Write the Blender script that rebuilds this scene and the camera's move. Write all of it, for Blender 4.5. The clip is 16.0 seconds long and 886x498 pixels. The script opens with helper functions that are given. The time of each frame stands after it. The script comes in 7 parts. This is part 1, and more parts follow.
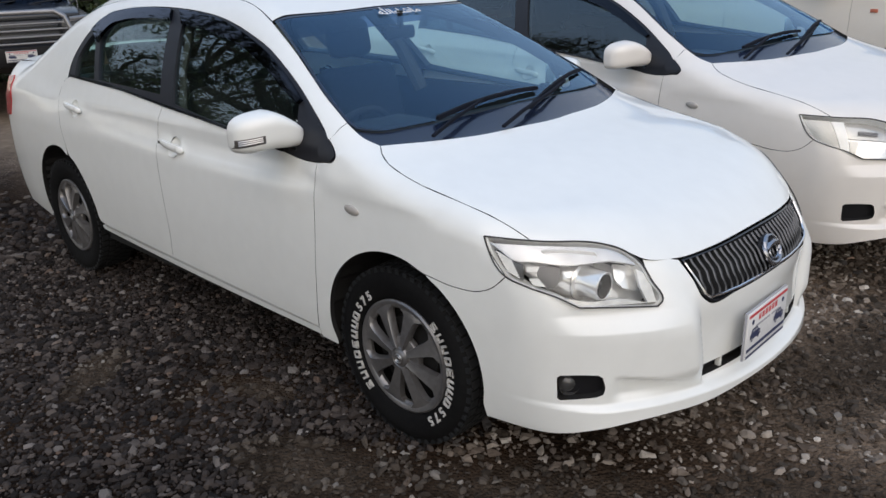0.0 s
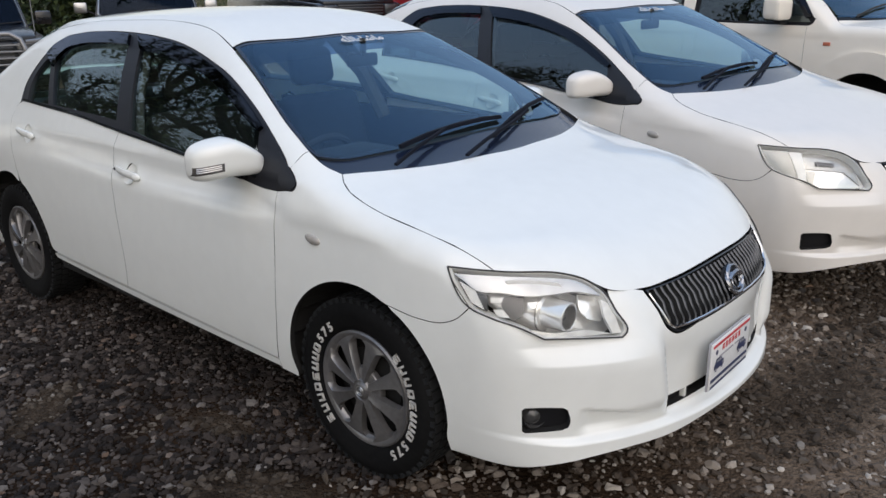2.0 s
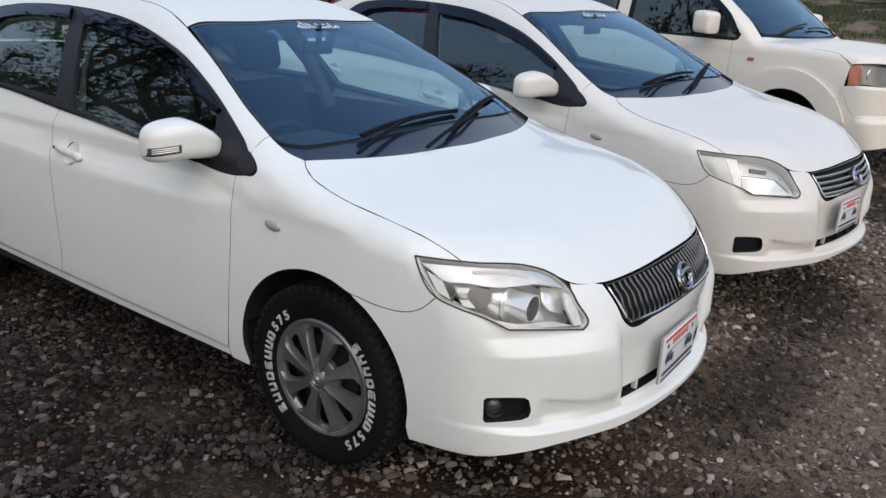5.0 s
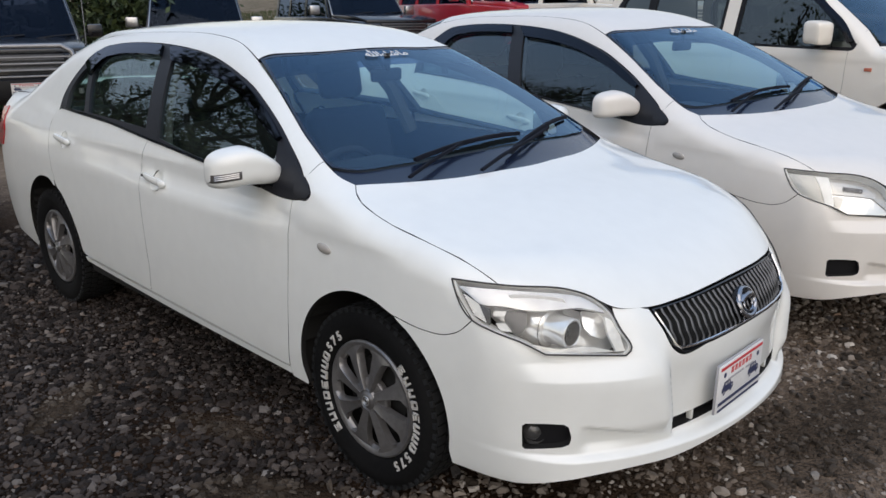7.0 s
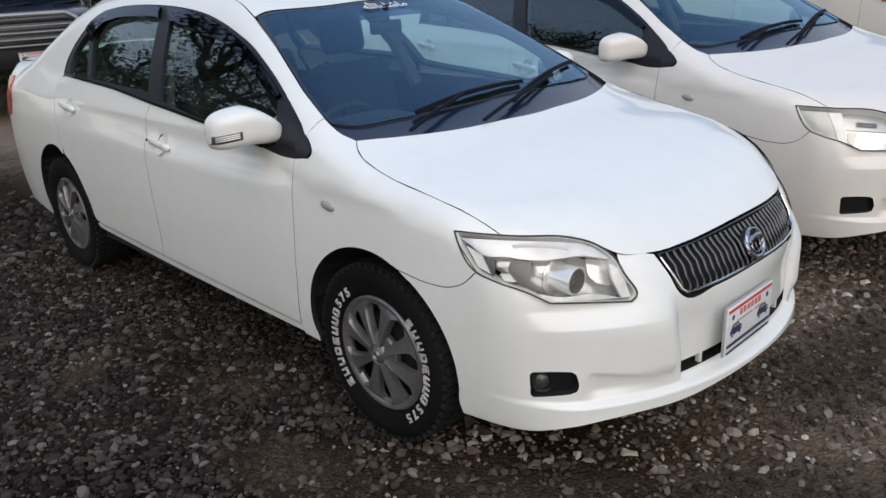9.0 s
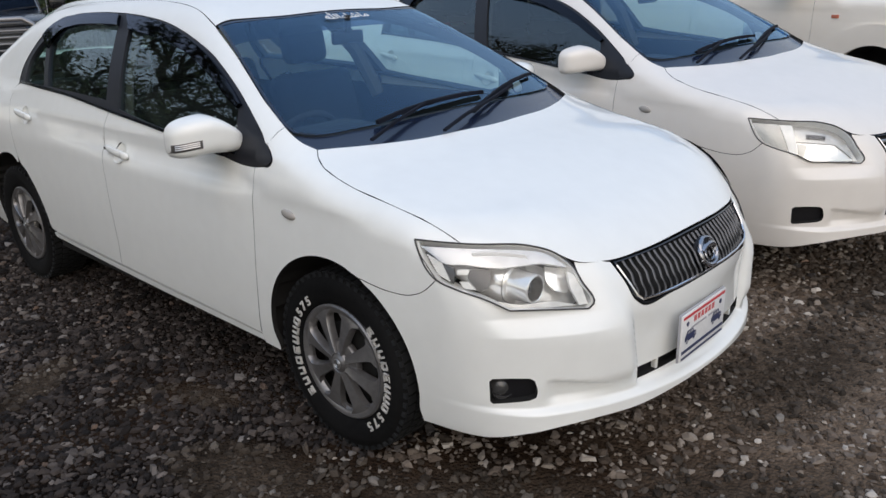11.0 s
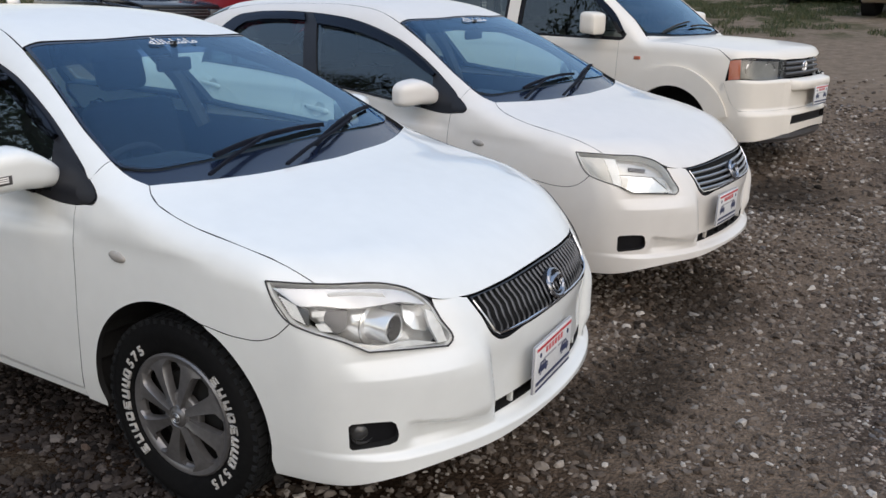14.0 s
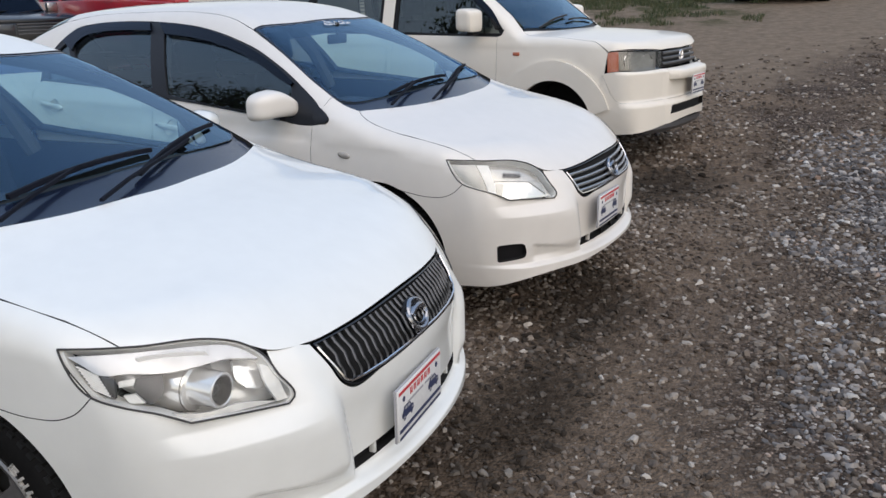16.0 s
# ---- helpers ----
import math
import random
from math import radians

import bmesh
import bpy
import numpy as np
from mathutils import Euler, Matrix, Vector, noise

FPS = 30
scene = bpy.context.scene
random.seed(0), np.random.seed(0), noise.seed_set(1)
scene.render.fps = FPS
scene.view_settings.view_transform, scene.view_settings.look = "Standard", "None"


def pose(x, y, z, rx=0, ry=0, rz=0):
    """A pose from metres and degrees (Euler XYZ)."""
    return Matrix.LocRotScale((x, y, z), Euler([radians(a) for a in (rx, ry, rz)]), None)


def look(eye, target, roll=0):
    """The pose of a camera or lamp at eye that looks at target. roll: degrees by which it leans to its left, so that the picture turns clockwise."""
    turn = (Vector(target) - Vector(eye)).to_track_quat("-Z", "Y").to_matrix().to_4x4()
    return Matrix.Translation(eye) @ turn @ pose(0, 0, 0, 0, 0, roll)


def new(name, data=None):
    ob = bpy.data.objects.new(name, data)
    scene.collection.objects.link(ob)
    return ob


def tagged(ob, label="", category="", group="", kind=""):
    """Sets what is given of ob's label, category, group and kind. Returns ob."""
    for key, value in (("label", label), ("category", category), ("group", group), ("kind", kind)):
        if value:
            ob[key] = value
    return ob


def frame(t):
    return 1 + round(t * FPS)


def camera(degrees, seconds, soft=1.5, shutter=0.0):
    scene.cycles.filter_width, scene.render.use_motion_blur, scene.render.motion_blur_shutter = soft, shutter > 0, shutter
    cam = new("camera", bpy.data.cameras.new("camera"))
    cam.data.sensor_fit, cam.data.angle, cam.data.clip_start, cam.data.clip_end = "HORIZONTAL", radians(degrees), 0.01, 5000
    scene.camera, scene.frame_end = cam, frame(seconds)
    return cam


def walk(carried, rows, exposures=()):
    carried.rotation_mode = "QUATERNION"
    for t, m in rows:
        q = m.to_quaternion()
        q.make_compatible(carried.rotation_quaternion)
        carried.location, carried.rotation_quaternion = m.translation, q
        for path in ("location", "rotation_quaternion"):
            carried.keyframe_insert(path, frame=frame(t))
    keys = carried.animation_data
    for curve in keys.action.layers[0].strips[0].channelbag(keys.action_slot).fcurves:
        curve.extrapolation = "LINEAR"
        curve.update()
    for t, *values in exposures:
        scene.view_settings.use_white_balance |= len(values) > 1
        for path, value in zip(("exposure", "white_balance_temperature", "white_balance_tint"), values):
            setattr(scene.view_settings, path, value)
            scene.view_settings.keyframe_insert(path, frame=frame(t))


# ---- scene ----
cam = camera(57.9, 16.0)
PATH = [
    (0, (1.787, -2.416, 1.547), (0.47, -1.068, 0.876), -2.0),
    (0.5, (1.848, -2.338, 1.55), (0.449, -1.06, 0.912), -3.4),
    (1, (1.883, -2.31, 1.545), (0.466, -1.059, 0.892), -3.0),
    (1.5, (1.867, -2.318, 1.543), (0.544, -0.96, 0.906), -2.4),
    (2, (1.761, -2.387, 1.547), (0.499, -0.961, 0.935), -1.1),
    (2.5, (1.703, -2.44, 1.534), (0.583, -0.898, 0.928), 0.5),
    (3, (1.671, -2.464, 1.525), (0.659, -0.86, 0.891), 1.0),
    (5.5, (1.661, -2.489, 1.523), (0.512, -0.965, 0.925), 2.6),
    (6, (1.701, -2.461, 1.528), (0.476, -0.989, 0.951), 1.8),
    (6.5, (1.773, -2.397, 1.537), (0.47, -0.986, 0.979), 0.7),
    (7, (1.845, -2.333, 1.53), (0.5, -0.965, 0.965), -0.2),
    (7.5, (1.85, -2.306, 1.532), (0.478, -0.983, 0.925), -1.2),
    (8, (1.849, -2.3, 1.53), (0.476, -0.999, 0.88), -1.8),
    (8.5, (1.865, -2.295, 1.529), (0.49, -1.012, 0.847), -2.7),
    (9, (1.875, -2.295, 1.526), (0.519, -0.989, 0.851), -2.9),
    (9.5, (1.901, -2.316, 1.535), (0.551, -1.002, 0.865), -3.2),
    (10, (1.897, -2.299, 1.526), (0.582, -0.947, 0.86), -3.0),
    (12.5, (1.902, -2.319, 1.526), (0.609, -0.937, 0.881), -1.7),
    (13, (1.908, -2.323, 1.531), (0.63, -0.92, 0.898), -1.7),
    (13.5, (1.875, -2.319, 1.53), (0.757, -0.778, 0.917), -0.6),
    (14, (1.766, -2.302, 1.528), (0.821, -0.641, 0.938), 0.7),
    (14.5, (1.657, -2.281, 1.514), (0.886, -0.529, 0.934), 2.5),
    (15, (1.626, -2.253, 1.511), (0.988, -0.455, 0.91), 3.1),
    (15.5, (1.661, -2.155, 1.51), (0.965, -0.388, 0.88), 0.7),
    (16, (1.794, -1.962, 1.53), (1.048, -0.203, 0.938), -1.5),
]

walk(cam, [(t, look(eye, target, roll)) for t, eye, target, roll in PATH], [(0, 0.07), (10.5, 0.07), (13.5, 0.10), (16, 0.10)])

# ---- light: an overcast sky with a soft, weak sun ----
world = bpy.data.worlds.new("world")
scene.world = world
world.use_nodes = True
wt = world.node_tree
sky = wt.nodes.new("ShaderNodeTexSky")
sky.sky_type, sky.sun_disc = "NISHITA", False
sky.sun_elevation, sky.sun_rotation = radians(44), radians(129)
sky.air_density, sky.dust_density, sky.ozone_density = 1.2, 2.0, 1.2
veil = wt.nodes.new("ShaderNodeMix")
veil.data_type, veil.inputs[0].default_value = "RGBA", 0.50
# thin cloud: whitish and a little warm low down, bluer overhead
place_, split, rise, cloud = (wt.nodes.new("ShaderNode" + k_) for k_ in ("TexCoord", "SeparateXYZ", "MapRange", "Mix"))
wt.links.new(place_.outputs["Generated"], split.inputs[0])
wt.links.new(split.outputs[2], rise.inputs[0])
rise.inputs[1].default_value, rise.inputs[2].default_value = 0.0, 0.75
cloud.data_type = "RGBA"
cloud.inputs[6].default_value, cloud.inputs[7].default_value = (10.6, 9.5, 8.2, 1), (6.3, 9.0, 13.4, 1)
wt.links.new(rise.outputs[0], cloud.inputs[0])
wt.links.new(cloud.outputs[2], veil.inputs[7])
wt.links.new(sky.outputs[0], veil.inputs[6])
wt.links.new(veil.outputs[2], wt.nodes["Background"].inputs[0])
wt.nodes["Background"].inputs[1].default_value = 0.105
sun = new("sun", bpy.data.lights.new("sun", "SUN"))
sun.data.energy, sun.data.angle, sun.data.color = 1.40, radians(75), (1.0, 0.83, 0.66)
sun.matrix_world = look((3.6, -2.9, 4.5), (0, 0, 0))
scene.view_settings.exposure = 0.0

# ---- materials ----
def material(name, color, rough=0.5, metal=0.0, coat=0.0, vary=0.0, scale=40.0, bump=0.0, spec=0.5, vary2=None):
    m = bpy.data.materials.new(name)
    m.use_nodes = True
    t = m.node_tree
    b = t.nodes["Principled BSDF"]
    b.inputs["Base Color"].default_value = (*color, 1)
    b.inputs["Roughness"].default_value, b.inputs["Metallic"].default_value = rough, metal
    b.inputs["Coat Weight"].default_value, b.inputs["Coat Roughness"].default_value = coat, 0.05
    b.inputs["Specular IOR Level"].default_value = spec
    if vary or bump:
        co = t.nodes.new("ShaderNodeTexCoord")
        n = t.nodes.new("ShaderNodeTexNoise")
        n.inputs["Scale"].default_value, n.inputs["Detail"].default_value = scale, 6
        t.links.new(co.outputs["Object"], n.inputs["Vector"])
        n2 = t.nodes.new("ShaderNodeTexNoise")
        n2.inputs["Scale"].default_value, n2.inputs["Detail"].default_value = scale * 0.08, 4
        t.links.new(co.outputs["Object"], n2.inputs["Vector"])
        if vary:
            add = t.nodes.new("ShaderNodeMath")
            add.operation = "ADD"
            t.links.new(n.outputs[0], add.inputs[0])
            t.links.new(n2.outputs[0], add.inputs[1])
            r = t.nodes.new("ShaderNodeMapRange")
            r.inputs[1].default_value, r.inputs[2].default_value = 0.7, 1.3
            t.links.new(add.outputs[0], r.inputs[0])
            mix = t.nodes.new("ShaderNodeMix")
            mix.data_type = "RGBA"
            c2 = vary2 or tuple(c * (1 - vary) for c in color)
            mix.inputs[6].default_value, mix.inputs[7].default_value = (*color, 1), (*c2, 1)
            t.links.new(r.outputs[0], mix.inputs[0])
            t.links.new(mix.outputs[2], b.inputs["Base Color"])
        if bump:
            bp = t.nodes.new("ShaderNodeBump")
            bp.inputs["Strength"].default_value, bp.inputs["Distance"].default_value = 1.0, bump
            t.links.new(n.outputs[0], bp.inputs["Height"])
            t.links.new(bp.outputs[0], b.inputs["Normal"])
    return m


def glass_material(name, tint, base=0.08, power=4.0, rough=0.0, film=(1, 1, 1)):
    """Thin pane: tinted see-through, with a mirror gloss that grows towards grazing angles."""
    m = bpy.data.materials.new(name)
    m.use_nodes = True
    t = m.node_tree
    t.nodes.remove(t.nodes["Principled BSDF"])
    clear, shine = t.nodes.new("ShaderNodeBsdfTransparent"), t.nodes.new("ShaderNodeBsdfGlossy")
    clear.inputs[0].default_value = (*tint, 1)
    shine.inputs["Roughness"].default_value, shine.inputs["Color"].default_value = rough, (*film, 1)
    w, up, mix = t.nodes.new("ShaderNodeLayerWeight"), t.nodes.new("ShaderNodeMath"), t.nodes.new("ShaderNodeMixShader")
    grow = t.nodes.new("ShaderNodeMath")
    w.inputs[0].default_value = 0.5
    up.operation, grow.operation = "POWER", "MULTIPLY_ADD"
    up.inputs[1].default_value = power
    grow.inputs[1].default_value, grow.inputs[2].default_value = 1 - base, base
    t.links.new(w.outputs["Facing"], up.inputs[0])
    t.links.new(up.outputs[0], grow.inputs[0])
    t.links.new(grow.outputs[0], mix.inputs[0])
    t.links.new(clear.outputs[0], mix.inputs[1])
    t.links.new(shine.outputs[0], mix.inputs[2])
    t.links.new(mix.outputs[0], t.nodes["Material Output"].inputs[0])
    return m


PAINT = material("pearl_white_paint", (0.815, 0.83, 0.80), 0.36, coat=0.9, vary=0.05, scale=14)
IVORY = material("ivory_white_paint", (0.765, 0.735, 0.685), 0.38, coat=0.8, vary=0.05, scale=14)
CREAM = material("cream_white_paint", (0.83, 0.78, 0.69), 0.38, coat=0.5, vary=0.04, scale=9)
BLACK = material("black_plastic", (0.009, 0.009, 0.011), 0.5, vary=0.3, scale=120, spec=0.3)
SAIL = material("charcoal_corner_plastic", (0.017, 0.0185, 0.024), 0.45, vary=0.25, scale=140, spec=0.35)
GLOSSBLACK = material("gloss_black_trim", (0.010, 0.011, 0.014), 0.12, coat=0.5)
DARK = material("dark_inner_shell", (0.006, 0.006, 0.006), 0.9)
RUBBER = material("tyre_rubber", (0.003, 0.003, 0.0034), 0.75, vary=0.5, scale=60, bump=0.0006, vary2=(0.008, 0.008, 0.008), spec=0.15)
TREAD = material("dusty_tread_rubber", (0.007, 0.008, 0.009), 0.7, vary=0.5, scale=45, bump=0.0006, vary2=(0.022, 0.023, 0.024), spec=0.2)
HUB = material("grey_hubcap_plastic", (0.235, 0.23, 0.23), 0.28, metal=0.6, vary=0.3, scale=50)
SCUTTLE = material("scuttle_plastic", (0.009, 0.015, 0.036), 0.22, spec=0.5, coat=0.4, vary=0.2, scale=60)
WIPER = material("wiper_rubber", (0.009, 0.011, 0.019), 0.75, vary=0.3, scale=80, spec=0.12)
CHROME = material("chrome", (0.75, 0.75, 0.76), 0.10, metal=1.0)
EMBLEM = material("tarnished_chrome", (0.36, 0.37, 0.40), 0.2, metal=0.95)
SILVER = material("satin_silver", (0.5, 0.5, 0.5), 0.3, metal=0.9)
WHITE = material("white_print", (0.75, 0.75, 0.74), 0.5, vary=0.1, scale=80)
LETTER = material("white_tyre_lettering", (0.62, 0.61, 0.58), 0.7, vary=0.4, scale=90)
RED = material("red_print", (0.55, 0.05, 0.06), 0.5)
NAVY = material("navy_print", (0.03, 0.04, 0.10), 0.5)
INTERIOR = material("dark_interior_cloth", (0.014, 0.014, 0.016), 0.85, vary=0.3, scale=70)
LINER = material("grey_head_lining", (0.10, 0.10, 0.097), 0.9, vary=0.1, scale=60)
TAIL = material("red_lamp_lens", (0.35, 0.01, 0.015), 0.1, coat=0.6)
AMBER = material("amber_lamp_lens", (0.50, 0.15, 0.085), 0.12, coat=0.6)
GLASS = glass_material("windscreen_glass", (0.74, 0.93, 1.0), 0.085, 4.0, 0.0, (0.48, 0.73, 1.0))
SIDEGLASS = glass_material("tinted_side_glass", (0.70, 0.86, 0.81), 0.12, 4.0, 0.0, (0.82, 0.95, 0.97))
DARKGLASS = glass_material("dark_tinted_side_glass", (0.24, 0.28, 0.28), 0.11, 4.0, 0.0, (0.78, 0.9, 0.95))
FARGLASS = glass_material("dark_tinted_glass", (0.16, 0.19, 0.26), 0.018, 4.0, 0.0, (0.6, 0.75, 1.0))
LENS = glass_material("clear_lamp_lens", (0.96, 0.965, 0.95), 0.035, 5.0)

# ---- smooth car body as a field: positive inside, metres, x forward from the front axle, z up ----
def smin(a, b, k):
    h = np.clip(0.5 + 0.5 * (b - a) / k, 0, 1)
    return b + (a - b) * h - k * h * (1 - h)


def smax(a, b, k):
    return -smin(-a, -b, k)


def step(a, b, v):
    t = np.clip((v - a) / (b - a), 0, 1)
    return t * t * (3 - 2 * t)


def curve(v, xs, ys):
    """Smooth interpolation through a few stations (monotone cubic)."""
    xs, ys = np.array(xs, float), np.array(ys, float)
    d = np.diff(ys) / np.diff(xs)
    m = np.r_[d[0], np.where(d[1:] * d[:-1] > 0, 2 * d[1:] * d[:-1] / (d[1:] + d[:-1] + 1e-12), 0), d[-1]]
    i = np.clip(np.searchsorted(xs, v) - 1, 0, len(d) - 1)
    h = xs[i + 1] - xs[i]
    t = np.clip((v - xs[i]) / h, 0, 1)
    return ((2 * t**3 - 3 * t**2 + 1) * ys[i] + (t**3 - 2 * t**2 + t) * h * m[i]
            + (3 * t**2 - 2 * t**3) * ys[i + 1] + (t**3 - t**2) * h * m[i + 1])


def sedan(p):
    x, y, z = p[..., 0], np.abs(p[..., 1]), p[..., 2]
    # flank
    wide = curve(x, (-3.55, -3.1, -2.5, -1.4, -0.3, 0.1, 0.45, 0.75), (0.77, 0.815, 0.838, 0.845, 0.842, 0.838, 0.805, 0.722))
    lean = curve(z, (0.12, 0.25, 0.40, 0.62, 0.80, 0.92, 1.05), (-0.075, -0.035, -0.012, 0.0, -0.006, -0.028, -0.075))
    side = wide + lean - y
    # nose in plan and height
    back = 0.06 * (np.clip(z - 0.55, 0, 1) / 0.17) ** 2 + 0.35 * np.clip(0.26 - z, 0, 1) ** 1.5
    nose = 0.900 - 0.36 * y**2 - 0.25 * y**4 - back - x
    tail = curve(z, (0.2, 0.5, 0.9, 1.1), (-3.46, -3.54, -3.54, -3.52)) + 0.12 * y**2 + 0.2 * y**6
    rear = x - tail
    # bonnet, waist and boot lid
    top = curve(x, (-3.6, -3.3, -2.6, -1.0, -0.1, 0.2, 0.45, 0.62, 0.76, 0.92), (1.13, 1.148, 1.070, 0.99, 0.985, 0.945, 0.890, 0.838, 0.775, 0.68)) + 0.012 * step(0.34, 0.66, x) * step(0.25, 0.60, y) * step(0.86, 0.70, y) - (0.13 - 0.050 * step(-0.6, -0.15, x) - 0.004 * step(-0.6, -0.2, x) * step(0.40, 0.10, x) - 0.03 * step(0.40, 0.62, x)) * y**2 - z
    low = smin(smin(side, top, 0.10 - 0.02 * step(-0.6, -0.15, x)), smin(nose, rear, 0.05), 0.08)
    low = smin(low, z - 0.08, 0.03)
    # cabin
    glass = 0.806 - 0.42 * np.clip(z - 0.96, 0, 1) - 0.42 * np.clip(z - 0.96, 0, 1) ** 2 - 0.03 * step(-2.0, -3.0, x) - y
    roof = 1.500 - 0.035 * ((x + 1.55) / 0.8) ** 2 * np.where(x > -1.55, 1.45, 0.60) - 0.165 * y**2 - z
    s = 0.02 - 0.30 * y**2 - x
    screen = 0.975 + 0.53 * s - 0.06 * np.clip(s, 0, 2) ** 2 - z
    r = x + 3.22 - 0.22 * y**2
    backlight = 1.078 + 0.60 * r - 0.05 * np.clip(r, 0, 2) ** 2 - z
    cab = smin(smin(roof, smin(screen, backlight, 0.05), 0.07), glass, 0.075)
    return smax(low, smin(cab, z - 0.90, 0.02), 0.035 + 0.050 * step(-0.50, -0.22, x) * step(0.15, 0.80, y))


def normals(field, p):
    e = 1e-4
    g = np.stack([field(p + e * a) - field(p - e * a) for a in np.eye(3)], -1)
    return -g / (np.linalg.norm(g, axis=-1, keepdims=True) + 1e-12)


def cast(field, o, d, far=3.0, steps=90):
    """First point where rays o + t d enter the field; nan where they miss."""
    o, d = np.broadcast_arrays(np.asarray(o, float), np.asarray(d, float))
    ts = np.linspace(0, far, steps)[1:]
    lo, hi = np.full(o.shape[:-1], np.nan), np.full(o.shape[:-1], np.nan)
    for a in range(0, len(o), 400):
        some = slice(a, a + 400)
        hit = field(o[some, None] + ts[:, None] * d[some, None]) > 0
        first = hit.argmax(1)
        hi[some] = np.where(hit.any(1), ts[first], np.nan)
        lo[some] = hi[some] - ts[0]
    for _ in range(18):
        mid = (lo + hi) / 2
        inside = field(o + mid[..., None] * d) > 0
        hi, lo = np.where(inside, mid, hi), np.where(inside, lo, mid)
    return o + hi[..., None] * d


def NOSE(p):
    """The sedan's front with the ledge under the lamps, the creased centre, the lower lip and the hollow beside the fog lamps."""
    x, y, z = p[..., 0], np.abs(p[..., 1]), p[..., 2]
    f = sedan(p)
    outer = step(0.43, 0.58, y) * step(0.775, 0.70, y)
    ledge = -0.020 * outer * np.clip((z - 0.560) / 0.050, 0, 1) + 0.004 * outer * step(0.40, 0.555, z) * np.clip((0.610 - z) / 0.050, 0, 1)
    fold = 0.357 + 0.043 * np.clip((z - 0.31) / 0.285, 0, 1.2) ** 1.5
    centre = -0.013 * step(fold + 0.014, fold - 0.014, y) * step(0.63, 0.48, z) * step(0.325, 0.345, z)
    lip = 0.030 * step(0.340, 0.318, z) * step(0.80, 0.66, y) * step(0.15, 0.25, z)
    rim = 0.428 - (0.659 - y) * 0.23
    hollow = -0.022 * step(0.652, 0.60, y) * step(rim + 0.006, rim - 0.012, z) * step(0.39, 0.58, y) * step(0.330, 0.365, z)
    ridge_ = 0.030 * step(fold - 0.022, fold + 0.055, y) * step(0.76, 0.45, y) * step(0.32, 0.42, z) * step(0.68, 0.52, z)
    return f + ledge + centre + lip + hollow + ridge_


def boxy(p):
    """The cream SUV: upright nose, flat flanks, tall cabin."""
    x, y, z = p[..., 0], np.abs(p[..., 1]), p[..., 2]
    wide = curve(x, (-3.5, -3.2, -1.0, 0.25, 0.62), (0.80, 0.855, 0.872, 0.868, 0.82))
    lean = curve(z, (0.25, 0.5, 0.8, 1.0, 1.15), (-0.05, -0.006, 0.0, -0.018, -0.06))
    side = wide + lean - y
    bump = (0.030 + 0.020 * step(0.47, 0.40, y)) * step(0.80, 0.775, z) + 0.030 * step(0.55, 0.53, z)
    nose = 0.775 - 0.14 * y**2 - 0.32 * y**6 - 0.22 * np.clip(z - 0.78, 0, 1) + bump - x
    top = curve(x, (-3.6, -0.7, -0.2, 0.3, 0.62, 0.85), (1.06, 1.09, 1.09, 1.068, 1.030, 0.955)) - 0.05 * y**2 - z
    low = smin(smin(smin(side, top, 0.07), nose, 0.07), smin(x + 3.46, z - 0.27, 0.03), 0.03)
    glass = 0.845 - 0.26 * np.clip(z - 1.06, 0, 1) - y
    roof = 1.665 - 0.02 * ((x + 1.9) / 1.2) ** 2 - 0.05 * y**2 - z
    s = -0.20 - 0.22 * y**2 - x
    screen = 1.075 + 0.78 * s - 0.10 * np.clip(s, 0, 2) ** 2 - z
    cab = smin(smin(smin(roof, screen, 0.08), x + 3.42 - 0.1 * (z - 1.0), 0.08), glass, 0.06)
    return smax(low, smin(cab, z - 0.98, 0.02), 0.03)

# ---- mesh helpers ----
def mesh_of(name, verts, faces, mat, normals_=None, smooth=True):
    me = bpy.data.meshes.new(name)
    me.from_pydata([tuple(v) for v in verts], [], [tuple(f) for f in faces])
    me.materials.append(mat)
    me.validate()
    me.polygons.foreach_set("use_smooth", [smooth] * len(me.polygons))
    if normals_ is not None and len(me.vertices) == len(normals_):
        me.normals_split_custom_set_from_vertices([tuple(n) for n in normals_])
    me.update()
    return me


def link(name, me, parent=None, label=""):
    ob = new(name, me)
    if parent:
        ob.parent = parent
    return tagged(ob, label)


def part(name, bm, mat, parent=None, label="", smooth=True):
    """Links a bmesh as one mesh object under a thing."""
    me = bpy.data.meshes.new(name)
    bmesh.ops.recalc_face_normals(bm, faces=bm.faces)
    bm.to_mesh(me)
    bm.free()
    me.materials.append(mat)
    me.polygons.foreach_set("use_smooth", [smooth] * len(me.polygons))
    if smooth:
        me.set_sharp_from_angle(angle=radians(38))
    return link(name, me, parent, label)


def thing(name, m, label, category, group="", kind=""):
    ob = new(name)
    ob.matrix_world = m
    ob.empty_display_size = 0.2
    return tagged(ob, label, category, group, kind)


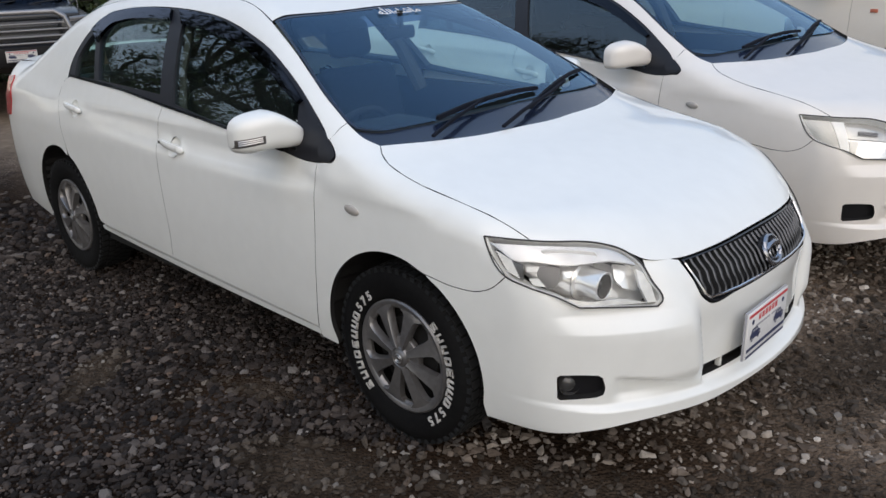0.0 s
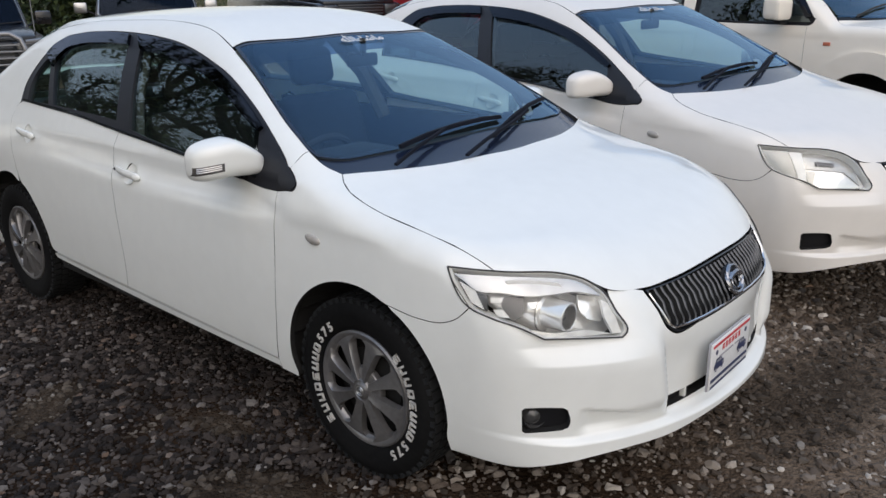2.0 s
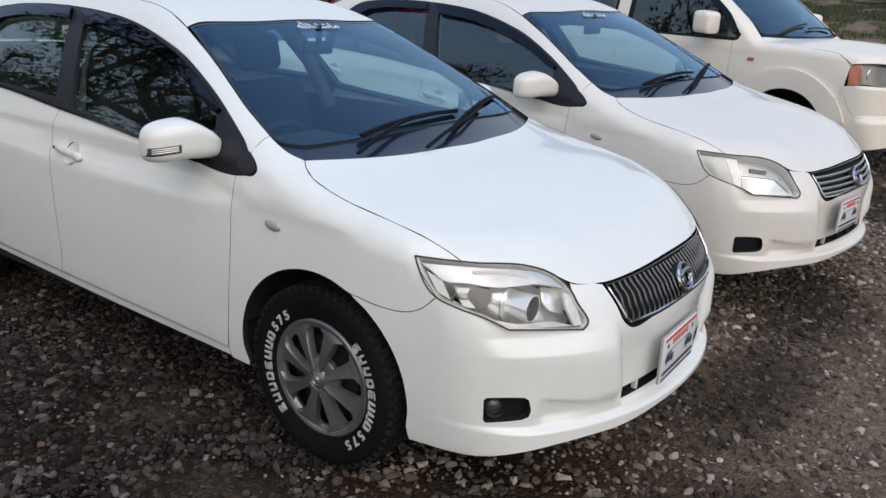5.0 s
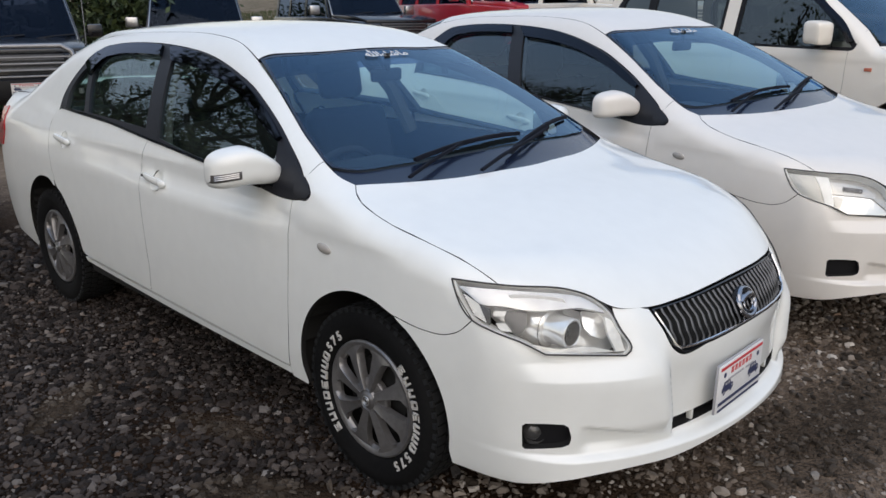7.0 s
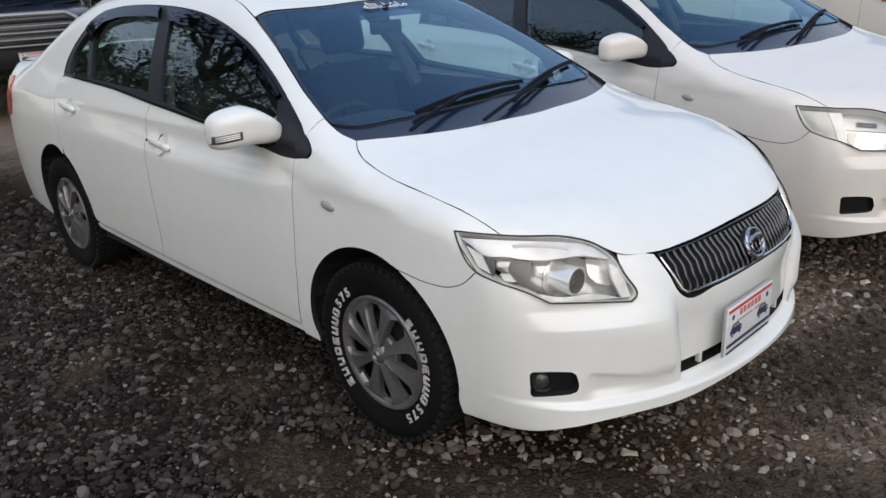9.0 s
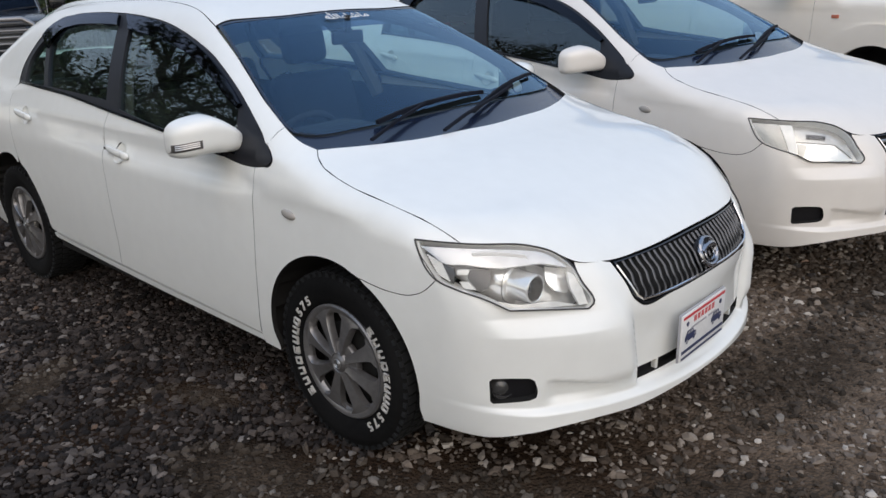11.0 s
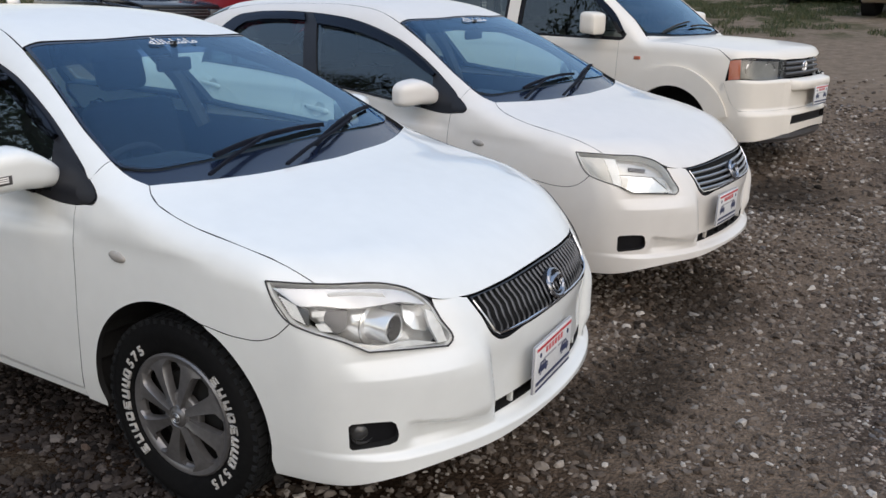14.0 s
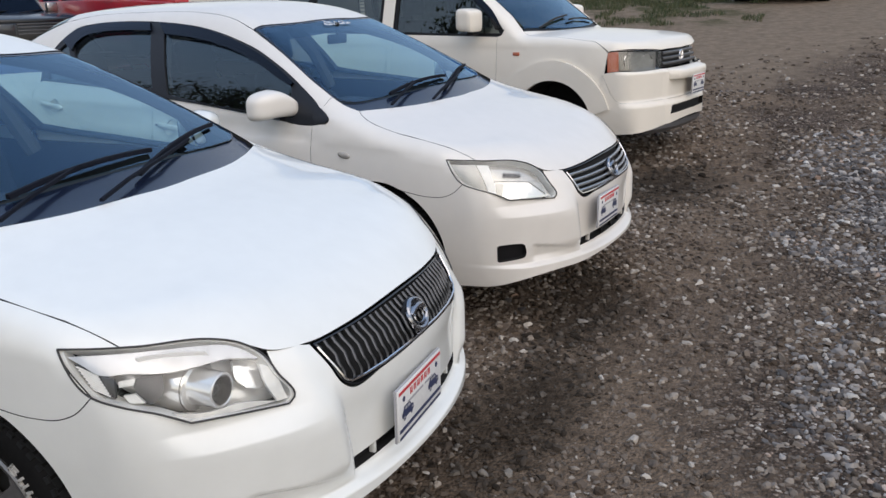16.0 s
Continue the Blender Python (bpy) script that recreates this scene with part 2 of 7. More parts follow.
def box(bm, x0, x1, y0, y1, z0, z1, bevel=0.0, m=None, segs=2):
    made = bmesh.ops.create_cube(bm, size=1, matrix=Matrix.Translation(((x0 + x1) / 2, (y0 + y1) / 2, (z0 + z1) / 2)) @ Matrix.Diagonal((x1 - x0, y1 - y0, z1 - z0, 1)))["verts"]
    if bevel:
        edges = list({e for v in made for e in v.link_edges})
        made = bmesh.ops.bevel(bm, geom=edges, offset=bevel, segments=segs, affect="EDGES", profile=0.5)["verts"]
    if m is not None:
        bmesh.ops.transform(bm, matrix=m, verts=list({v for v in made}))
    return bm


def boxed(*a, **k):
    return box(bmesh.new(), *a, **k)


def lathe(bm, prof, n=64, axis="y", centre=(0, 0, 0), closed=False):
    """Turns a profile of (radius, along) round an axis."""
    rings = []
    for i in range(n):
        c, s = math.cos(2 * math.pi * i / n), math.sin(2 * math.pi * i / n)
        ring = []
        for r, a in prof:
            p = {"y": (r * c, a, r * s), "x": (a, r * c, r * s), "z": (r * c, r * s, a)}[axis]
            ring.append(bm.verts.new(Vector(p) + Vector(centre)))
        rings.append(ring)
    k = len(prof)
    for i in range(n):
        a, b = rings[i], rings[(i + 1) % n]
        for j in range(k if closed else k - 1):
            bm.faces.new((a[j], a[(j + 1) % k], b[(j + 1) % k], b[j]))
    return bm


def tube(bm, pts, r, n=8, taper=None):
    """A round bar along points."""
    pts = [Vector(p) for p in pts]
    rings = []
    up = Vector((0.3, 0.2, 1)).normalized()
    for i, p in enumerate(pts):
        d = (pts[min(i + 1, len(pts) - 1)] - pts[max(i - 1, 0)]).normalized()
        a = d.cross(up)
        a = (a if a.length > 0.05 else d.cross(Vector((1, 0, 0)))).normalized()
        b = d.cross(a)
        rr = r if taper is None else r * (1 + (taper - 1) * i / (len(pts) - 1))
        rings.append([bm.verts.new(p + rr * (math.cos(2 * math.pi * k / n) * a + math.sin(2 * math.pi * k / n) * b)) for k in range(n)])
    for a, b in zip(rings, rings[1:]):
        for k in range(n):
            bm.faces.new((a[k], a[(k + 1) % n], b[(k + 1) % n], b[k]))
    bm.faces.new(rings[0][::-1])
    bm.faces.new(rings[-1])
    return bm


def loft(bm, rings):
    """Skin over rings of the same number of points; ends closed."""
    vs = [[bm.verts.new(p) for p in r] for r in rings]
    k = len(vs[0])
    for a, b in zip(vs, vs[1:]):
        for i in range(k):
            bm.faces.new((a[i], a[(i + 1) % k], b[(i + 1) % k], b[i]))
    bm.faces.new(vs[0][::-1])
    bm.faces.new(vs[-1])
    return bm


def rounded(bm, off, segs=2):
    bmesh.ops.bevel(bm, geom=[e for e in bm.edges if e.calc_length() > 3 * off], offset=off, segments=segs, affect="EDGES", profile=0.5)
    return bm


def spline(points, closed=True, ds=0.014):
    """Catmull-Rom through control points; a last value of 1 marks a sharp corner. points: (u, v[, 1])."""
    n, out = len(points), []
    p = [np.array(q[:2], float) for q in points]
    sharp = [len(q) > 2 and q[2] == 1 for q in points]
    for i in range(n if closed else n - 1):
        j = (i + 1) % n
        a, b = p[i], p[j]
        chord = b - a
        def tangent(k):
            if sharp[k] or (not closed and k in (0, n - 1)):
                return chord
            before, after = p[k] - p[k - 1], p[(k + 1) % n] - p[k]
            la, lb = np.linalg.norm(before) + 1e-9, np.linalg.norm(after) + 1e-9
            return (before / la * lb + after / lb * la) / (la + lb) * np.linalg.norm(chord)
        ma, mb = tangent(i), tangent(j)
        m = max(1, int(np.ceil(np.linalg.norm(chord) / ds)))
        for s in np.arange(m) / m:
            out.append((2 * s**3 - 3 * s**2 + 1) * a + (s**3 - 2 * s**2 + s) * ma + (3 * s**2 - 2 * s**3) * b + (s**3 - s**2) * mb)
    if not closed:
        out.append(p[-1])
    return np.array(out)


def inside(poly, q):
    """Even-odd test of points q against a polygon."""
    x, y = q[:, 0], q[:, 1]
    hit = np.zeros(len(q), bool)
    for (x0, y0), (x1, y1) in zip(poly, np.roll(poly, -1, 0)):
        cross = (y0 > y) != (y1 > y)
        if cross.any():
            hit ^= cross & (x < (x1 - x0) * (y - y0) / (y1 - y0 + 1e-15) + x0)
    return hit


def area2(poly):
    return float(np.sum(poly[:, 0] * np.roll(poly[:, 1], -1) - np.roll(poly[:, 0], -1) * poly[:, 1]))


def inset(poly, gap):
    d = np.roll(poly, -1, 0) - np.roll(poly, 1, 0)
    nrm = np.stack([-d[:, 1], d[:, 0]], 1) / (np.linalg.norm(d, axis=1)[:, None] + 1e-12)
    return poly + gap * nrm * (1 if area2(poly) > 0 else -1)


class Plane:
    """Looks along d; 2D coordinates across it."""
    def __init__(self, *d, start=-4.0, far=5.5):
        self.start, self.far = start, far
        self.d = np.array(d, float) / np.linalg.norm(d)
        up = np.array((0, 0, 1.0)) if abs(self.d[2]) < 0.9 else np.array((1.0, 0, 0))
        self.a = np.cross(self.d, up)
        self.a /= np.linalg.norm(self.a)
        self.b = np.cross(self.a, self.d)
    def to(self, p):
        return np.stack([p @ self.a, p @ self.b], -1)
    def rays(self, uv):
        return uv[:, :1] * self.a + uv[:, 1:] * self.b + self.start * self.d, np.broadcast_to(self.d, (len(uv), 3))


class Radial:
    """Looks from all round at an upright axis; 2D coordinates are turn and height."""
    def __init__(self, cx=0.0, r=0.85):
        self.cx, self.r = cx, r
    def to(self, p):
        return np.stack([np.arctan2(p[..., 1], p[..., 0] - self.cx) * self.r, p[..., 2]], -1)
    def rays(self, uv):
        f = uv[:, 0] / self.r
        out = np.stack([np.cos(f), np.sin(f), 0 * f], -1)
        return out * 2 + np.stack([self.cx + 0 * f, 0 * f, uv[:, 1]], -1), -out
    far = 2.0


SIDE, TOP = Plane(0, 1, 0, start=-1.05, far=1.05), Plane(0, 0, -1, start=-1.75, far=1.75)
SHOULDER, SCREEN = Plane(0, 1, -1, start=-1.9, far=1.9), Plane(-0.5, 0, -1, start=-1.6, far=1.6)
LAMP, RING, BACK = Plane(-0.72, 0.60, -0.35, start=-1.6, far=1.0), Radial(), Plane(1, 0, 0, start=-3.9, far=1.5)
from mathutils.geometry import delaunay_2d_cdt


def lay(field, points):
    """Control points in 3D: (x, z) is laid on the flank; a trailing "s" marks a corner."""
    out, flags = [], []
    for q in points:
        flags.append(q[-1] == "s")
        q = q[:-1] if flags[-1] else q
        if len(q) == 2:
            q = cast(field, np.array([[q[0], -1.1, q[1]]]), np.array([[0, 1.0, 0]]), 1.1)[0]
        elif q[0] is None:
            q = cast(field, np.array([[2.0, q[1], q[2]]]), np.array([[-1.0, 0, 0]]), 2.0)[0]
        elif q[2] is None:
            q = cast(field, np.array([[q[0], q[1], 1.9]]), np.array([[0, 0, -1.0]]), 1.9)[0]
        out.append(q)
    return np.array(out, float), flags


def snap(field, points, proj):
    """Control points moved along the view of proj until they lie on the surface."""
    out = []
    for q in points:
        o, d = proj.rays(proj.to(np.array([q[:3]], float)))
        p = cast(field, o, d, proj.far, 80)[0]
        out.append((*(float(v) for v in p), *q[3:]))
    return out


def mirror_half(points):
    """A full outline from the half at negative y, both ends near the middle line."""
    flip = [((q[0], -q[1], *q[2:])) for q in points[::-1]]
    return list(points) + flip


CACHE = {}


def patch(field, points, proj, lift=0.0, thick=0.02, grid=0.035, holes=(), gap=0.0012, ds=0.014, name="panel", mat=None):
    """Cuts a piece with a smooth outline out of the surface of a field and gives its rim some depth."""
    p3, flags = lay(field, points)
    uv = proj.to(p3)
    loops = [inset(spline([(*a, 1) if f else tuple(a) for a, f in zip(uv, flags)], ds=ds), gap)]
    for h in holes:
        h3, hf = lay(field, h)
        loops.append(inset(spline([(*a, 1) if f else tuple(a) for a, f in zip(proj.to(h3), hf)], ds=ds), -gap * 0.5))
    lo, hi = loops[0].min(0), loops[0].max(0)
    gx, gy = np.meshgrid(np.arange(lo[0], hi[0], grid), np.arange(lo[1], hi[1], grid * 0.87))
    gx[1::2] += grid / 2
    g = np.stack([gx.ravel(), gy.ravel()], 1)
    keep = inside(loops[0], g)
    for h in loops[1:]:
        keep &= ~inside(h, g)
    g = g[keep]
    edge_pts = np.concatenate(loops)
    near = np.array([((edge_pts - q) ** 2).sum(1).min() for q in g]) if len(g) else np.zeros(0)
    g = g[near > (0.45 * grid) ** 2] if len(g) else g
    edges, at = [], 0
    for l in loops:
        edges += [(at + i, at + (i + 1) % len(l)) for i in range(len(l))]
        at += len(l)
    allp = np.concatenate([edge_pts, g]) if len(g) else edge_pts
    v2, _, f2, *_ = delaunay_2d_cdt([Vector(q) for q in allp], edges, [], 0, 1e-6)
    v2 = np.array([tuple(v) for v in v2])
    f2 = np.array([tuple(f) for f in f2 if len(f) == 3])
    mid = v2[f2].mean(1)
    ok = inside(loops[0], mid)
    for h in loops[1:]:
        ok &= ~inside(h, mid)
    f2 = f2[ok]
    o, d = proj.rays(v2)
    p = cast(field, o, d, proj.far, 56)
    bad = np.isnan(p).any(1)
    if bad.any():
        f2 = f2[~bad[f2].any(1)]
        p[bad] = p[~bad][0]
    n = normals(field, p)
    p = p + lift * n
    e1, e2 = p[f2[:, 1]] - p[f2[:, 0]], p[f2[:, 2]] - p[f2[:, 0]]
    flip = (np.cross(e1, e2) * n[f2[:, 0]]).sum(1) < 0
    f2[flip] = f2[flip][:, ::-1]
    # keep the main piece, drop slivers cut off at narrow necks
    mark = np.arange(len(p))
    for _ in range(400):
        low = mark[f2].min(1)
        nxt = mark.copy()
        np.minimum.at(nxt, f2.ravel(), np.repeat(low, 3))
        nxt = nxt[nxt]
        if (nxt == mark).all():
            break
        mark = nxt
    kinds, sizes = np.unique(mark[f2[:, 0]], return_counts=True)
    f2 = f2[np.isin(mark[f2[:, 0]], kinds[sizes > 0.04 * sizes.sum()])]
    count = {}
    for f in f2:
        for a, b in ((f[0], f[1]), (f[1], f[2]), (f[2], f[0])):
            count[(a, b)] = 1
    rim = [(a, b) for a, b in count if (b, a) not in count]
    verts, norms, faces = list(p), list(n), [tuple(f) for f in f2]
    if thick:
        for a, b in rim:
            t = p[b] - p[a]
            out = np.cross(t, n[a])
            out /= np.linalg.norm(out) + 1e-12
            k = len(verts)
            verts += [p[a], p[b], p[b] - thick * n[b], p[a] - thick * n[a]]
            norms += [out] * 4
            faces.append((k + 1, k, k + 3, k + 2))
    return np.array(verts), np.array(norms), faces


def panel(name, points, proj, mat, parent, field, key=None, both=False, label="", **k):
    """A body panel; both: its mirror image on the other side as well. The folded rim of a painted panel is coloured
    dark, as shade for the gaps.
    """
    key = key or name
    if key not in CACHE:
        v, n, f = patch(field, points, proj, **k)
        made = [mesh_of(name, v, f, mat, n)]
        if both:
            s = np.array((1, -1, 1))
            made.append(mesh_of(name, v * s, [q[::-1] for q in f], mat, n * s))
        if mat in (PAINT, CREAM) and name not in ("arch_flare", "sill"):
            sides = np.array([len(q) == 4 for q in f], dtype=np.int32)
            for me in made:
                me.materials.append(DARK)
                me.polygons.foreach_set("material_index", sides)
        CACHE[key] = made
    return [link(name, me, parent, label) for me in CACHE[key]]


def arc(cx, cz, r, a0, a1, n=9):
    return [(cx + r * math.cos(radians(a)), cz + r * math.sin(radians(a))) for a in np.linspace(a0, a1, n)]

# ---- the white saloons ----
WELLS = ((0.01, 0.345), (-2.575, 0.350))
SEAM_A = [(-0.358, 0.929, "s"), (-0.362, 0.842), (-0.367, 0.683), (-0.388, 0.511), (-0.424, 0.304, "s")]
SEAM_B = [(-1.446, 1.015, "s"), (-1.470, 0.913), (-1.461, 0.82), (-1.450, 0.697), (-1.441, 0.572), (-1.448, 0.441), (-1.474, 0.337, "s")]
HANDLES = ((-1.328, 0.864), (-2.318, 0.931))
BELT_F = [(-0.427, 0.926), (-0.598, 0.947), (-0.962, 0.981)]
BELT_R = [(-1.70, 1.040), (-1.943, 1.051), (-2.20, 1.060), (-2.36, 1.065)]
HOOD_SEAM = [(-0.154, -0.700, 0.989, "s"), (-0.121, -0.727, 0.974), (-0.066, -0.748, 0.950), (0.012, -0.761, 0.930), (0.094, -0.765, 0.912), (0.285, -0.759, 0.879), (0.424, -0.741, 0.838), (0.483, -0.730, 0.809, "s")]
HOOD_SEAM = snap(sedan, HOOD_SEAM, SHOULDER)
HOOD_REAR = [(0.012, -0.036, 0.986), (0.004, -0.124, 0.987), (-0.029, -0.382, 0.983), (-0.081, -0.546, 0.982)]
HOOD_FRONT = [*snap(sedan, [(0.504, -0.713, 0.806), (0.620, -0.583, 0.789), (0.657, -0.549, 0.773), (0.711, -0.504, 0.741)], LAMP), *[(*lay(sedan, [(None, y, z)])[0][0],) for y, z in ((-0.405, 0.727), (-0.264, 0.728), (-0.10, 0.732), (-0.03, 0.733))]]
WIN_TOP = [(-2.488, -0.745, 1.061, "s"), (-2.502, -0.705, 1.135), (-2.478, -0.660, 1.210), (-2.432, -0.618, 1.279), (-2.375, -0.585, 1.328), (-2.309, -0.560, 1.365), (-2.171, -0.544, 1.388), (-1.955, -0.535, 1.401), (-1.687, -0.537, 1.401), (-1.452, -0.548, 1.389), (-1.272, -0.563, 1.371), (-1.088, -0.588, 1.337), (-0.958, -0.611, 1.305), (-0.829, -0.636, 1.268), (-0.698, -0.668, 1.215), (-0.569, -0.703, 1.155), (-0.455, -0.738, 1.092), (-0.360, -0.769, 1.035), (-0.319, -0.783, 1.006)]
LAMP_LOW = [(0.451, -0.801, 0.714), (0.507, -0.784, 0.694), (0.564, -0.729, 0.660), (0.618, -0.691, 0.629, "s"), (0.757, -0.508, 0.611, "s"), (0.764, -0.493, 0.623), (0.745, -0.516, 0.692), (0.711, -0.504, 0.741)]
LAMP_LOW = snap(sedan, LAMP_LOW, LAMP)
LAMP_LINE = snap(sedan, [(0.370, -0.798, 0.817, "s"), (0.384, -0.804, 0.796), *LAMP_LOW[:-1], (0.711, -0.519, 0.735), (0.655, -0.548, 0.774), (0.621, -0.581, 0.789), (0.504, -0.712, 0.807), (0.438, -0.762, 0.813)], LAMP)
GRILLE_HALF = [(*lay(sedan, [(None, y, z)])[0][0], *c) for y, z, *c in ((-0.03, 0.729), (-0.10, 0.728), (-0.264, 0.724), (-0.398, 0.722, "s"), (-0.388, 0.669), (-0.369, 0.613), (-0.352, 0.600), (-0.23, 0.603), (-0.04, 0.611))]


def rim_line():
    """The lamp's outline as a closed line on the body."""
    p, flags = lay(sedan, LAMP_LINE)
    uv = spline([(*a, 1) if f else tuple(a) for a, f in zip(LAMP.to(p), flags)], ds=0.012)
    o, d = LAMP.rays(np.array(uv))
    q = cast(sedan, o, d, LAMP.far, 90)
    return [tuple(a) for a in q] + [tuple(q[0])]


lamp_edge = rim_line()


WIPERS = (((-0.085, -0.53), (-0.157, 0.129), (-0.150, -0.20), (-0.150, -0.44)), ((-0.012, -0.25), (-0.287, 0.618), (-0.10, 0.12), (-0.065, -0.03)))


ROOF_EDGE = [(-1.087, -0.509, None), (-1.356, -0.478, None), (-1.8, -0.472, None), (-2.25, -0.488, None), (-2.47, -0.52, None, "s")]


def carved(p):
    """Shell under the panels, hollowed for the wheels and the cabin."""
    x, y, z = p[..., 0], np.abs(p[..., 1]), p[..., 2]
    f = sedan(p) - 0.022 - 0.12 * step(0.18, 0.32, x)
    for cx, cz in WELLS:
        f = np.where(y > 0.50, np.minimum(f, np.hypot(x - cx, z - cz) - 0.352), f)
    return np.minimum(f, 0.90 - 0.0 * z - z + 0.05 * (x < -2.0))


def wheel(parent, x, side, lettered=True, seed=0):
    """Tyre with tread blocks, eight-spoke cover and brake drum behind it; the axis lies along y."""
    rnd = random.Random(seed)
    R, w = 0.318, 0.098
    hub = new("wheel")
    hub.parent = parent
    hub.matrix_local = Matrix.Translation((x, side * 0.712, 0.314)) @ (Matrix() if side < 0 else pose(0, 0, 0, 0, 0, 180)) @ pose(0, 0, 0, 0, rnd.uniform(0, 360) if seed else -8, 0)
    key = ("wheel", lettered)
    if key not in CACHE:
        made = []
        bm = bmesh.new()
        prof = [(0.200, 0.070), (0.196, -0.070), (0.203, -0.084), (0.214, -0.091), (0.225, -0.0945), (0.250, -0.1005), (0.268, -0.1015), (0.283, -0.0985), (0.297, -0.092), (0.307, -0.083), (0.312, -0.070), (0.313, 0.0), (0.312, 0.070), (0.307, 0.083), (0.283, 0.0985), (0.250, 0.1), (0.214, 0.091)]
        lathe(bm, prof, 96, closed=True)
        made.append(("tyre", bm, RUBBER, ""))
        bm = bmesh.new()
        n = 54
        for i in range(n):
            for k, (y0, y1) in enumerate(((-0.086, -0.052), (-0.047, -0.018), (-0.013, 0.013), (0.018, 0.047), (0.052, 0.086))):
                a = 360 * (i + (0.5 if k % 2 else 0)) / n
                box(bm, 0.309, 0.3160 - (0.003 if k in (0, 4) else 0), y0, y1, -0.0135, 0.0135, m=pose(0, 0, 0, 0, -a, 0) @ pose(0, 0, 0, (7, -5, 6, -6, 5)[k], 0, 0))
        for i in range(n):
            box(bm, 0.296, 0.3105, -0.0935, -0.085, -0.009, 0.009, m=pose(0, 0, 0, 0, -360 * (i + 0.25) / n, 0))
        made.append(("tread", bm, TREAD, "dusty tread blocks"))
        # cover: dished disc ring, eight spokes, cap
        bm = bmesh.new()
        lathe(bm, [(0.200, -0.078), (0.202, -0.088), (0.196, -0.093), (0.186, -0.091), (0.176, -0.086), (0.170, -0.076), (0.172, -0.064)], 96)
        lathe(bm, [(0.030, -0.093), (0.055, -0.0905), (0.072, -0.085), (0.077, -0.076), (0.076, -0.064)], 48)
        made.append(("rim", bm, HUB, ""))
        for i in range(8):
            bm = bmesh.new()
            a0 = 2 * math.pi * (i + 0.5) / 8
            rows = []
            for r, half, y in ((0.036, 0.0118, -0.101), (0.060, 0.0142, -0.101), (0.085, 0.0172, -0.1005), (0.110, 0.0206, -0.099), (0.135, 0.0245, -0.097), (0.155, 0.0290, -0.0945), (0.165, 0.0345, -0.0930), (0.173, 0.0500, -0.0915), (0.187, 0.0720, -0.088)):
                twist = -0.05 * math.sin((r - 0.03) / 0.16 * 1.5)
                row = []
                for s, dy in ((-1.0, 0.026), (-0.95, 0.004), (-0.78, -0.003), (-0.45, -0.001), (0.25, 0.002), (0.93, 0.004), (1.0, 0.026)):
                    a = a0 + twist + math.asin(min(0.95, s * half / r))
                    row.append(bm.verts.new((r * math.cos(a), y + dy, r * math.sin(a))))
                rows.append(row)
            for p, q in zip(rows, rows[1:]):
                for j in range(6):
                    bm.faces.new((p[j], p[j + 1], q[j + 1], q[j]))
            made.append(("spoke", bm, HUB, ""))
        bm = bmesh.new()
        lathe(bm, [(0.0, -0.107), (0.018, -0.1065), (0.026, -0.104), (0.029, -0.100), (0.033, -0.098), (0.037, -0.101), (0.040, -0.098), (0.042, -0.088)], 40)
        made.append(("centre_cap", bm, HUB, "silver-grey centre cap with a small oval badge"))
        bm = bmesh.new()
        lathe(bm, [(0.013, -0.1075), (0.0155, -0.1095), (0.018, -0.1075)], 30)
        lathe(bm, [(0.006, -0.108), (0.008, -0.1095), (0.010, -0.108)], 20)
        made.append(("badge", bm, SILVER, "dull silver oval badge"))
        bm = bmesh.new()
        lathe(bm, [(0.0, -0.045), (0.06, -0.05), (0.13, -0.05), (0.135, -0.03), (0.19, -0.02), (0.192, 0.06), (0.0, 0.062)], 48)
        made.append(("brake_drum", bm, DARK, "dark steel rim and drum behind the cover"))
        if lettered:
            rm, hgt = 0.232, 0.029
            for start in (36, 216):
                # eight plain blocks for the maker's word, then the readable number
                for k in range(8):
                    bm = bmesh.new()
                    a = start - 9.6 * k
                    for lo, hi, r0, r1 in LETTER_BARS[k % 4]:
                        box(bm, rm + r0 * hgt, rm + r1 * hgt, -0.1015, -0.094, lo * 0.033, hi * 0.033, m=pose(0, 0, 0, 0, -a, 0))
                    made.append(("letter_block", bm, LETTER, "raised white letter block"))
            for start in (36, 216):
                for k, ch in enumerate("575"):
                    cu = bpy.data.curves.new("numeral", "FONT")
                    cu.body, cu.size, cu.extrude, cu.align_x, cu.offset = ch, 0.043, 0.0018, "CENTER", 0.0012
                    tmp = bpy.data.objects.new("numeral", cu)
                    me = bpy.data.meshes.new_from_object(tmp)
                    a = radians(-(start - 9.6 * 8 - 2 - 9.5 * k))
                    me.transform(pose(0, 0, 0, 0, a * 180 / math.pi, 0) @ Matrix.Translation((rm - 0.5 * hgt, -0.1005, 0)) @ pose(0, 0, 0, 90, 0, 0) @ pose(0, 0, 0, 0, 0, -90))
                    me.materials.append(LETTER)
                    made.append(("numeral", me, LETTER, ""))
                    bpy.data.objects.remove(tmp)
        out = []
        for nm, data, mat, lab in made:
            if isinstance(data, bpy.types.Mesh):
                out.append((nm, data, lab))
                continue
            ob = part(nm, data, mat, None, "", True)
            out.append((nm, ob.data, lab))
            bpy.data.objects.remove(ob)
        CACHE[key] = out
    for nm, me, lab in CACHE[key]:
        link(nm, me, hub, lab)
    return hub


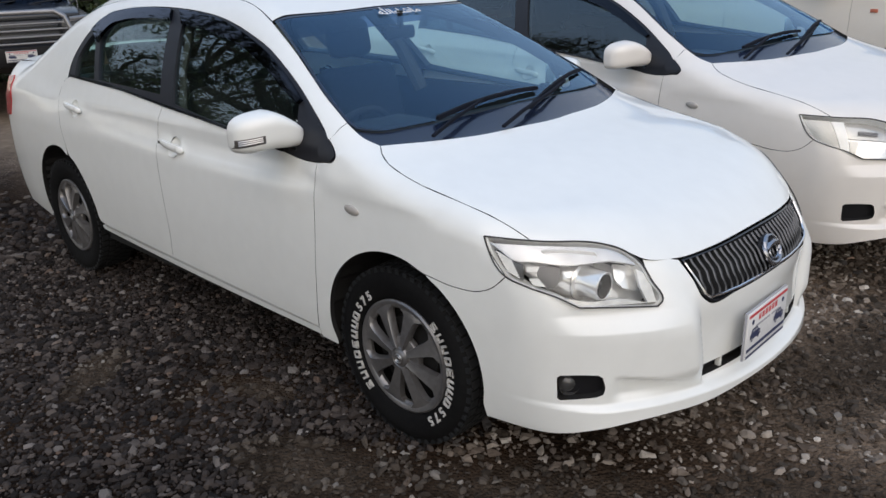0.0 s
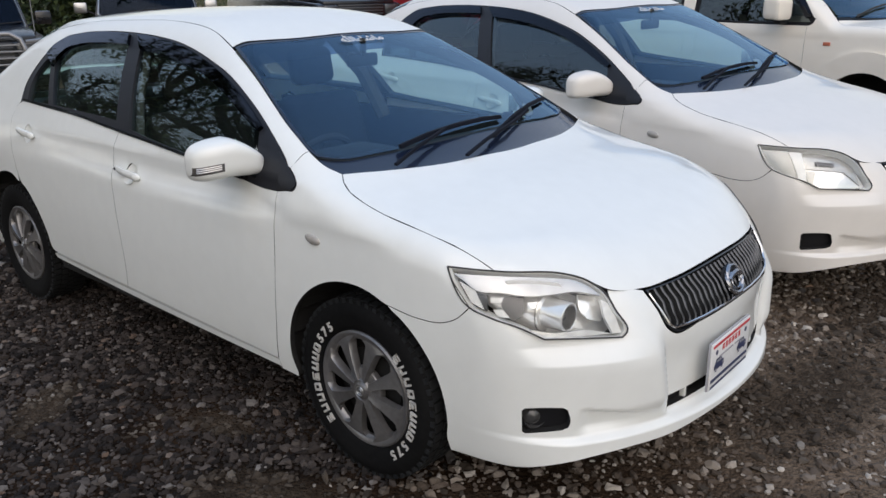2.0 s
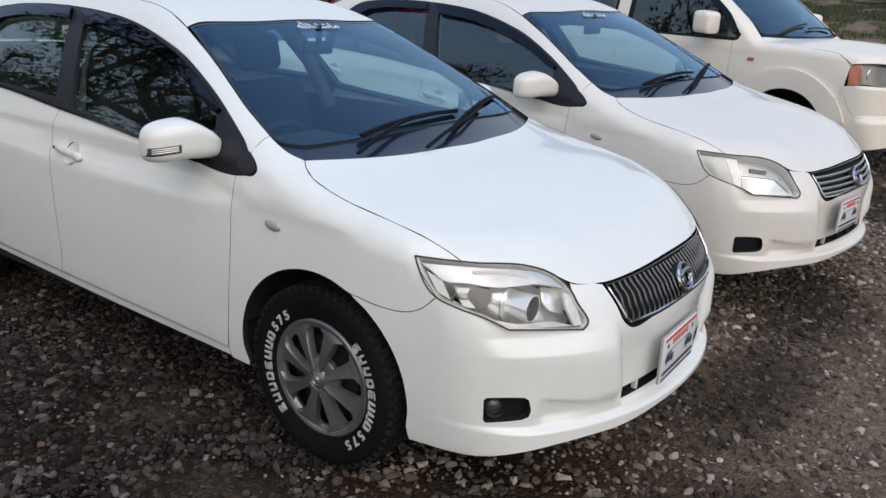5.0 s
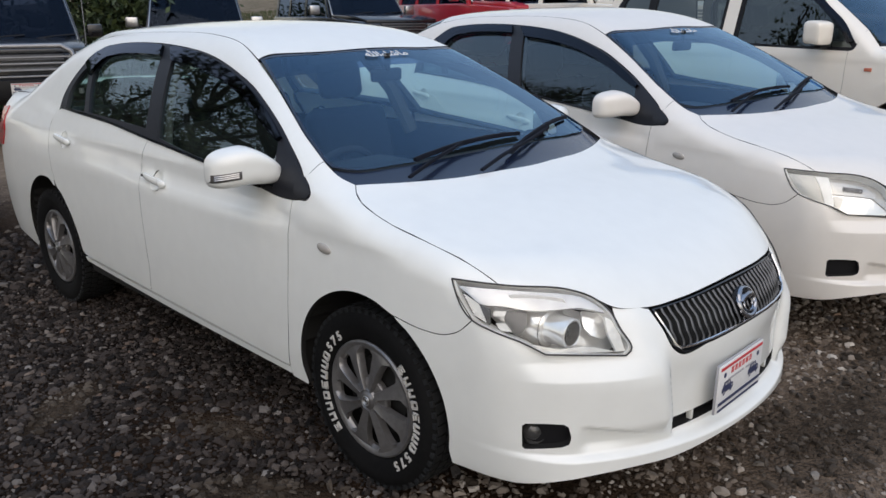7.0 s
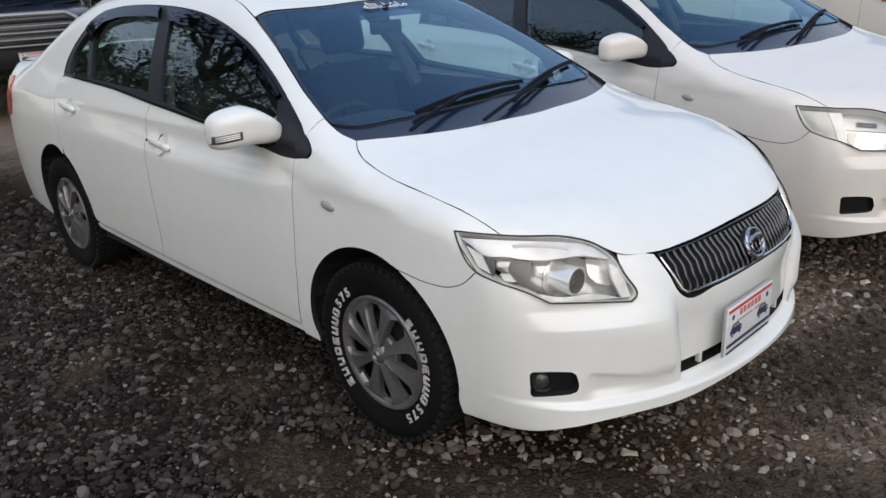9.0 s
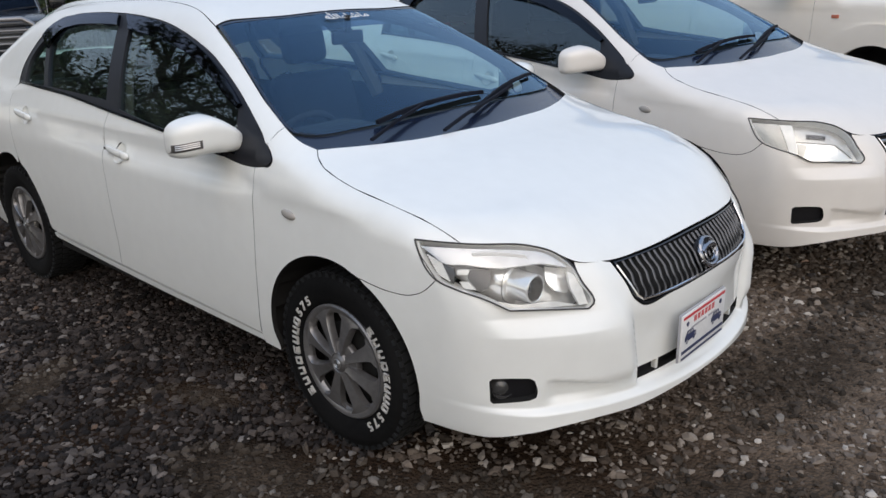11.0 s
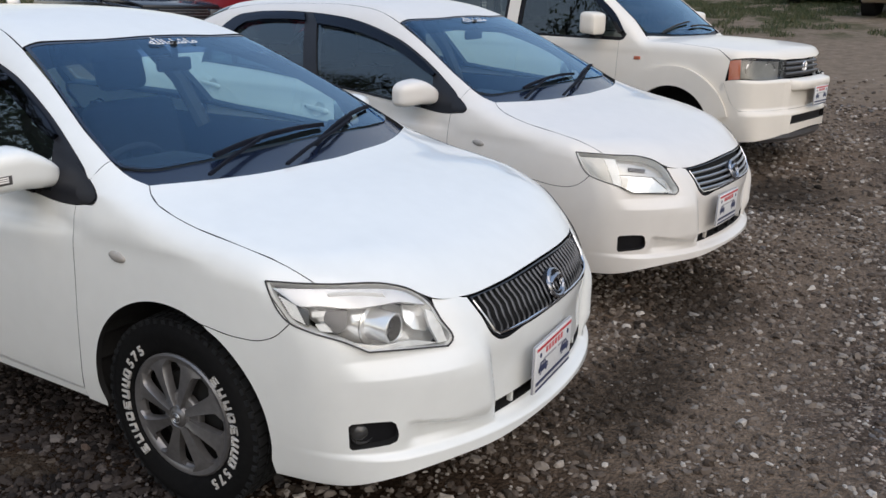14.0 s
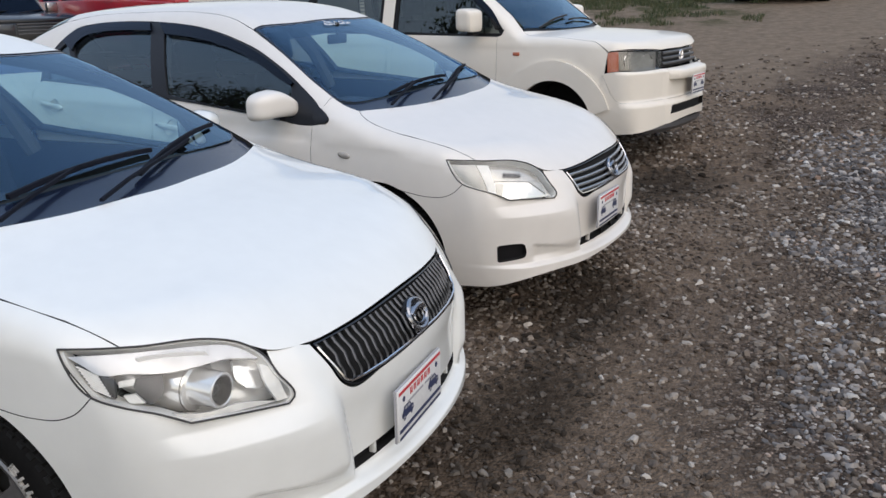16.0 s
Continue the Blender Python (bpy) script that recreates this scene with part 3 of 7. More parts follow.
LETTER_BARS = {0: [(-0.4, 0.4, -0.5, -0.34), (0.22, 0.42, -0.5, 0.5), (-0.4, 0.4, 0.34, 0.5), (-0.3, 0.4, -0.08, 0.08)],
               1: [(-0.42, -0.2, -0.5, 0.5), (0.2, 0.42, -0.5, 0.5), (-0.3, 0.3, -0.5, -0.32)],
               2: [(0.2, 0.42, -0.5, 0.5), (-0.4, 0.4, -0.5, -0.34), (-0.42, -0.22, -0.2, 0.5)],
               3: [(0.2, 0.42, -0.5, 0.5), (-0.42, -0.2, -0.4, 0.4), (-0.3, 0.3, 0.34, 0.5), (-0.3, 0.3, -0.5, -0.34)]}


def sheet(name, f, us, vs, mat, parent, label="", key=None, both=False):
    """A grid of points f(u, v) as one smooth mesh."""
    key = key or name
    if key not in CACHE:
        pts = [np.array(f(u, v), float) for v in vs for u in us]
        n = len(us)
        faces = [(j * n + i, j * n + i + 1, (j + 1) * n + i + 1, (j + 1) * n + i) for j in range(len(vs) - 1) for i in range(n - 1)]
        CACHE[key] = [mesh_of(name, pts, faces, mat)]
        if both:
            CACHE[key].append(mesh_of(name, [p * (1, -1, 1) for p in pts], [q[::-1] for q in faces], mat))
    return [link(name, me, parent, label) for me in CACHE[key]]


def seat(parent, x, y, back=True):
    ob = new("seat")
    ob.parent = parent
    ob.location = (x, y, 0)
    if "seat" not in CACHE:
        made = []
        made.append(("cushion", boxed(-0.25, 0.27, -0.25, 0.25, 0.36, 0.52, 0.06, segs=4)))
        made.append(("backrest", boxed(-0.07, 0.07, -0.25, 0.25, 0.0, 0.60, 0.06, m=pose(-0.22, 0, 0.48, 0, -16, 0), segs=4)))
        made.append(("headrest", boxed(-0.05, 0.05, -0.13, 0.13, 0.0, 0.19, 0.045, m=pose(-0.40, 0, 1.10, 0, -10, 0), segs=4)))
        CACHE["seat"] = []
        for nm, bm in made:
            o = part(nm, bm, INTERIOR)
            CACHE["seat"].append((nm, o.data))
            bpy.data.objects.remove(o)
    for nm, me in CACHE["seat"]:
        link(nm, me, ob)
    return ob


def cached(name, key, build, mat, parent, label="", smooth=True):
    """Part whose mesh is shared by both saloons."""
    if key not in CACHE:
        o = part(name, build(), mat, None, "", smooth)
        CACHE[key] = o.data
        bpy.data.objects.remove(o)
    return link(name, CACHE[key], parent, label)


def ridge(bm, line, w, h):
    """A blade-like bar of width w and height h along points, standing on z."""
    pts = [Vector(p) for p in line]
    rings = []
    for i, p in enumerate(pts):
        d = (pts[min(i + 1, len(pts) - 1)] - pts[max(i - 1, 0)]).normalized()
        s = d.cross(Vector((0, 0, 1))).normalized() * w / 2
        u = s.cross(d).normalized() * h
        u = u if u.z > 0 else -u
        rings.append([bm.verts.new(p + q) for q in (-s, -s * 0.7 + u, s * 0.7 + u, s)])
    for a, b in zip(rings, rings[1:]):
        for k in range(4):
            bm.faces.new((a[k], a[(k + 1) % 4], b[(k + 1) % 4], b[k]))
    bm.faces.new(rings[0])
    bm.faces.new(rings[-1][::-1])
    return bm


def on_body(x, y, lift=0.0, field=None, d=(0, 0, -1)):
    """Point of the body seen from above at (x, y)."""
    f = field or sedan
    p = cast(f, np.array([[x, y, 2.0]]), np.array([[0, 0, -1.0]]), 2.0)[0]
    return Vector(p + lift * normals(f, p))


def on_front(y, z, lift=0.0, field=None):
    f = field or sedan
    p = cast(f, np.array([[2.0, y, z]]), np.array([[-1.0, 0, 0]]), 2.5)[0]
    return Vector(p + lift * normals(f, p))


def plate(parent, m, key, w=0.32, h=0.150):
    """Dealer's board: white card with coloured bands, bars for its writing and two small dark car shapes."""
    board = new("show_plate")
    board.parent = parent
    board.matrix_local = m
    hw = w / 2
    cached("backing", (key, "back"), lambda: boxed(-0.010, -0.003, -hw - 0.003, hw + 0.003, -h / 2 - 0.003, h / 2 + 0.003, 0.002), GREYPRINT, board, "grey plate holder")
    cached("card", (key, "card"), lambda: boxed(-0.003, 0.002, -hw, hw, -h / 2, h / 2, 0.001), WHITE, board, "white printed card")
    def bands(spec):
        bm = bmesh.new()
        for y0, y1, z0, z1 in spec:
            box(bm, 0.001, 0.0032, y0 * w, y1 * w, z0 * h, z1 * h)
        return bm
    cached("red_band", (key, "red"), lambda: bands([(-0.48, 0.48, 0.40, 0.46)]), RED, board, "dark red band")
    for k in range(6):
        y = -0.24 + 0.082 * k
        cached("name_bar", (key, "nm", k), lambda: bands([(y, y + 0.018, 0.23, 0.36), (y + 0.034, y + 0.048, 0.23, 0.36), (y + 0.010, y + 0.040, 0.32 if k % 2 else 0.25, 0.345 if k % 2 else 0.275)]), RED, board, "red bar for a letter")
    cached("small_print", (key, "sp"), lambda: bands([(-0.30, 0.05, 0.11, 0.15), (0.10, 0.28, 0.11, 0.15)]), GREYPRINT, board, "grey bar for small print")
    cached("foot_band", (key, "ft"), lambda: bands([(-0.48, 0.48, -0.48, -0.43), (-0.48, 0.48, -0.35, -0.28)]), NAVY, board, "dark band")
    for s in (-1, 1):
        def mini():
            bm = bmesh.new()
            shape = [(-0.040, -0.012), (-0.041, 0.000), (-0.034, 0.006), (-0.026, 0.020), (0.012, 0.021), (0.024, 0.007), (0.038, 0.003), (0.041, -0.012), (0.034, -0.014), (0.029, -0.022), (0.021, -0.022), (0.016, -0.015), (-0.014, -0.016), (-0.019, -0.023), (-0.028, -0.023), (-0.032, -0.013)]
            bm.faces.new([bm.verts.new((0.0030, s * 0.30 * w + a, b - 0.002)) for a, b in shape])
            return bm
        def panes():
            bm = bmesh.new()
            for q in ([(-0.022, 0.008), (-0.020, 0.016), (-0.006, 0.016), (-0.006, 0.008)], [(-0.002, 0.008), (-0.002, 0.016), (0.010, 0.016), (0.017, 0.008)], [(0.024, -0.006), (0.026, 0.000), (0.036, -0.002), (0.036, -0.007)], [(-0.030, -0.018), (-0.020, -0.018), (-0.020, -0.010), (-0.030, -0.010)]):
                bm.faces.new([bm.verts.new((0.0036, s * 0.30 * w + a, b - 0.002)) for a, b in q])
            return bm
        cached("car_picture", (key, "mini", s), mini, NAVY, board, "small dark picture of a car")
        cached("picture_light", (key, "pane", s), panes, GREYPRINT, board, "pale windows of the small picture")
        cached("dot_mark", (key, "dot", s), lambda: lathe(bmesh.new(), [(0.0, 0.0034), (0.008, 0.0034), (0.008, 0.001)], 16, "x", (0, s * 0.38 * w, 0.27 * h)), NAVY, board, "small round mark")
    return board


def sticker(parent):
    """White calligraphy along the top of the windscreen."""
    if "sticker" not in CACHE:
        cu = bpy.data.curves.new("lettering", "FONT")
        cu.body = "\ufdf2\ufe80\ufe8e\ufeb7\ufe8e\ufee3"
        cu.size, cu.extrude, cu.align_x, cu.align_y, cu.offset = 0.1, 0.0004, "CENTER", "CENTER", 0.0008
        tmp = bpy.data.objects.new("lettering", cu)
        me = bpy.data.meshes.new_from_object(tmp)
        bpy.data.objects.remove(tmp)
        xs = [v.co.x for v in me.vertices] or [0, 1]
        ys = [v.co.y for v in me.vertices] or [0, 1]
        me.transform(Matrix.Diagonal((0.235 / (max(xs) - min(xs)), 0.066 / (max(ys) - min(ys)), 1, 1)) @ Matrix.Translation((-(max(xs) + min(xs)) / 2, -(max(ys) + min(ys)) / 2, 0)))
        c = on_body(-0.795, 0.0, 0.003)
        n = normals(sedan, np.array(c))
        me.transform(Matrix.Translation(c) @ pose(0, 0, 0, 0, 0, 90) @ pose(0, 0, 0, math.degrees(math.atan2(n[0], n[2])), 0, 0))
        me.materials.append(WHITE)
        CACHE["sticker"] = me
    return link("screen_lettering", CACHE["sticker"], parent, "white calligraphy sticker on the windscreen")


def saloon(m, label, lettered, bars):
    """bars: 'upright' wavy grille with a projector lamp, or 'level' chrome grille with a plain lamp."""
    car = thing("saloon_car", m, label, "car", "white saloons parked side by side")
    F = sedan
    up = bars == "upright"
    # panels of the flank
    arch_f, arch_r = WELLS
    scoops = [[(hx + 0.010 + 0.0440 * math.cos(a), hz - 0.002 + 0.0412 * math.sin(a)) for a in np.linspace(0, 2 * math.pi, 13)[:-1]] for hx, hz in HANDLES]
    panel("front_door", [*SEAM_A[:-1], (-0.426, 0.304, "s"), (-0.86, 0.318), *SEAM_B[::-1], *BELT_F[::-1]], SIDE, PAINT, car, F, both=True, holes=[scoops[0]])
    panel("rear_door", [*SEAM_B[:-1], (-1.474, 0.337, "s"), (-2.10, 0.355, "s"), *arc(*arch_r, 0.367, 4, 66, 7), (-2.443, 0.715, "s"), (-2.462, 0.763), (-2.521, 0.943), (-2.540, 0.996), (-2.520, 1.045), (-2.462, 1.067, "s"), *BELT_R[::-1]], SIDE, PAINT, car, F, both=True, holes=[scoops[1]])
    panel("sill", [(-0.432, 0.292, "s"), (-0.86, 0.300), (-1.474, 0.318), (-2.10, 0.335), (-2.215, 0.339, "s"), (-2.200, 0.318, "s"), (-1.3, 0.285), (-0.432, 0.264, "s")], SIDE, PAINT, car, F, both=True, lift=-0.006, thick=0.05)
    fender = [(-0.319, -0.783, 1.006, "s"), (-0.274, -0.800, 0.977), (-0.257, -0.813, 0.960), (-0.266, -0.816, 0.947), (-0.312, -0.815, 0.937), *SEAM_A, (-0.418, 0.262, "s"), (-0.330, 0.258, "s"), *arc(*arch_f, 0.347, 194, 66, 11), (0.158, 0.660, "s"), (0.282, 0.645), (0.363, 0.651), (0.411, 0.674), (0.4285, 0.690), (*LAMP_LOW[0][:3], "s"),
              LAMP_LINE[1], LAMP_LINE[0], LAMP_LINE[-1], *HOOD_SEAM[::-1], (-0.209, -0.721, 1.013), (-0.260, -0.723, 1.037), (-0.297, -0.719, 1.055, "s"), (-0.302, -0.737, 1.047), (-0.306, -0.757, 1.032)]
    panel("front_wing", fender, SHOULDER, PAINT, car, F, both=True)
    frame_ = [(-0.297, -0.719, 1.055, "s"), (-0.369, -0.706, 1.093), (-0.443, -0.690, 1.130), (-0.516, -0.669, 1.169), (-0.588, -0.647, 1.206), (-0.660, -0.625, 1.243), (-0.918, -0.552, 1.359, "s"), *ROOF_EDGE, (-3.10, -0.615, None, "s"), (-3.25, -0.64, None),
              (-3.42, -0.64, None, "s"), (-3.42, -0.72, 0.90), (-3.42, -0.75, 0.75), (-3.42, -0.75, 0.45), (-3.36, -0.72, 0.24, "s"), (-2.98, -0.78, 0.235, "s"), *arc(*arch_r, 0.362, 195, 68, 11), (-2.443, 0.715, "s"), (-2.462, 0.763), (-2.521, 0.943), (-2.540, 0.996), (-2.520, 1.045, "s"), *WIN_TOP, (-0.306, -0.757, 1.032), (-0.302, -0.737, 1.047)]
    panel("body_side", frame_, SHOULDER, PAINT, car, F, both=True)
    # bonnet, roof, boot
    panel("bonnet", mirror_half([*HOOD_REAR, *HOOD_SEAM, *HOOD_FRONT]), TOP, PAINT, car, F)
    panel("roof", mirror_half([(-0.846, -0.054, 1.388), (-0.852, -0.276, 1.382), (-0.915, -0.551, 1.359, "s"), *ROOF_EDGE, (-2.40, -0.2, None), (-2.39, -0.03, None)]), TOP, PAINT, car, F)
    panel("boot_lid", mirror_half([(-3.14, -0.03, None), (-3.13, -0.3, None), (-3.105, -0.61, None, "s"), (-3.25, -0.635, None), (-3.42, -0.635, None, "s"), (-3.48, -0.3, None), (-3.49, -0.03, None)]), TOP, PAINT, car, F)
    panel("rear_bumper", [(-3.35, -0.66, 0.98, "s"), (-3.40, 0.0, 1.0), (-3.35, 0.66, 0.98, "s"), (-3.35, 0.72, 0.5), (-3.30, 0.68, 0.24, "s"), (-3.30, -0.68, 0.24, "s"), (-3.35, -0.72, 0.5)], BACK, PAINT, car, F)
    panel("tail_lamp", [(-3.27, 1.02, "s"), (-3.24, 0.92), (-3.28, 0.80, "s"), (-3.47, 0.78, "s"), (-3.48, 1.0, "s")], SIDE, TAIL, car, F, both=True, lift=0.006, label="red tail lamp")
    # black line added along the bonnet's gap to stand for its shade
    def bead(line, lift):
        return tube(bmesh.new(), [on_body(q[0], s_ * abs(q[1]), lift) for q in line], 0.0017, 5)
    for s_ in (-1, 1):
        cached("bonnet_seal", ("bead", s_), lambda: bead([tuple(np.array(a[:3]) * (1 - t) + np.array(b[:3]) * t) for a, b in zip(HOOD_SEAM, HOOD_SEAM[1:]) for t in (0, 0.5)] + [HOOD_SEAM[-1]], -0.0008), BLACK, car, "thin dark line put in for the shade of the bonnet's gap")
    # glass
    screen = [(-0.124, -0.038, 1.050), (-0.136, -0.272, 1.045), (-0.171, -0.513, 1.034), (-0.223, -0.671, 1.032), (-0.262, -0.714, 1.041, "s"), (-0.297, -0.716, 1.056), (-0.369, -0.703, 1.094), (-0.443, -0.687, 1.132), (-0.516, -0.666, 1.170), (-0.588, -0.644, 1.207), (-0.658, -0.622, 1.243), (-0.912, -0.546, 1.361, "s"), (-0.854, -0.274, 1.383), (-0.847, -0.050, 1.389)]
    panel("windscreen", mirror_half(screen), SCREEN, GLASS, car, F, lift=-0.004, thick=0.004, label="blue-tinted laminated windscreen")[0].visible_shadow = False
    panel("windscreen_seal", mirror_half(screen), SCREEN, SCUTTLE, car, F, lift=-0.003, thick=0.004, holes=[mirror_half([(q[0] - 0.001 * (k < 5) + (0.02 if k > 10 else 0), q[1] * 0.984, q[2], *q[3:]) for k, q in enumerate(screen)])], label="black rubber seal")
    shade = [(-0.711, -0.034, 1.330), (-0.717, -0.305, 1.320), (-0.757, -0.587, 1.295, "s"), (-0.899, -0.543, 1.360, "s"), (-0.851, -0.271, 1.382), (-0.843, -0.049, 1.387)]
    panel("sun_strip", mirror_half(shade), SCREEN, STRIP, car, F, lift=-0.007, thick=0, label="dark blue tint strip")[0].visible_shadow = False
    cowl = [(0.010, -0.038, 0.987), (0.006, -0.129, 0.987), (-0.031, -0.384, 0.983), (-0.084, -0.549, 0.983), (-0.158, -0.696, 0.992), (-0.209, -0.720, 1.013), (-0.262, -0.718, 1.040, "s"), (-0.224, -0.673, 1.032), (-0.170, -0.512, 1.033), (-0.135, -0.270, 1.044), (-0.123, -0.036, 1.049)]
    panel("scuttle", mirror_half(cowl), TOP, SCUTTLE, car, F, lift=-0.012, thick=0.02, label="black plastic scuttle below the windscreen")
    panel("rear_window", mirror_half([(-2.41, -0.03, None), (-2.42, -0.2, None), (-2.48, -0.512, None, "s"), (-3.09, -0.60, None, "s"), (-3.12, -0.3, None), (-3.13, -0.03, None)]), TOP, SIDEGLASS, car, F, lift=-0.003, thick=0.003)[0].visible_shadow = False
    front_glass = [(-1.375, 1.033, "s"), (-1.139, 1.006), (-0.942, 0.989), (-0.685, 0.970), (-0.483, 0.954, "s"), (-0.533, 1.097, "s"), (-0.656, 1.167), (-0.787, 1.221), (-0.940, 1.267), (-1.093, 1.302), (-1.294, 1.332), (-1.555, 1.357, "s")]
    rear_glass = [(-2.116, 1.077, "s"), (-1.798, 1.069), (-1.501, 1.059, "s"), (-1.666, 1.367, "s"), (-1.911, 1.374), (-2.125, 1.361), (-2.253, 1.324), (-2.284, 1.275, "s")]
    quarter = [(-2.421, 1.078, "s"), (-2.168, 1.076, "s"), (-2.349, 1.291, "s"), (-2.412, 1.239), (-2.446, 1.163)]
    trim = [*BELT_F[::-1], (-0.312, -0.815, 0.937), (-0.266, -0.816, 0.947), (-0.257, -0.813, 0.960), (-0.274, -0.800, 0.977), *WIN_TOP[::-1], *BELT_R[::-1], (-1.446, 1.018)]
    panel("window_frame", trim, SIDE, SAIL, car, F, both=True, lift=-0.002, thick=0.03, holes=[front_glass, rear_glass, quarter], label="matt black window surround")
    panel("corner_panel", [(-0.352, 0.940, "s"), (-0.318, 0.943), (-0.272, 0.951), (-0.263, 0.961), (-0.279, 0.977), (-0.322, 1.006), (-0.398, 1.049, "s"), (-0.366, 0.992)], SIDE, SAIL, car, F, both=True, lift=0.0025, thick=0.006, gap=0.0, label="black plastic corner behind the mirror")
    for nm, line in (("front_window", front_glass), ("rear_door_window", rear_glass), ("quarter_window", quarter)):
        for g in panel(nm, line, SIDE, SIDEGLASS, car, F, both=True, lift=-0.012, thick=0.003, gap=-0.004, label="tinted side glass"):
            g.visible_shadow = False
    visor_f = [(-1.607, 1.391, "s"), (-1.440, 1.380), (-1.262, 1.362), (-1.087, 1.328), (-0.955, 1.295), (-0.836, 1.259), (-0.708, 1.209), (-0.581, 1.149), (-0.517, 1.114, "s"), (-0.531, 1.099, "s"), (-0.619, 1.130), (-0.740, 1.181), (-0.865, 1.225), (-1.018, 1.266), (-1.269, 1.308), (-1.523, 1.330, "s")]
    visor_r = [(-2.389, 1.289, "s"), (-2.357, 1.320), (-2.279, 1.356), (-2.153, 1.378), (-1.940, 1.393), (-1.677, 1.391, "s"), (-1.641, 1.347, "s"), (-1.877, 1.347), (-2.087, 1.334), (-2.203, 1.308), (-2.257, 1.260), (-2.262, 1.234, "s")]
    for v in (visor_f, visor_r):
        panel("wind_deflector", v, SIDE, VISOR, car, F, both=True, key=("visor", len(v)), lift=0.014, thick=0.016, label="smoked plastic wind deflector")
    strip = [(-2.455, 1.078, "s"), (-1.943, 1.062), (-1.446, 1.024), (-0.962, 0.988), (-0.56, 0.951, "s"), (-0.56, 0.941, "s"), (-0.962, 0.979), (-1.446, 1.015), (-1.943, 1.052), (-2.455, 1.069, "s")]
    panel("belt_moulding", strip, SIDE, GLOSSBLACK, car, F, both=True, lift=0.006, thick=0.01, gap=0)
    # nose
    arch_front = arc(*arch_f, 0.347, 63, -14, 9)
    bumper_half = [(None, -0.02, 0.608), (None, -0.23, 0.600), (None, -0.354, 0.596), (None, -0.373, 0.613), (None, -0.392, 0.669), (None, -0.405, 0.724, "s"), *LAMP_LOW[::-1][:-1],
                   (*LAMP_LOW[0][:3], "s"), (0.4285, 0.690), (0.411, 0.674), (0.363, 0.651), (0.282, 0.645), (0.161, 0.660, "s"), *arch_front, (0.349, -0.77, 0.215, "s"), (0.57, -0.73, 0.232), (0.70, -0.66, 0.268), (0.80, -0.53, 0.284), (0.86, -0.39, 0.286), (0.90, -0.20, 0.300), (0.915, -0.02, 0.306)]
    bumper_half = [tuple(lay(NOSE, [q])[0][0]) + (("s",) if q[-1] == "s" else ()) for q in bumper_half]
    fog = [(0.600, -0.740, 0.430, "s"), (0.645, -0.708, 0.434), (0.682, -0.674, 0.433, "s"), (0.691, -0.664, 0.424, "s"), (0.696, -0.658, 0.385), (0.693, -0.661, 0.369, "s"), (0.680, -0.674, 0.361, "s"), (0.630, -0.714, 0.354), (0.598, -0.737, 0.349, "s"), (0.592, -0.742, 0.356, "s"), (0.592, -0.745, 0.422, "s")]
    slot = mirror_half([(0.905, -0.02, 0.400), (0.88, -0.185, 0.395), (0.842, -0.352, 0.387, "s"), (0.845, -0.350, 0.350, "s"), (0.88, -0.185, 0.358), (0.895, -0.02, 0.362)])
    fogl = [(q[0], -q[1], *q[2:]) for q in fog]
    panel("front_bumper", mirror_half(bumper_half), RING, PAINT, car, NOSE, holes=[fog, fogl, slot], thick=0.03, grid=0.0095, ds=0.007)
    panel("fog_pocket", fog, RING, BLACK, car, NOSE, both=True, lift=-0.026, thick=0.0, gap=-0.012, label="black fog lamp pocket")
    panel("lower_grille", slot, RING, BLACK, car, NOSE, lift=-0.03, thick=0, gap=-0.012)
    for y in (-0.26, -0.13, 0.0, 0.13, 0.26):
        q = on_front(y, 0.378, -0.012, NOSE)
        cached("grille_post", ("gpost", y), lambda: box(bmesh.new(), q.x - 0.012, q.x + 0.006, q.y - 0.006, q.y + 0.006, 0.35, 0.405, 0.002), PAINT if abs(y) == 0.26 else BLACK, car)
    for s in (-1, 1):
        if up:
            def fogger():
                bm = lathe(bmesh.new(), [(0.0, 0.012), (0.012, 0.010), (0.022, 0.004), (0.029, -0.004), (0.033, 0.010), (0.036, 0.0), (0.036, -0.02)], 32, "x")
                bmesh.ops.transform(bm, matrix=pose(0.606, s * 0.706, 0.391, 0, 0, s * 35), verts=bm.verts)
                return bm
            cached("fog_lamp", ("fog", s), fogger, FOGLENS, car, "dull round fog lamp")
        # side repeater
        mk = [cast(F, np.array([[-0.166, -1.6, 0.803]]), np.array([[0, 1.0, 0]]), 1.6)[0]]
        def repeater():
            bm = bmesh.new()
            bmesh.ops.create_uvsphere(bm, u_segments=24, v_segments=12, radius=1, matrix=Matrix.Translation((mk[0][0], s * abs(mk[0][1]), mk[0][2])) @ pose(0, 0, 0, 0, 8, 0) @ Matrix.Diagonal((0.036, 0.010, 0.0165, 1)))
            return bm
        cached("side_repeater", ("rep", s), repeater, REPEATER, car, "clear oval side repeater")
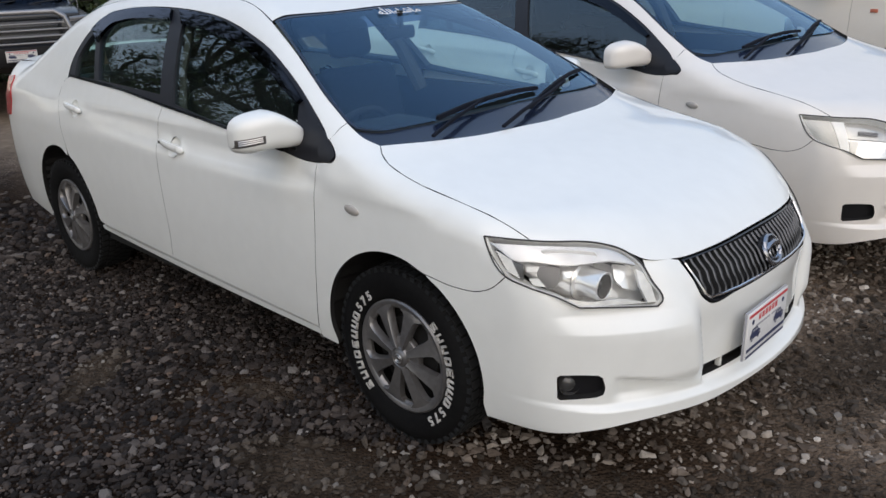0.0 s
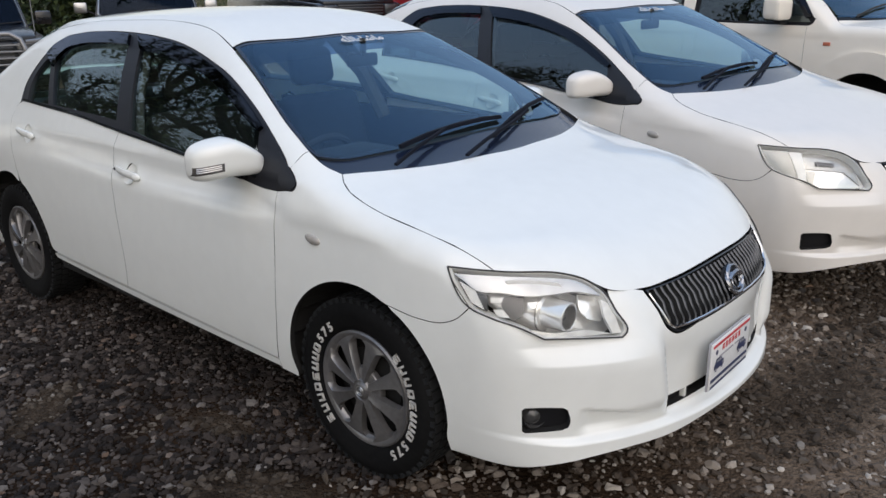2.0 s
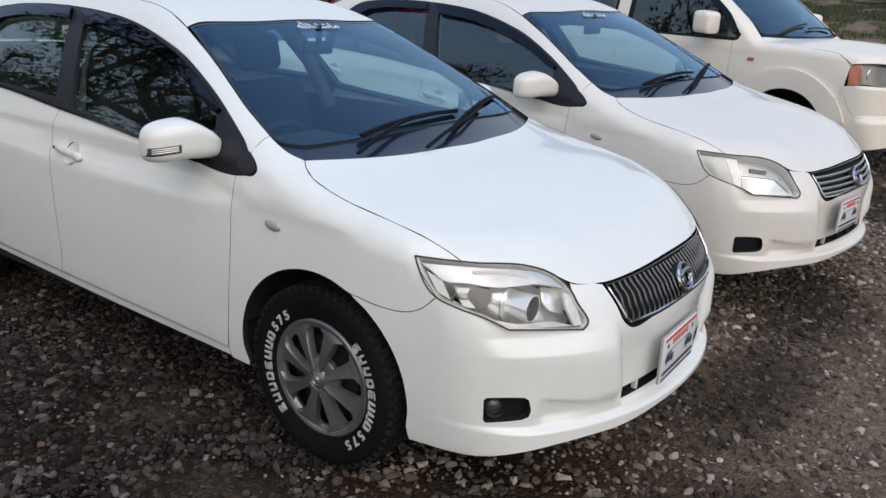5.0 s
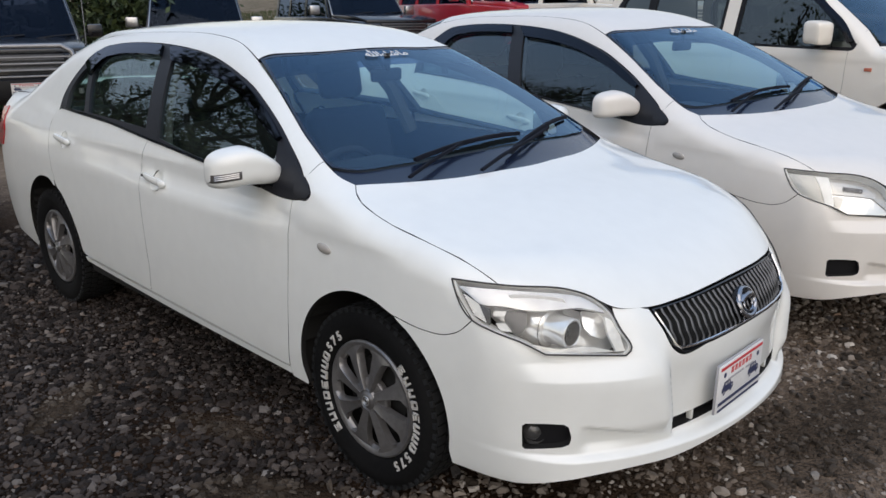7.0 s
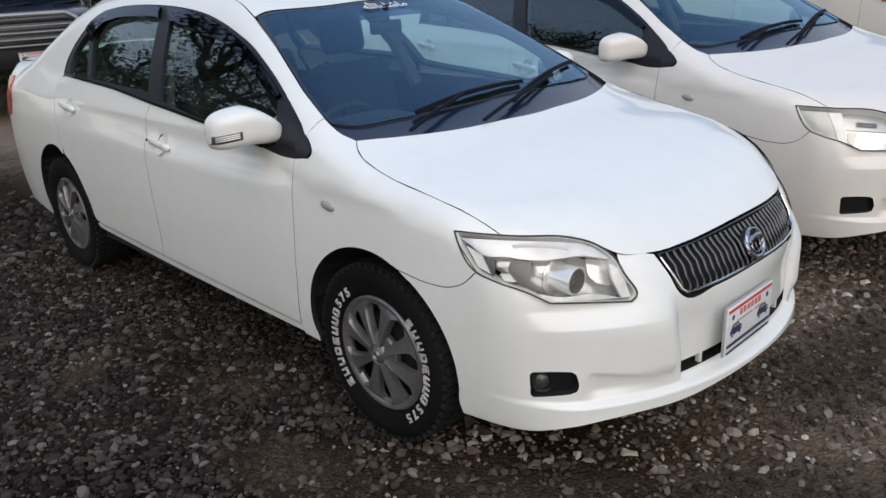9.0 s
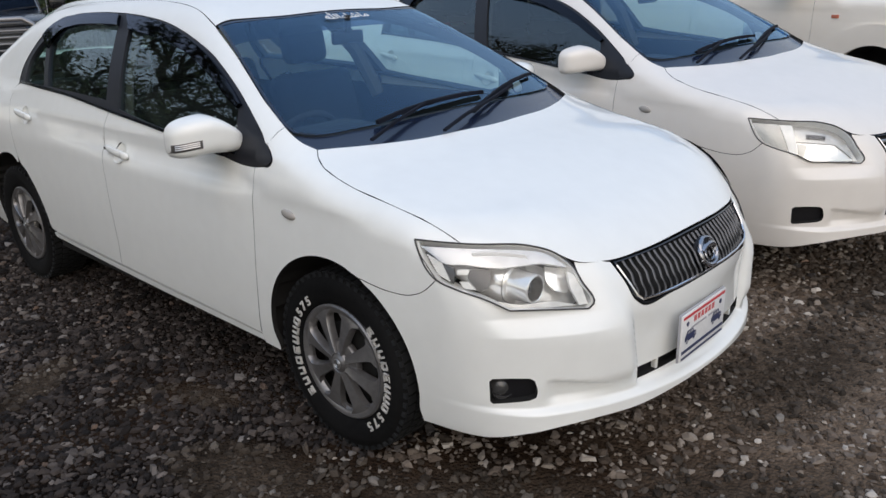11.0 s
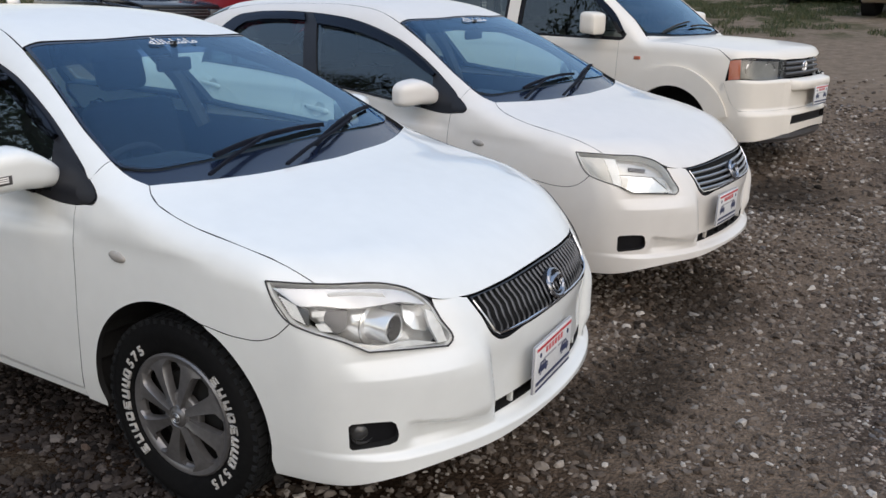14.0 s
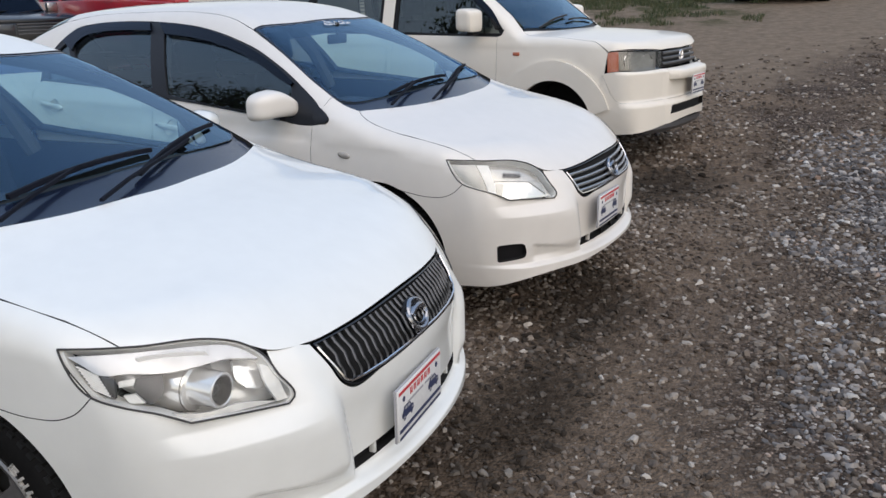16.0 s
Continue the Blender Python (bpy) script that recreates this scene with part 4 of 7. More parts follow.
    # headlamps: bowl, reflectors, projector and clear cover
    for s in (-1, 1):
        lamp = new("headlamp")
        lamp.parent = car
        mir = np.array((1, s * -1.0, 1))
        for nm, line, lift, mat, thick, g, lab in (("housing", LAMP_LINE, -0.100, BOWL, 0.0, 0.0, "chromed lamp bowl"), ("bezel", LAMP_LINE, -0.005, PEARL, 0.05, 0.0, "bright lamp rim"), ("lens_cover", LAMP_LINE, 0.0, LENS, 0.0, 0.004, "clear plastic lens")):
            key = ("lamp", nm, s)
            if key not in CACHE:
                hole = [[q for q in LAMP_LINE]] if nm == "bezel" else ()
                if nm == "bezel":
                    c = np.array([0.60, -0.66, 0.71])
                    hole = [[tuple(c + (np.array(q[:3]) - c) * 0.965) + tuple(q[3:]) for k, q in enumerate(LAMP_LINE)]]
                v, n, f = patch(F, LAMP_LINE, LAMP, lift=lift, thick=thick, gap=g, holes=hole, ds=0.008, grid=0.02)
                CACHE[key] = mesh_of(nm, v * mir, [q if s < 0 else q[::-1] for q in f], mat, n * mir)
            ob = link(nm, CACHE[key], lamp, lab)
            if nm == "lens_cover":
                ob.visible_shadow = False
        def seal():
            return tube(bmesh.new(), [(q[0], s * abs(q[1]), q[2]) for q in lamp_edge], 0.0025, 8)
        cached("lamp_seal", ("seal", s), seal, SEAL, lamp, "thin black rubber seal")
        if up:
            def projector():
                return lathe(bmesh.new(), [(0.078, -0.150), (0.071, -0.120), (0.060, -0.072), (0.0580, -0.070), (0.046, -0.069), (0.0435, -0.060), (0.0430, -0.006), (0.0420, -0.001), (0.039, 0.001), (0.0355, -0.001), (0.0335, -0.010), (0.0330, -0.030)], 48, "x", (0.655, s * 0.612, 0.677))
            def ball():
                return lathe(bmesh.new(), [(0.0, -0.009), (0.010, -0.011), (0.018, -0.015), (0.0255, -0.022)], 32, "x", (0.655, s * 0.612, 0.676))
            cached("projector_ring", ("proj", s), projector, MIRRORED, lamp, "chrome projector ring")
            cached("projector_lens", ("ball", s), ball, PROJLENS, lamp, "smoky glass projector lens")
            cached("projector_throat", ("throat", s), lambda: lathe(bmesh.new(), [(0.0345, -0.0005), (0.0335, -0.003), (0.0262, -0.010), (0.0245, -0.020)], 40, "x", (0.655, s * 0.612, 0.677)), DARK, lamp, "dark throat of the projector")
            cached("projector_joint", ("pjoint", s), lambda: lathe(bmesh.new(), [(0.0595, -0.074), (0.0615, -0.073), (0.0615, -0.071), (0.056, -0.0705)], 48, "x", (0.652, s * 0.612, 0.676)), BLACK, lamp, "dark joint behind the projector ring")
        # inner shapes, each laid on the body's form at its own depth under the lens
        if up:
            shapes = (("signal_strip", [(0.383, -0.789, 0.797, "s"), (0.432, -0.766, 0.797), (0.490, -0.725, 0.794), (0.553, -0.666, 0.788), (0.605, -0.604, 0.779), (0.643, -0.560, 0.767), (0.673, -0.539, 0.749), (0.700, -0.527, 0.728, "s"), (0.652, -0.587, 0.745), (0.615, -0.643, 0.745), (0.569, -0.698, 0.746), (0.508, -0.746, 0.756), (0.458, -0.776, 0.758), (0.419, -0.784, 0.780)], 0.012, MILKY, "milky strip along the lamp's top"),
                      ("louvre_bed", [(0.389, -0.781, 0.778, "s"), (0.415, -0.774, 0.774), (0.452, -0.769, 0.752), (0.480, -0.758, 0.745, "s"), (0.486, -0.768, 0.701, "s"), (0.445, -0.779, 0.715), (0.408, -0.783, 0.750)], 0.024, SMOKE, "grey bed of the louvres"),
                      ("signal_pocket", [(0.504, -0.725, 0.734, "s"), (0.549, -0.684, 0.737, "s"), (0.560, -0.696, 0.708), (0.558, -0.710, 0.683), (0.541, -0.724, 0.675, "s"), (0.523, -0.731, 0.691), (0.509, -0.732, 0.712)], 0.045, SMOKE, "smoky turn signal pocket"),
                      ("reflector", [(0.486, -0.753, 0.737, "s"), (0.517, -0.732, 0.740, "s"), (0.516, -0.740, 0.727, "s"), (0.490, -0.757, 0.724, "s")], 0.028, PEARL, "bright facet beside the signal"),
                      ("reflector", [(0.499, -0.757, 0.706, "s"), (0.522, -0.744, 0.708, "s"), (0.542, -0.738, 0.686, "s"), (0.513, -0.754, 0.688, "s")], 0.028, PEARL, "bright facet below the signal"),
                      ("reflector", [(0.638, -0.548, 0.722, "s"), (0.679, -0.492, 0.706, "s"), (0.703, -0.495, 0.674), (0.702, -0.525, 0.648, "s"), (0.679, -0.556, 0.661, "s"), (0.659, -0.567, 0.685)], 0.06, MIRRORED, "bright inner reflector"),
                      ("lamp_flank", [(0.704, -0.532, 0.717, "s"), (0.715, -0.522, 0.710), (0.763, -0.510, 0.627, "s"), (0.750, -0.535, 0.628, "s"), (0.725, -0.543, 0.677)], 0.014, PEARL, "warm white inner flank"),
                      ("lamp_sill", [(0.593, -0.716, 0.658, "s"), (0.643, -0.673, 0.647), (0.701, -0.594, 0.646), (0.746, -0.529, 0.625, "s"), (0.628, -0.693, 0.633, "s")], 0.022, MILKY, "bright ledge along the lamp's foot"))
        else:
            shapes = (("signal_lens", [(0.384, -0.786, 0.795, "s"), (0.434, -0.763, 0.793), (0.481, -0.732, 0.790, "s"), (0.551, -0.748, 0.672, "s"), (0.453, -0.785, 0.715), (0.412, -0.790, 0.754)], 0.016, RIBBED, "ribbed outer signal lens"),
                      ("lamp_divider", [(0.482, -0.728, 0.788, "s"), (0.523, -0.693, 0.784, "s"), (0.584, -0.727, 0.654, "s"), (0.552, -0.744, 0.670, "s")], 0.02, PEARL, "pale upright divider"),
                      ("reflector", [(0.509, -0.670, 0.775, "s"), (0.578, -0.590, 0.765), (0.620, -0.539, 0.752), (0.677, -0.506, 0.714), (0.701, -0.510, 0.684, "s"), (0.551, -0.695, 0.712, "s")], 0.05, GREYREF, "grey upper reflector"),
                      ("reflector", [(0.556, -0.702, 0.710, "s"), (0.707, -0.517, 0.683, "s"), (0.746, -0.494, 0.618, "s"), (0.619, -0.679, 0.631, "s"), (0.576, -0.711, 0.646, "s")], 0.042, MIRRORED, "bright lower reflector"),
                      ("bulb_shield", [(0.573, -0.648, 0.742, "s"), (0.628, -0.585, 0.731, "s"), (0.632, -0.590, 0.716, "s"), (0.580, -0.655, 0.726, "s")], 0.040, SMOKE, "dark slit of the bulb shield"),
                      ("reflector_fold", [(0.664, -0.565, 0.690, "s"), (0.700, -0.520, 0.684, "s"), (0.728, -0.520, 0.632, "s")], 0.034, GREYREF, "grey fold in the lower reflector"),
                      ("reflector_fold", [(0.560, -0.700, 0.706, "s"), (0.590, -0.672, 0.700, "s"), (0.596, -0.700, 0.650, "s"), (0.578, -0.711, 0.650, "s")], 0.034, GREYREF, "grey fold in the lower reflector"))
        for j, (nm, line, depth, mat, lab) in enumerate(shapes):
            key = ("lampshape", up, j, s)
            if key not in CACHE:
                v, n, f = patch(lambda p, depth=depth: F(p) - depth, line, LAMP, thick=0.012, gap=0.0, ds=0.008, grid=0.02)
                CACHE[key] = mesh_of(nm, v * mir, [q if s < 0 else q[::-1] for q in f], mat, n * mir)
            link(nm, CACHE[key], lamp, lab)
        if up:
            for k in range(8):
                def slat():
                    a0, a1, b0, b1 = (Vector(q) for q in ((0.403, -0.785, 0.776), (0.452, -0.774, 0.755), (0.445, -0.784, 0.721), (0.483, -0.774, 0.705)))
                    u = (k + 0.2) / 8
                    return tube(bmesh.new(), [Vector((q.x, s * abs(q.y), q.z)) for q in (a0.lerp(b0, u), a1.lerp(b1, u))], 0.0022, 5)
                cached("louvre", ("louvre", s, k), slat, PEARL, lamp, "thin pale louvre")
        if up:
            def ribs():
                bm = bmesh.new()
                for k in range(22):
                    t = k / 21
                    q = cast(F, np.array([[0.525 + 0.100 * t, -(0.722 - 0.105 * t), 1.2]]), np.array([[0, 0, -1.0]]), 1.0)[0]
                    q = q - 0.0085 * normals(F, q)
                    box(bm, -0.009, 0.009, -0.0016, 0.0016, -0.004, 0.004, 0.001, m=pose(q[0], s * abs(q[1]), q[2], 0, 55, s * -40))
                return bm
            cached("ribbed_strip", ("ribs", s), ribs, WHITE, lamp, "ribbed turn signal strip")
    # grille
    grille = new("grille")
    grille.parent = car
    GH = mirror_half(GRILLE_HALF)
    panel("grille_back", GH, RING, DARK, grille, F, lift=-0.03, thick=0, gap=-0.004)
    small = mirror_half([(q[0], q[1] * 0.985, 0.665 + (q[2] - 0.665) * 0.93, *q[3:]) for q in GRILLE_HALF])
    panel("grille_surround", GH, RING, GLOSSBLACK, grille, F, lift=0.002, thick=0.025, holes=[small], gap=0.001, label="dark grille surround")
    def chrome_line():
        half = [(-0.394, 0.712), (-0.381, 0.664), (-0.366, 0.624), (-0.348, 0.6095), (-0.30, 0.6085), (-0.22, 0.610), (-0.11, 0.614), (0.0, 0.617)]
        return tube(bmesh.new(), [on_front(y, z, 0.002) for y, z in half + [(-y, z) for y, z in half[-2::-1]]], 0.0042, 6)
    cached("chrome_strip", "chrome_line", chrome_line, CHROME, grille, "thin chrome strip round the grille")
    def extent(y):
        yy = abs(y)
        lo = 0.606 + 0.0 * yy
        hi = 0.724 if yy < 0.26 else 0.724
        if yy > 0.352:
            lo = 0.606 + (yy - 0.352) / 0.046 * 0.11
        return lo + 0.004, hi - 0.004
    if up:
        n = 29
        for k in range(n):
            y = -0.385 + 0.77 * k / (n - 1)
            lo, hi = extent(y)
            def bar(y=y, lo=lo, hi=hi, k=k):
                line = []
                for t in np.linspace(0, 1, 9):
                    z = lo + (hi - lo) * t
                    yy = y + 0.0026 * math.sin(t * 2 * math.pi * 2.0)
                    line.append(on_front(yy, z, -0.007))
                return tube(bmesh.new(), line, 0.0050, 6)
            cached("grille_bar", ("gbar", k), bar, GRILLEBAR, grille)
    else:
        for k, z in enumerate((0.622, 0.648, 0.674, 0.700)):
            half = 0.352 + max(0, (z - 0.61)) * 0.38
            def bar(z=z, half=half):
                return tube(bmesh.new(), [on_front(y, z, -0.006) for y in np.linspace(-half, half, 25)], 0.0075, 8)
            cached("grille_bar", ("hbar", k), bar, SILVER, grille, "silver horizontal grille bar")
    def emblem():
        bm = bmesh.new()
        c = on_front(0, 0.662, 0.006)
        M = Matrix.Translation(c) @ pose(0, 0, 0, 0, -24, 0)
        ring = [M @ Vector((0.0, 0.049 * math.cos(a), 0.043 * math.sin(a))) for a in np.linspace(0, 2 * math.pi, 40)]
        tube(bm, ring, 0.0085, 8)
        tube(bm, [M @ Vector((0.002, -0.042, 0.010)), M @ Vector((0.007, -0.024, 0.020)), M @ Vector((0.008, 0.0, 0.023)), M @ Vector((0.007, 0.024, 0.020)), M @ Vector((0.002, 0.042, 0.010))], 0.010, 8)
        tube(bm, [M @ Vector((0.003, 0.026 * math.cos(a), -0.006 + 0.022 * math.sin(a))) for a in np.linspace(0, 2 * math.pi, 24)], 0.0035, 6)
        return bm
    cached("emblem_back", "emblem_back", lambda: lathe(bmesh.new(), [(0.0, 0.0), (0.050, 0.0), (0.052, -0.02)], 36, "x", tuple(on_front(0, 0.662, -0.004))), BLACK, grille, "black disc behind the emblem")
    cached("emblem", "emblem", emblem, EMBLEM, grille, "oval chrome emblem of plain loops")
    plate(car, pose(0.914, -0.082, 0.455, -1.5, 0, 2) if up else pose(0.912, -0.150, 0.506, -3, 0, 2), ("plate", up))
    sticker(car)
    # mirrors
    for s in (-1, 1):
        mirror = new("door_mirror")
        mirror.parent = car
        mirror.matrix_local = Matrix.Translation((-0.552, s * 0.878, 1.026))
        def skin(x, y, z, grow=1.0):
            """From a rounded unit block to the shell; y grows outwards."""
            flat = 1.0 if x > 0 else 0.5
            h = 0.068 * (1 - (0.16 if z > 0 else 0.04) * max(0, -y) ** 1.5) * (1 - 0.10 * max(0, x))
            drop = 0.036 * max(0, -y) ** 1.4 * max(0, z)
            return ((x * 0.078 * flat * (1 - 0.22 * max(0, y) ** 2) - 0.034 * y) * grow, s * (y * (0.119 if y > 0 else 0.110) + 0.001) * grow, (z * h - 0.010 * max(0, y) - 0.013 * max(0, -y) ** 2 + 0.006 * (1 - y * y) - drop) * grow)
        def shell():
            bm = bmesh.new()
            bmesh.ops.create_cube(bm, size=1)
            bmesh.ops.subdivide_edges(bm, edges=bm.edges, cuts=11, use_grid_fill=True)
            for v in bm.verts:
                p = np.array(v.co) * 2
                p = p / (np.abs(p) ** 3.8).sum() ** (1 / 3.8)
                v.co = skin(*p)
            return bm
        cached("mirror_shell", ("mshell", s), shell, PAINT, mirror)
        cached("mirror_glass", ("mglass", s), lambda: boxed(-0.052, -0.046, -0.09, 0.09, -0.052, 0.052, 0.003), CHROME, mirror, "mirror glass in the shell")
        def foot():
            bm = box(bmesh.new(), -0.028, 0.035, -0.05, 0.05, -0.022, 0.022, 0.012, m=pose(-0.01, -s * 0.12, -0.068, s * -18, 0, 0))
            return bm
        cached("mirror_foot", ("mfoot", s), foot, BLACK, mirror, "black mirror foot")
        if up:
            def flash():
                bm = bmesh.new()
                rows = []
                for z in np.linspace(-0.50, -0.06, 9):
                    row = []
                    for y in np.linspace(0.33, 0.985, 15):
                        x = max(0.0, 1 - abs(y) ** 3.8 - abs(z) ** 3.8) ** (1 / 3.8)
                        row.append(bm.verts.new(skin(x, y, z, 1.012 + 0.006 * (round((z + 0.50) / 0.055) % 2))))
                    rows.append(row)
                for a, b in zip(rows, rows[1:]):
                    for k in range(len(a) - 1):
                        bm.faces.new((a[k], a[k + 1], b[k + 1], b[k]))
                return bm
            cached("mirror_indicator", ("mflash", s), flash, INDIC, mirror, "clear indicator in the mirror shell")
            for z in (-0.15, -0.25, -0.35):
                def rib():
                    line = [skin(max(0.0, 1 - abs(y) ** 3.8 - abs(z) ** 3.8) ** (1 / 3.8), y, z, 1.028) for y in np.linspace(0.40, 0.93, 12)]
                    return tube(bmesh.new(), line, 0.0026, 6)
                cached("indicator_rib", ("mrib", s, z), rib, SILVER, mirror, "bright rib in the indicator")
    # door handles in their scoops
    for s in (-1, 1):
        for k, (hx, hz) in enumerate(HANDLES):
            w = cast(F, np.array([[hx, -1.6, hz]]), np.array([[0, 1.0, 0]]), 1.6)[0]
            def scoop():
                bm = lathe(bmesh.new(), [(0.0, 0.021), (0.015, 0.020), (0.030, 0.014), (0.041, 0.005), (0.0450, 0.0005), (0.0485, -0.0012), (0.0500, 0.0006)], 40, "y")
                nrm = Vector(normals(F, w))
                tilt = math.degrees(math.atan2(nrm.z, -nrm.y))
                bmesh.ops.transform(bm, matrix=pose(hx + 0.010, w[1], hz - 0.002, -tilt, 0, 0) @ Matrix.Diagonal((1, 1, 0.94, 1)), verts=bm.verts)
                if s > 0:
                    bmesh.ops.transform(bm, matrix=Matrix.Diagonal((1, -1, 1, 1)), verts=bm.verts)
                bmesh.ops.recalc_face_normals(bm, faces=bm.faces)
                return bm
            cached("handle_scoop", ("scoop", s, k), scoop, PAINT, car)
            def grip():
                bm, rings = bmesh.new(), []
                for t in np.linspace(-1, 1, 23):
                    thin = (1 - abs(t) ** 7) ** 0.5 if abs(t) < 1 else 0.06
                    mid = (hx + 0.100 * t, abs(w[1]) + 0.007 + 0.011 * (1 - t * t) + 0.006 * (t > 0.55), hz + 0.003 - 0.010 * t)
                    ring = []
                    for q in np.arange(12) * math.pi / 6:
                        cy, cz = math.copysign(abs(math.cos(q)) ** 0.7, math.cos(q)), math.copysign(abs(math.sin(q)) ** 0.7, math.sin(q))
                        ring.append(bm.verts.new((mid[0], s * (mid[1] + 0.0105 * thin * cy), mid[2] + (0.0150 + 0.0025 * t) * thin * cz)))
                    rings.append(ring)
                for p, q in zip(rings, rings[1:]):
                    for j in range(12):
                        bm.faces.new((p[j], p[(j + 1) % 12], q[(j + 1) % 12], q[j]))
                bm.faces.new(rings[0])
                bm.faces.new(rings[-1][::-1])
                bmesh.ops.recalc_face_normals(bm, faces=bm.faces)
                return bm
            cached("door_handle", ("grip", s, k), grip, PAINT, car)
            if k == 0:
                cached("key_lock", ("lock", s), lambda: lathe(bmesh.new(), [(0.0, s * 0.022), (0.0055, s * 0.022), (0.006, s * 0.0)], 16, "y", (hx - 0.084, s * (abs(w[1]) + 0.001), hz + 0.011)), BLACK, car, "dark key lock")
    # wipers
    for k, (pv, tip, mid, _) in enumerate(WIPERS):
        wiper = new("wiper")
        wiper.parent = car
        def arm():
            a, b = on_body(*pv, 0.008), on_body(tip[0], tip[1], 0.018)
            c = on_body(mid[0], mid[1], 0.022)
            line = [a, a.lerp(c, 0.4) + Vector((0, 0, 0.006)), c, c.lerp(b, 0.45)]
            return ridge(bmesh.new(), line, 0.014, 0.009)
        def blade():
            b1, st = tip, WIPERS[k][3]
            line = [on_body(st[0] + (b1[0] - st[0]) * t, st[1] + (b1[1] - st[1]) * t, 0.004 + 0.007 * math.sin(math.pi * t)) for t in np.linspace(0, 1, 12)]
            return ridge(bmesh.new(), line, 0.019 if k == 0 else 0.015, 0.014)
        cached("wiper_arm", ("warm", k), arm, WIPER, wiper)
        cached("wiper_blade", ("wblade", k), blade, WIPER, wiper)
    # inside
    for s in (-1, 1):
        seat(car, -1.15, s * 0.36)
    cached("rear_bench", "bench", lambda: box(box(bmesh.new(), -2.28, -1.78, -0.66, 0.66, 0.36, 0.55, 0.06, segs=4), -0.08, 0.08, -0.66, 0.66, 0, 0.62, 0.06, m=pose(-2.28, 0, 0.48, 0, -22, 0), segs=4), INTERIOR, car)
    for y in (-0.36, 0.36):
        cached("rear_headrest", ("rhr", y), lambda: boxed(-0.05, 0.05, -0.13, 0.13, 0, 0.16, 0.04, m=pose(-2.52, y, 1.04, 0, -18, 0), segs=4), INTERIOR, car)
    cached("dashboard", "dash", lambda: box(box(bmesh.new(), -0.55, -0.16, -0.70, 0.70, 0.62, 0.955, 0.06, segs=4), -0.60, -0.36, -0.52, -0.20, 0.90, 0.990, 0.04, segs=4), INTERIOR, car)
    cached("steering_wheel", "swheel", lambda: (lambda bm: (bmesh.ops.transform(bm, matrix=pose(-0.70, -0.36, 0.86, 0, 90, 0) @ pose(0, 0, 0, 0, 28, 0), verts=bm.verts), bm)[1])(box(box(tube(bmesh.new(), [(0.18 * math.cos(a), 0.18 * math.sin(a), 0) for a in np.linspace(0, 2 * math.pi, 33)], 0.014, 8), -0.16, 0.16, -0.02, 0.02, -0.012, 0.012, 0.006), -0.06, 0.06, -0.06, 0.06, -0.02, 0.02, 0.015)), INTERIOR, car)
    cached("rear_view_mirror", "rvm", lambda: box(box(bmesh.new(), -0.80, -0.775, -0.085, 0.085, 1.250, 1.305, 0.012), -0.79, -0.77, -0.012, 0.012, 1.295, 1.368, 0.005), BLACK, car)
    cached("cabin_floor", "cfloor", lambda: boxed(-2.5, -0.1, -0.72, 0.72, 0.26, 0.33, 0.01), INTERIOR, car)
    cached("parcel_shelf", "pshelf", lambda: boxed(-2.95, -2.40, -0.62, 0.62, 0.985, 1.02, 0.01), INTERIOR, car)
    sheet("head_lining", lambda u, v: on_body(u, v, -0.03), np.linspace(-2.28, -0.93, 16), np.linspace(-0.50, 0.50, 11), LINER, car, "grey head lining")
    for s in (-1, 1):
        cached("door_card", ("card", s), lambda: boxed(-2.35, -0.42, s * 0.765 - 0.012, s * 0.765 + 0.012, 0.36, 0.955, 0.01), INTERIOR, car)
        cached("centre_pillar", ("bpil", s), lambda: tube(bmesh.new(), [(-1.42, s * 0.74, 0.9), (-1.50, s * 0.665, 1.14), (-1.60, s * 0.52, 1.36)], 0.04, 8), LINER, car)
    # shell behind the gaps
    xs, zs = np.linspace(-3.42, 0.80, 150), np.linspace(0.262, 0.905, 28)
    def flank():
        g = np.array([[(x, -1.6, z) for x in xs] for z in zs]).reshape(-1, 3)
        p = cast(carved, g, np.broadcast_to(np.array((0, 1.0, 0)), g.shape), 1.62, 220)
        n = len(xs)
        bm = bmesh.new()
        for s in (1, -1):
            vs = [bm.verts.new((q[0], q[1] * s, q[2])) if not np.isnan(q).any() else None for q in p]
            for j in range(len(zs) - 1):
                for i in range(n - 1):
                    f = [vs[j * n + i], vs[j * n + i + 1], vs[(j + 1) * n + i + 1], vs[(j + 1) * n + i]]
                    if all(f):
                        bm.faces.new(f)
        return bm
    cached("inner_shell", "shell", flank, DARK, car, "dark inner shell and wheel wells")
    sheet("engine_deck", lambda u, v: on_body(u, v * (1 if u < 0.25 else 1 - (u - 0.25) * 1.15), -0.03), np.linspace(-0.10, 0.76, 20), np.linspace(-0.70, 0.70, 21), DARK, car)
    cached("underbody", "under", lambda: boxed(-3.3, 0.50, -0.62, 0.62, 0.23, 0.32, 0.02), DARK, car)
    # wheels
    for k, (x, s) in enumerate(((0, -1), (-2.6, -1), (0, 1), (-2.6, 1))):
        wheel(car, x, s, lettered and k == 0, 0 if k == 0 else k + 3 * up)
    if not up:
        for ob in car.children_recursive:
            for slot in (ob.material_slots if ob.type == "MESH" else ()):
                other = {PAINT: IVORY, SIDEGLASS: DARKGLASS}.get(slot.material)
                if other and not (ob.name.startswith("front_window") and ob.data.vertices[0].co.y > 0):
                    slot.link, slot.material = "OBJECT", other
    return car


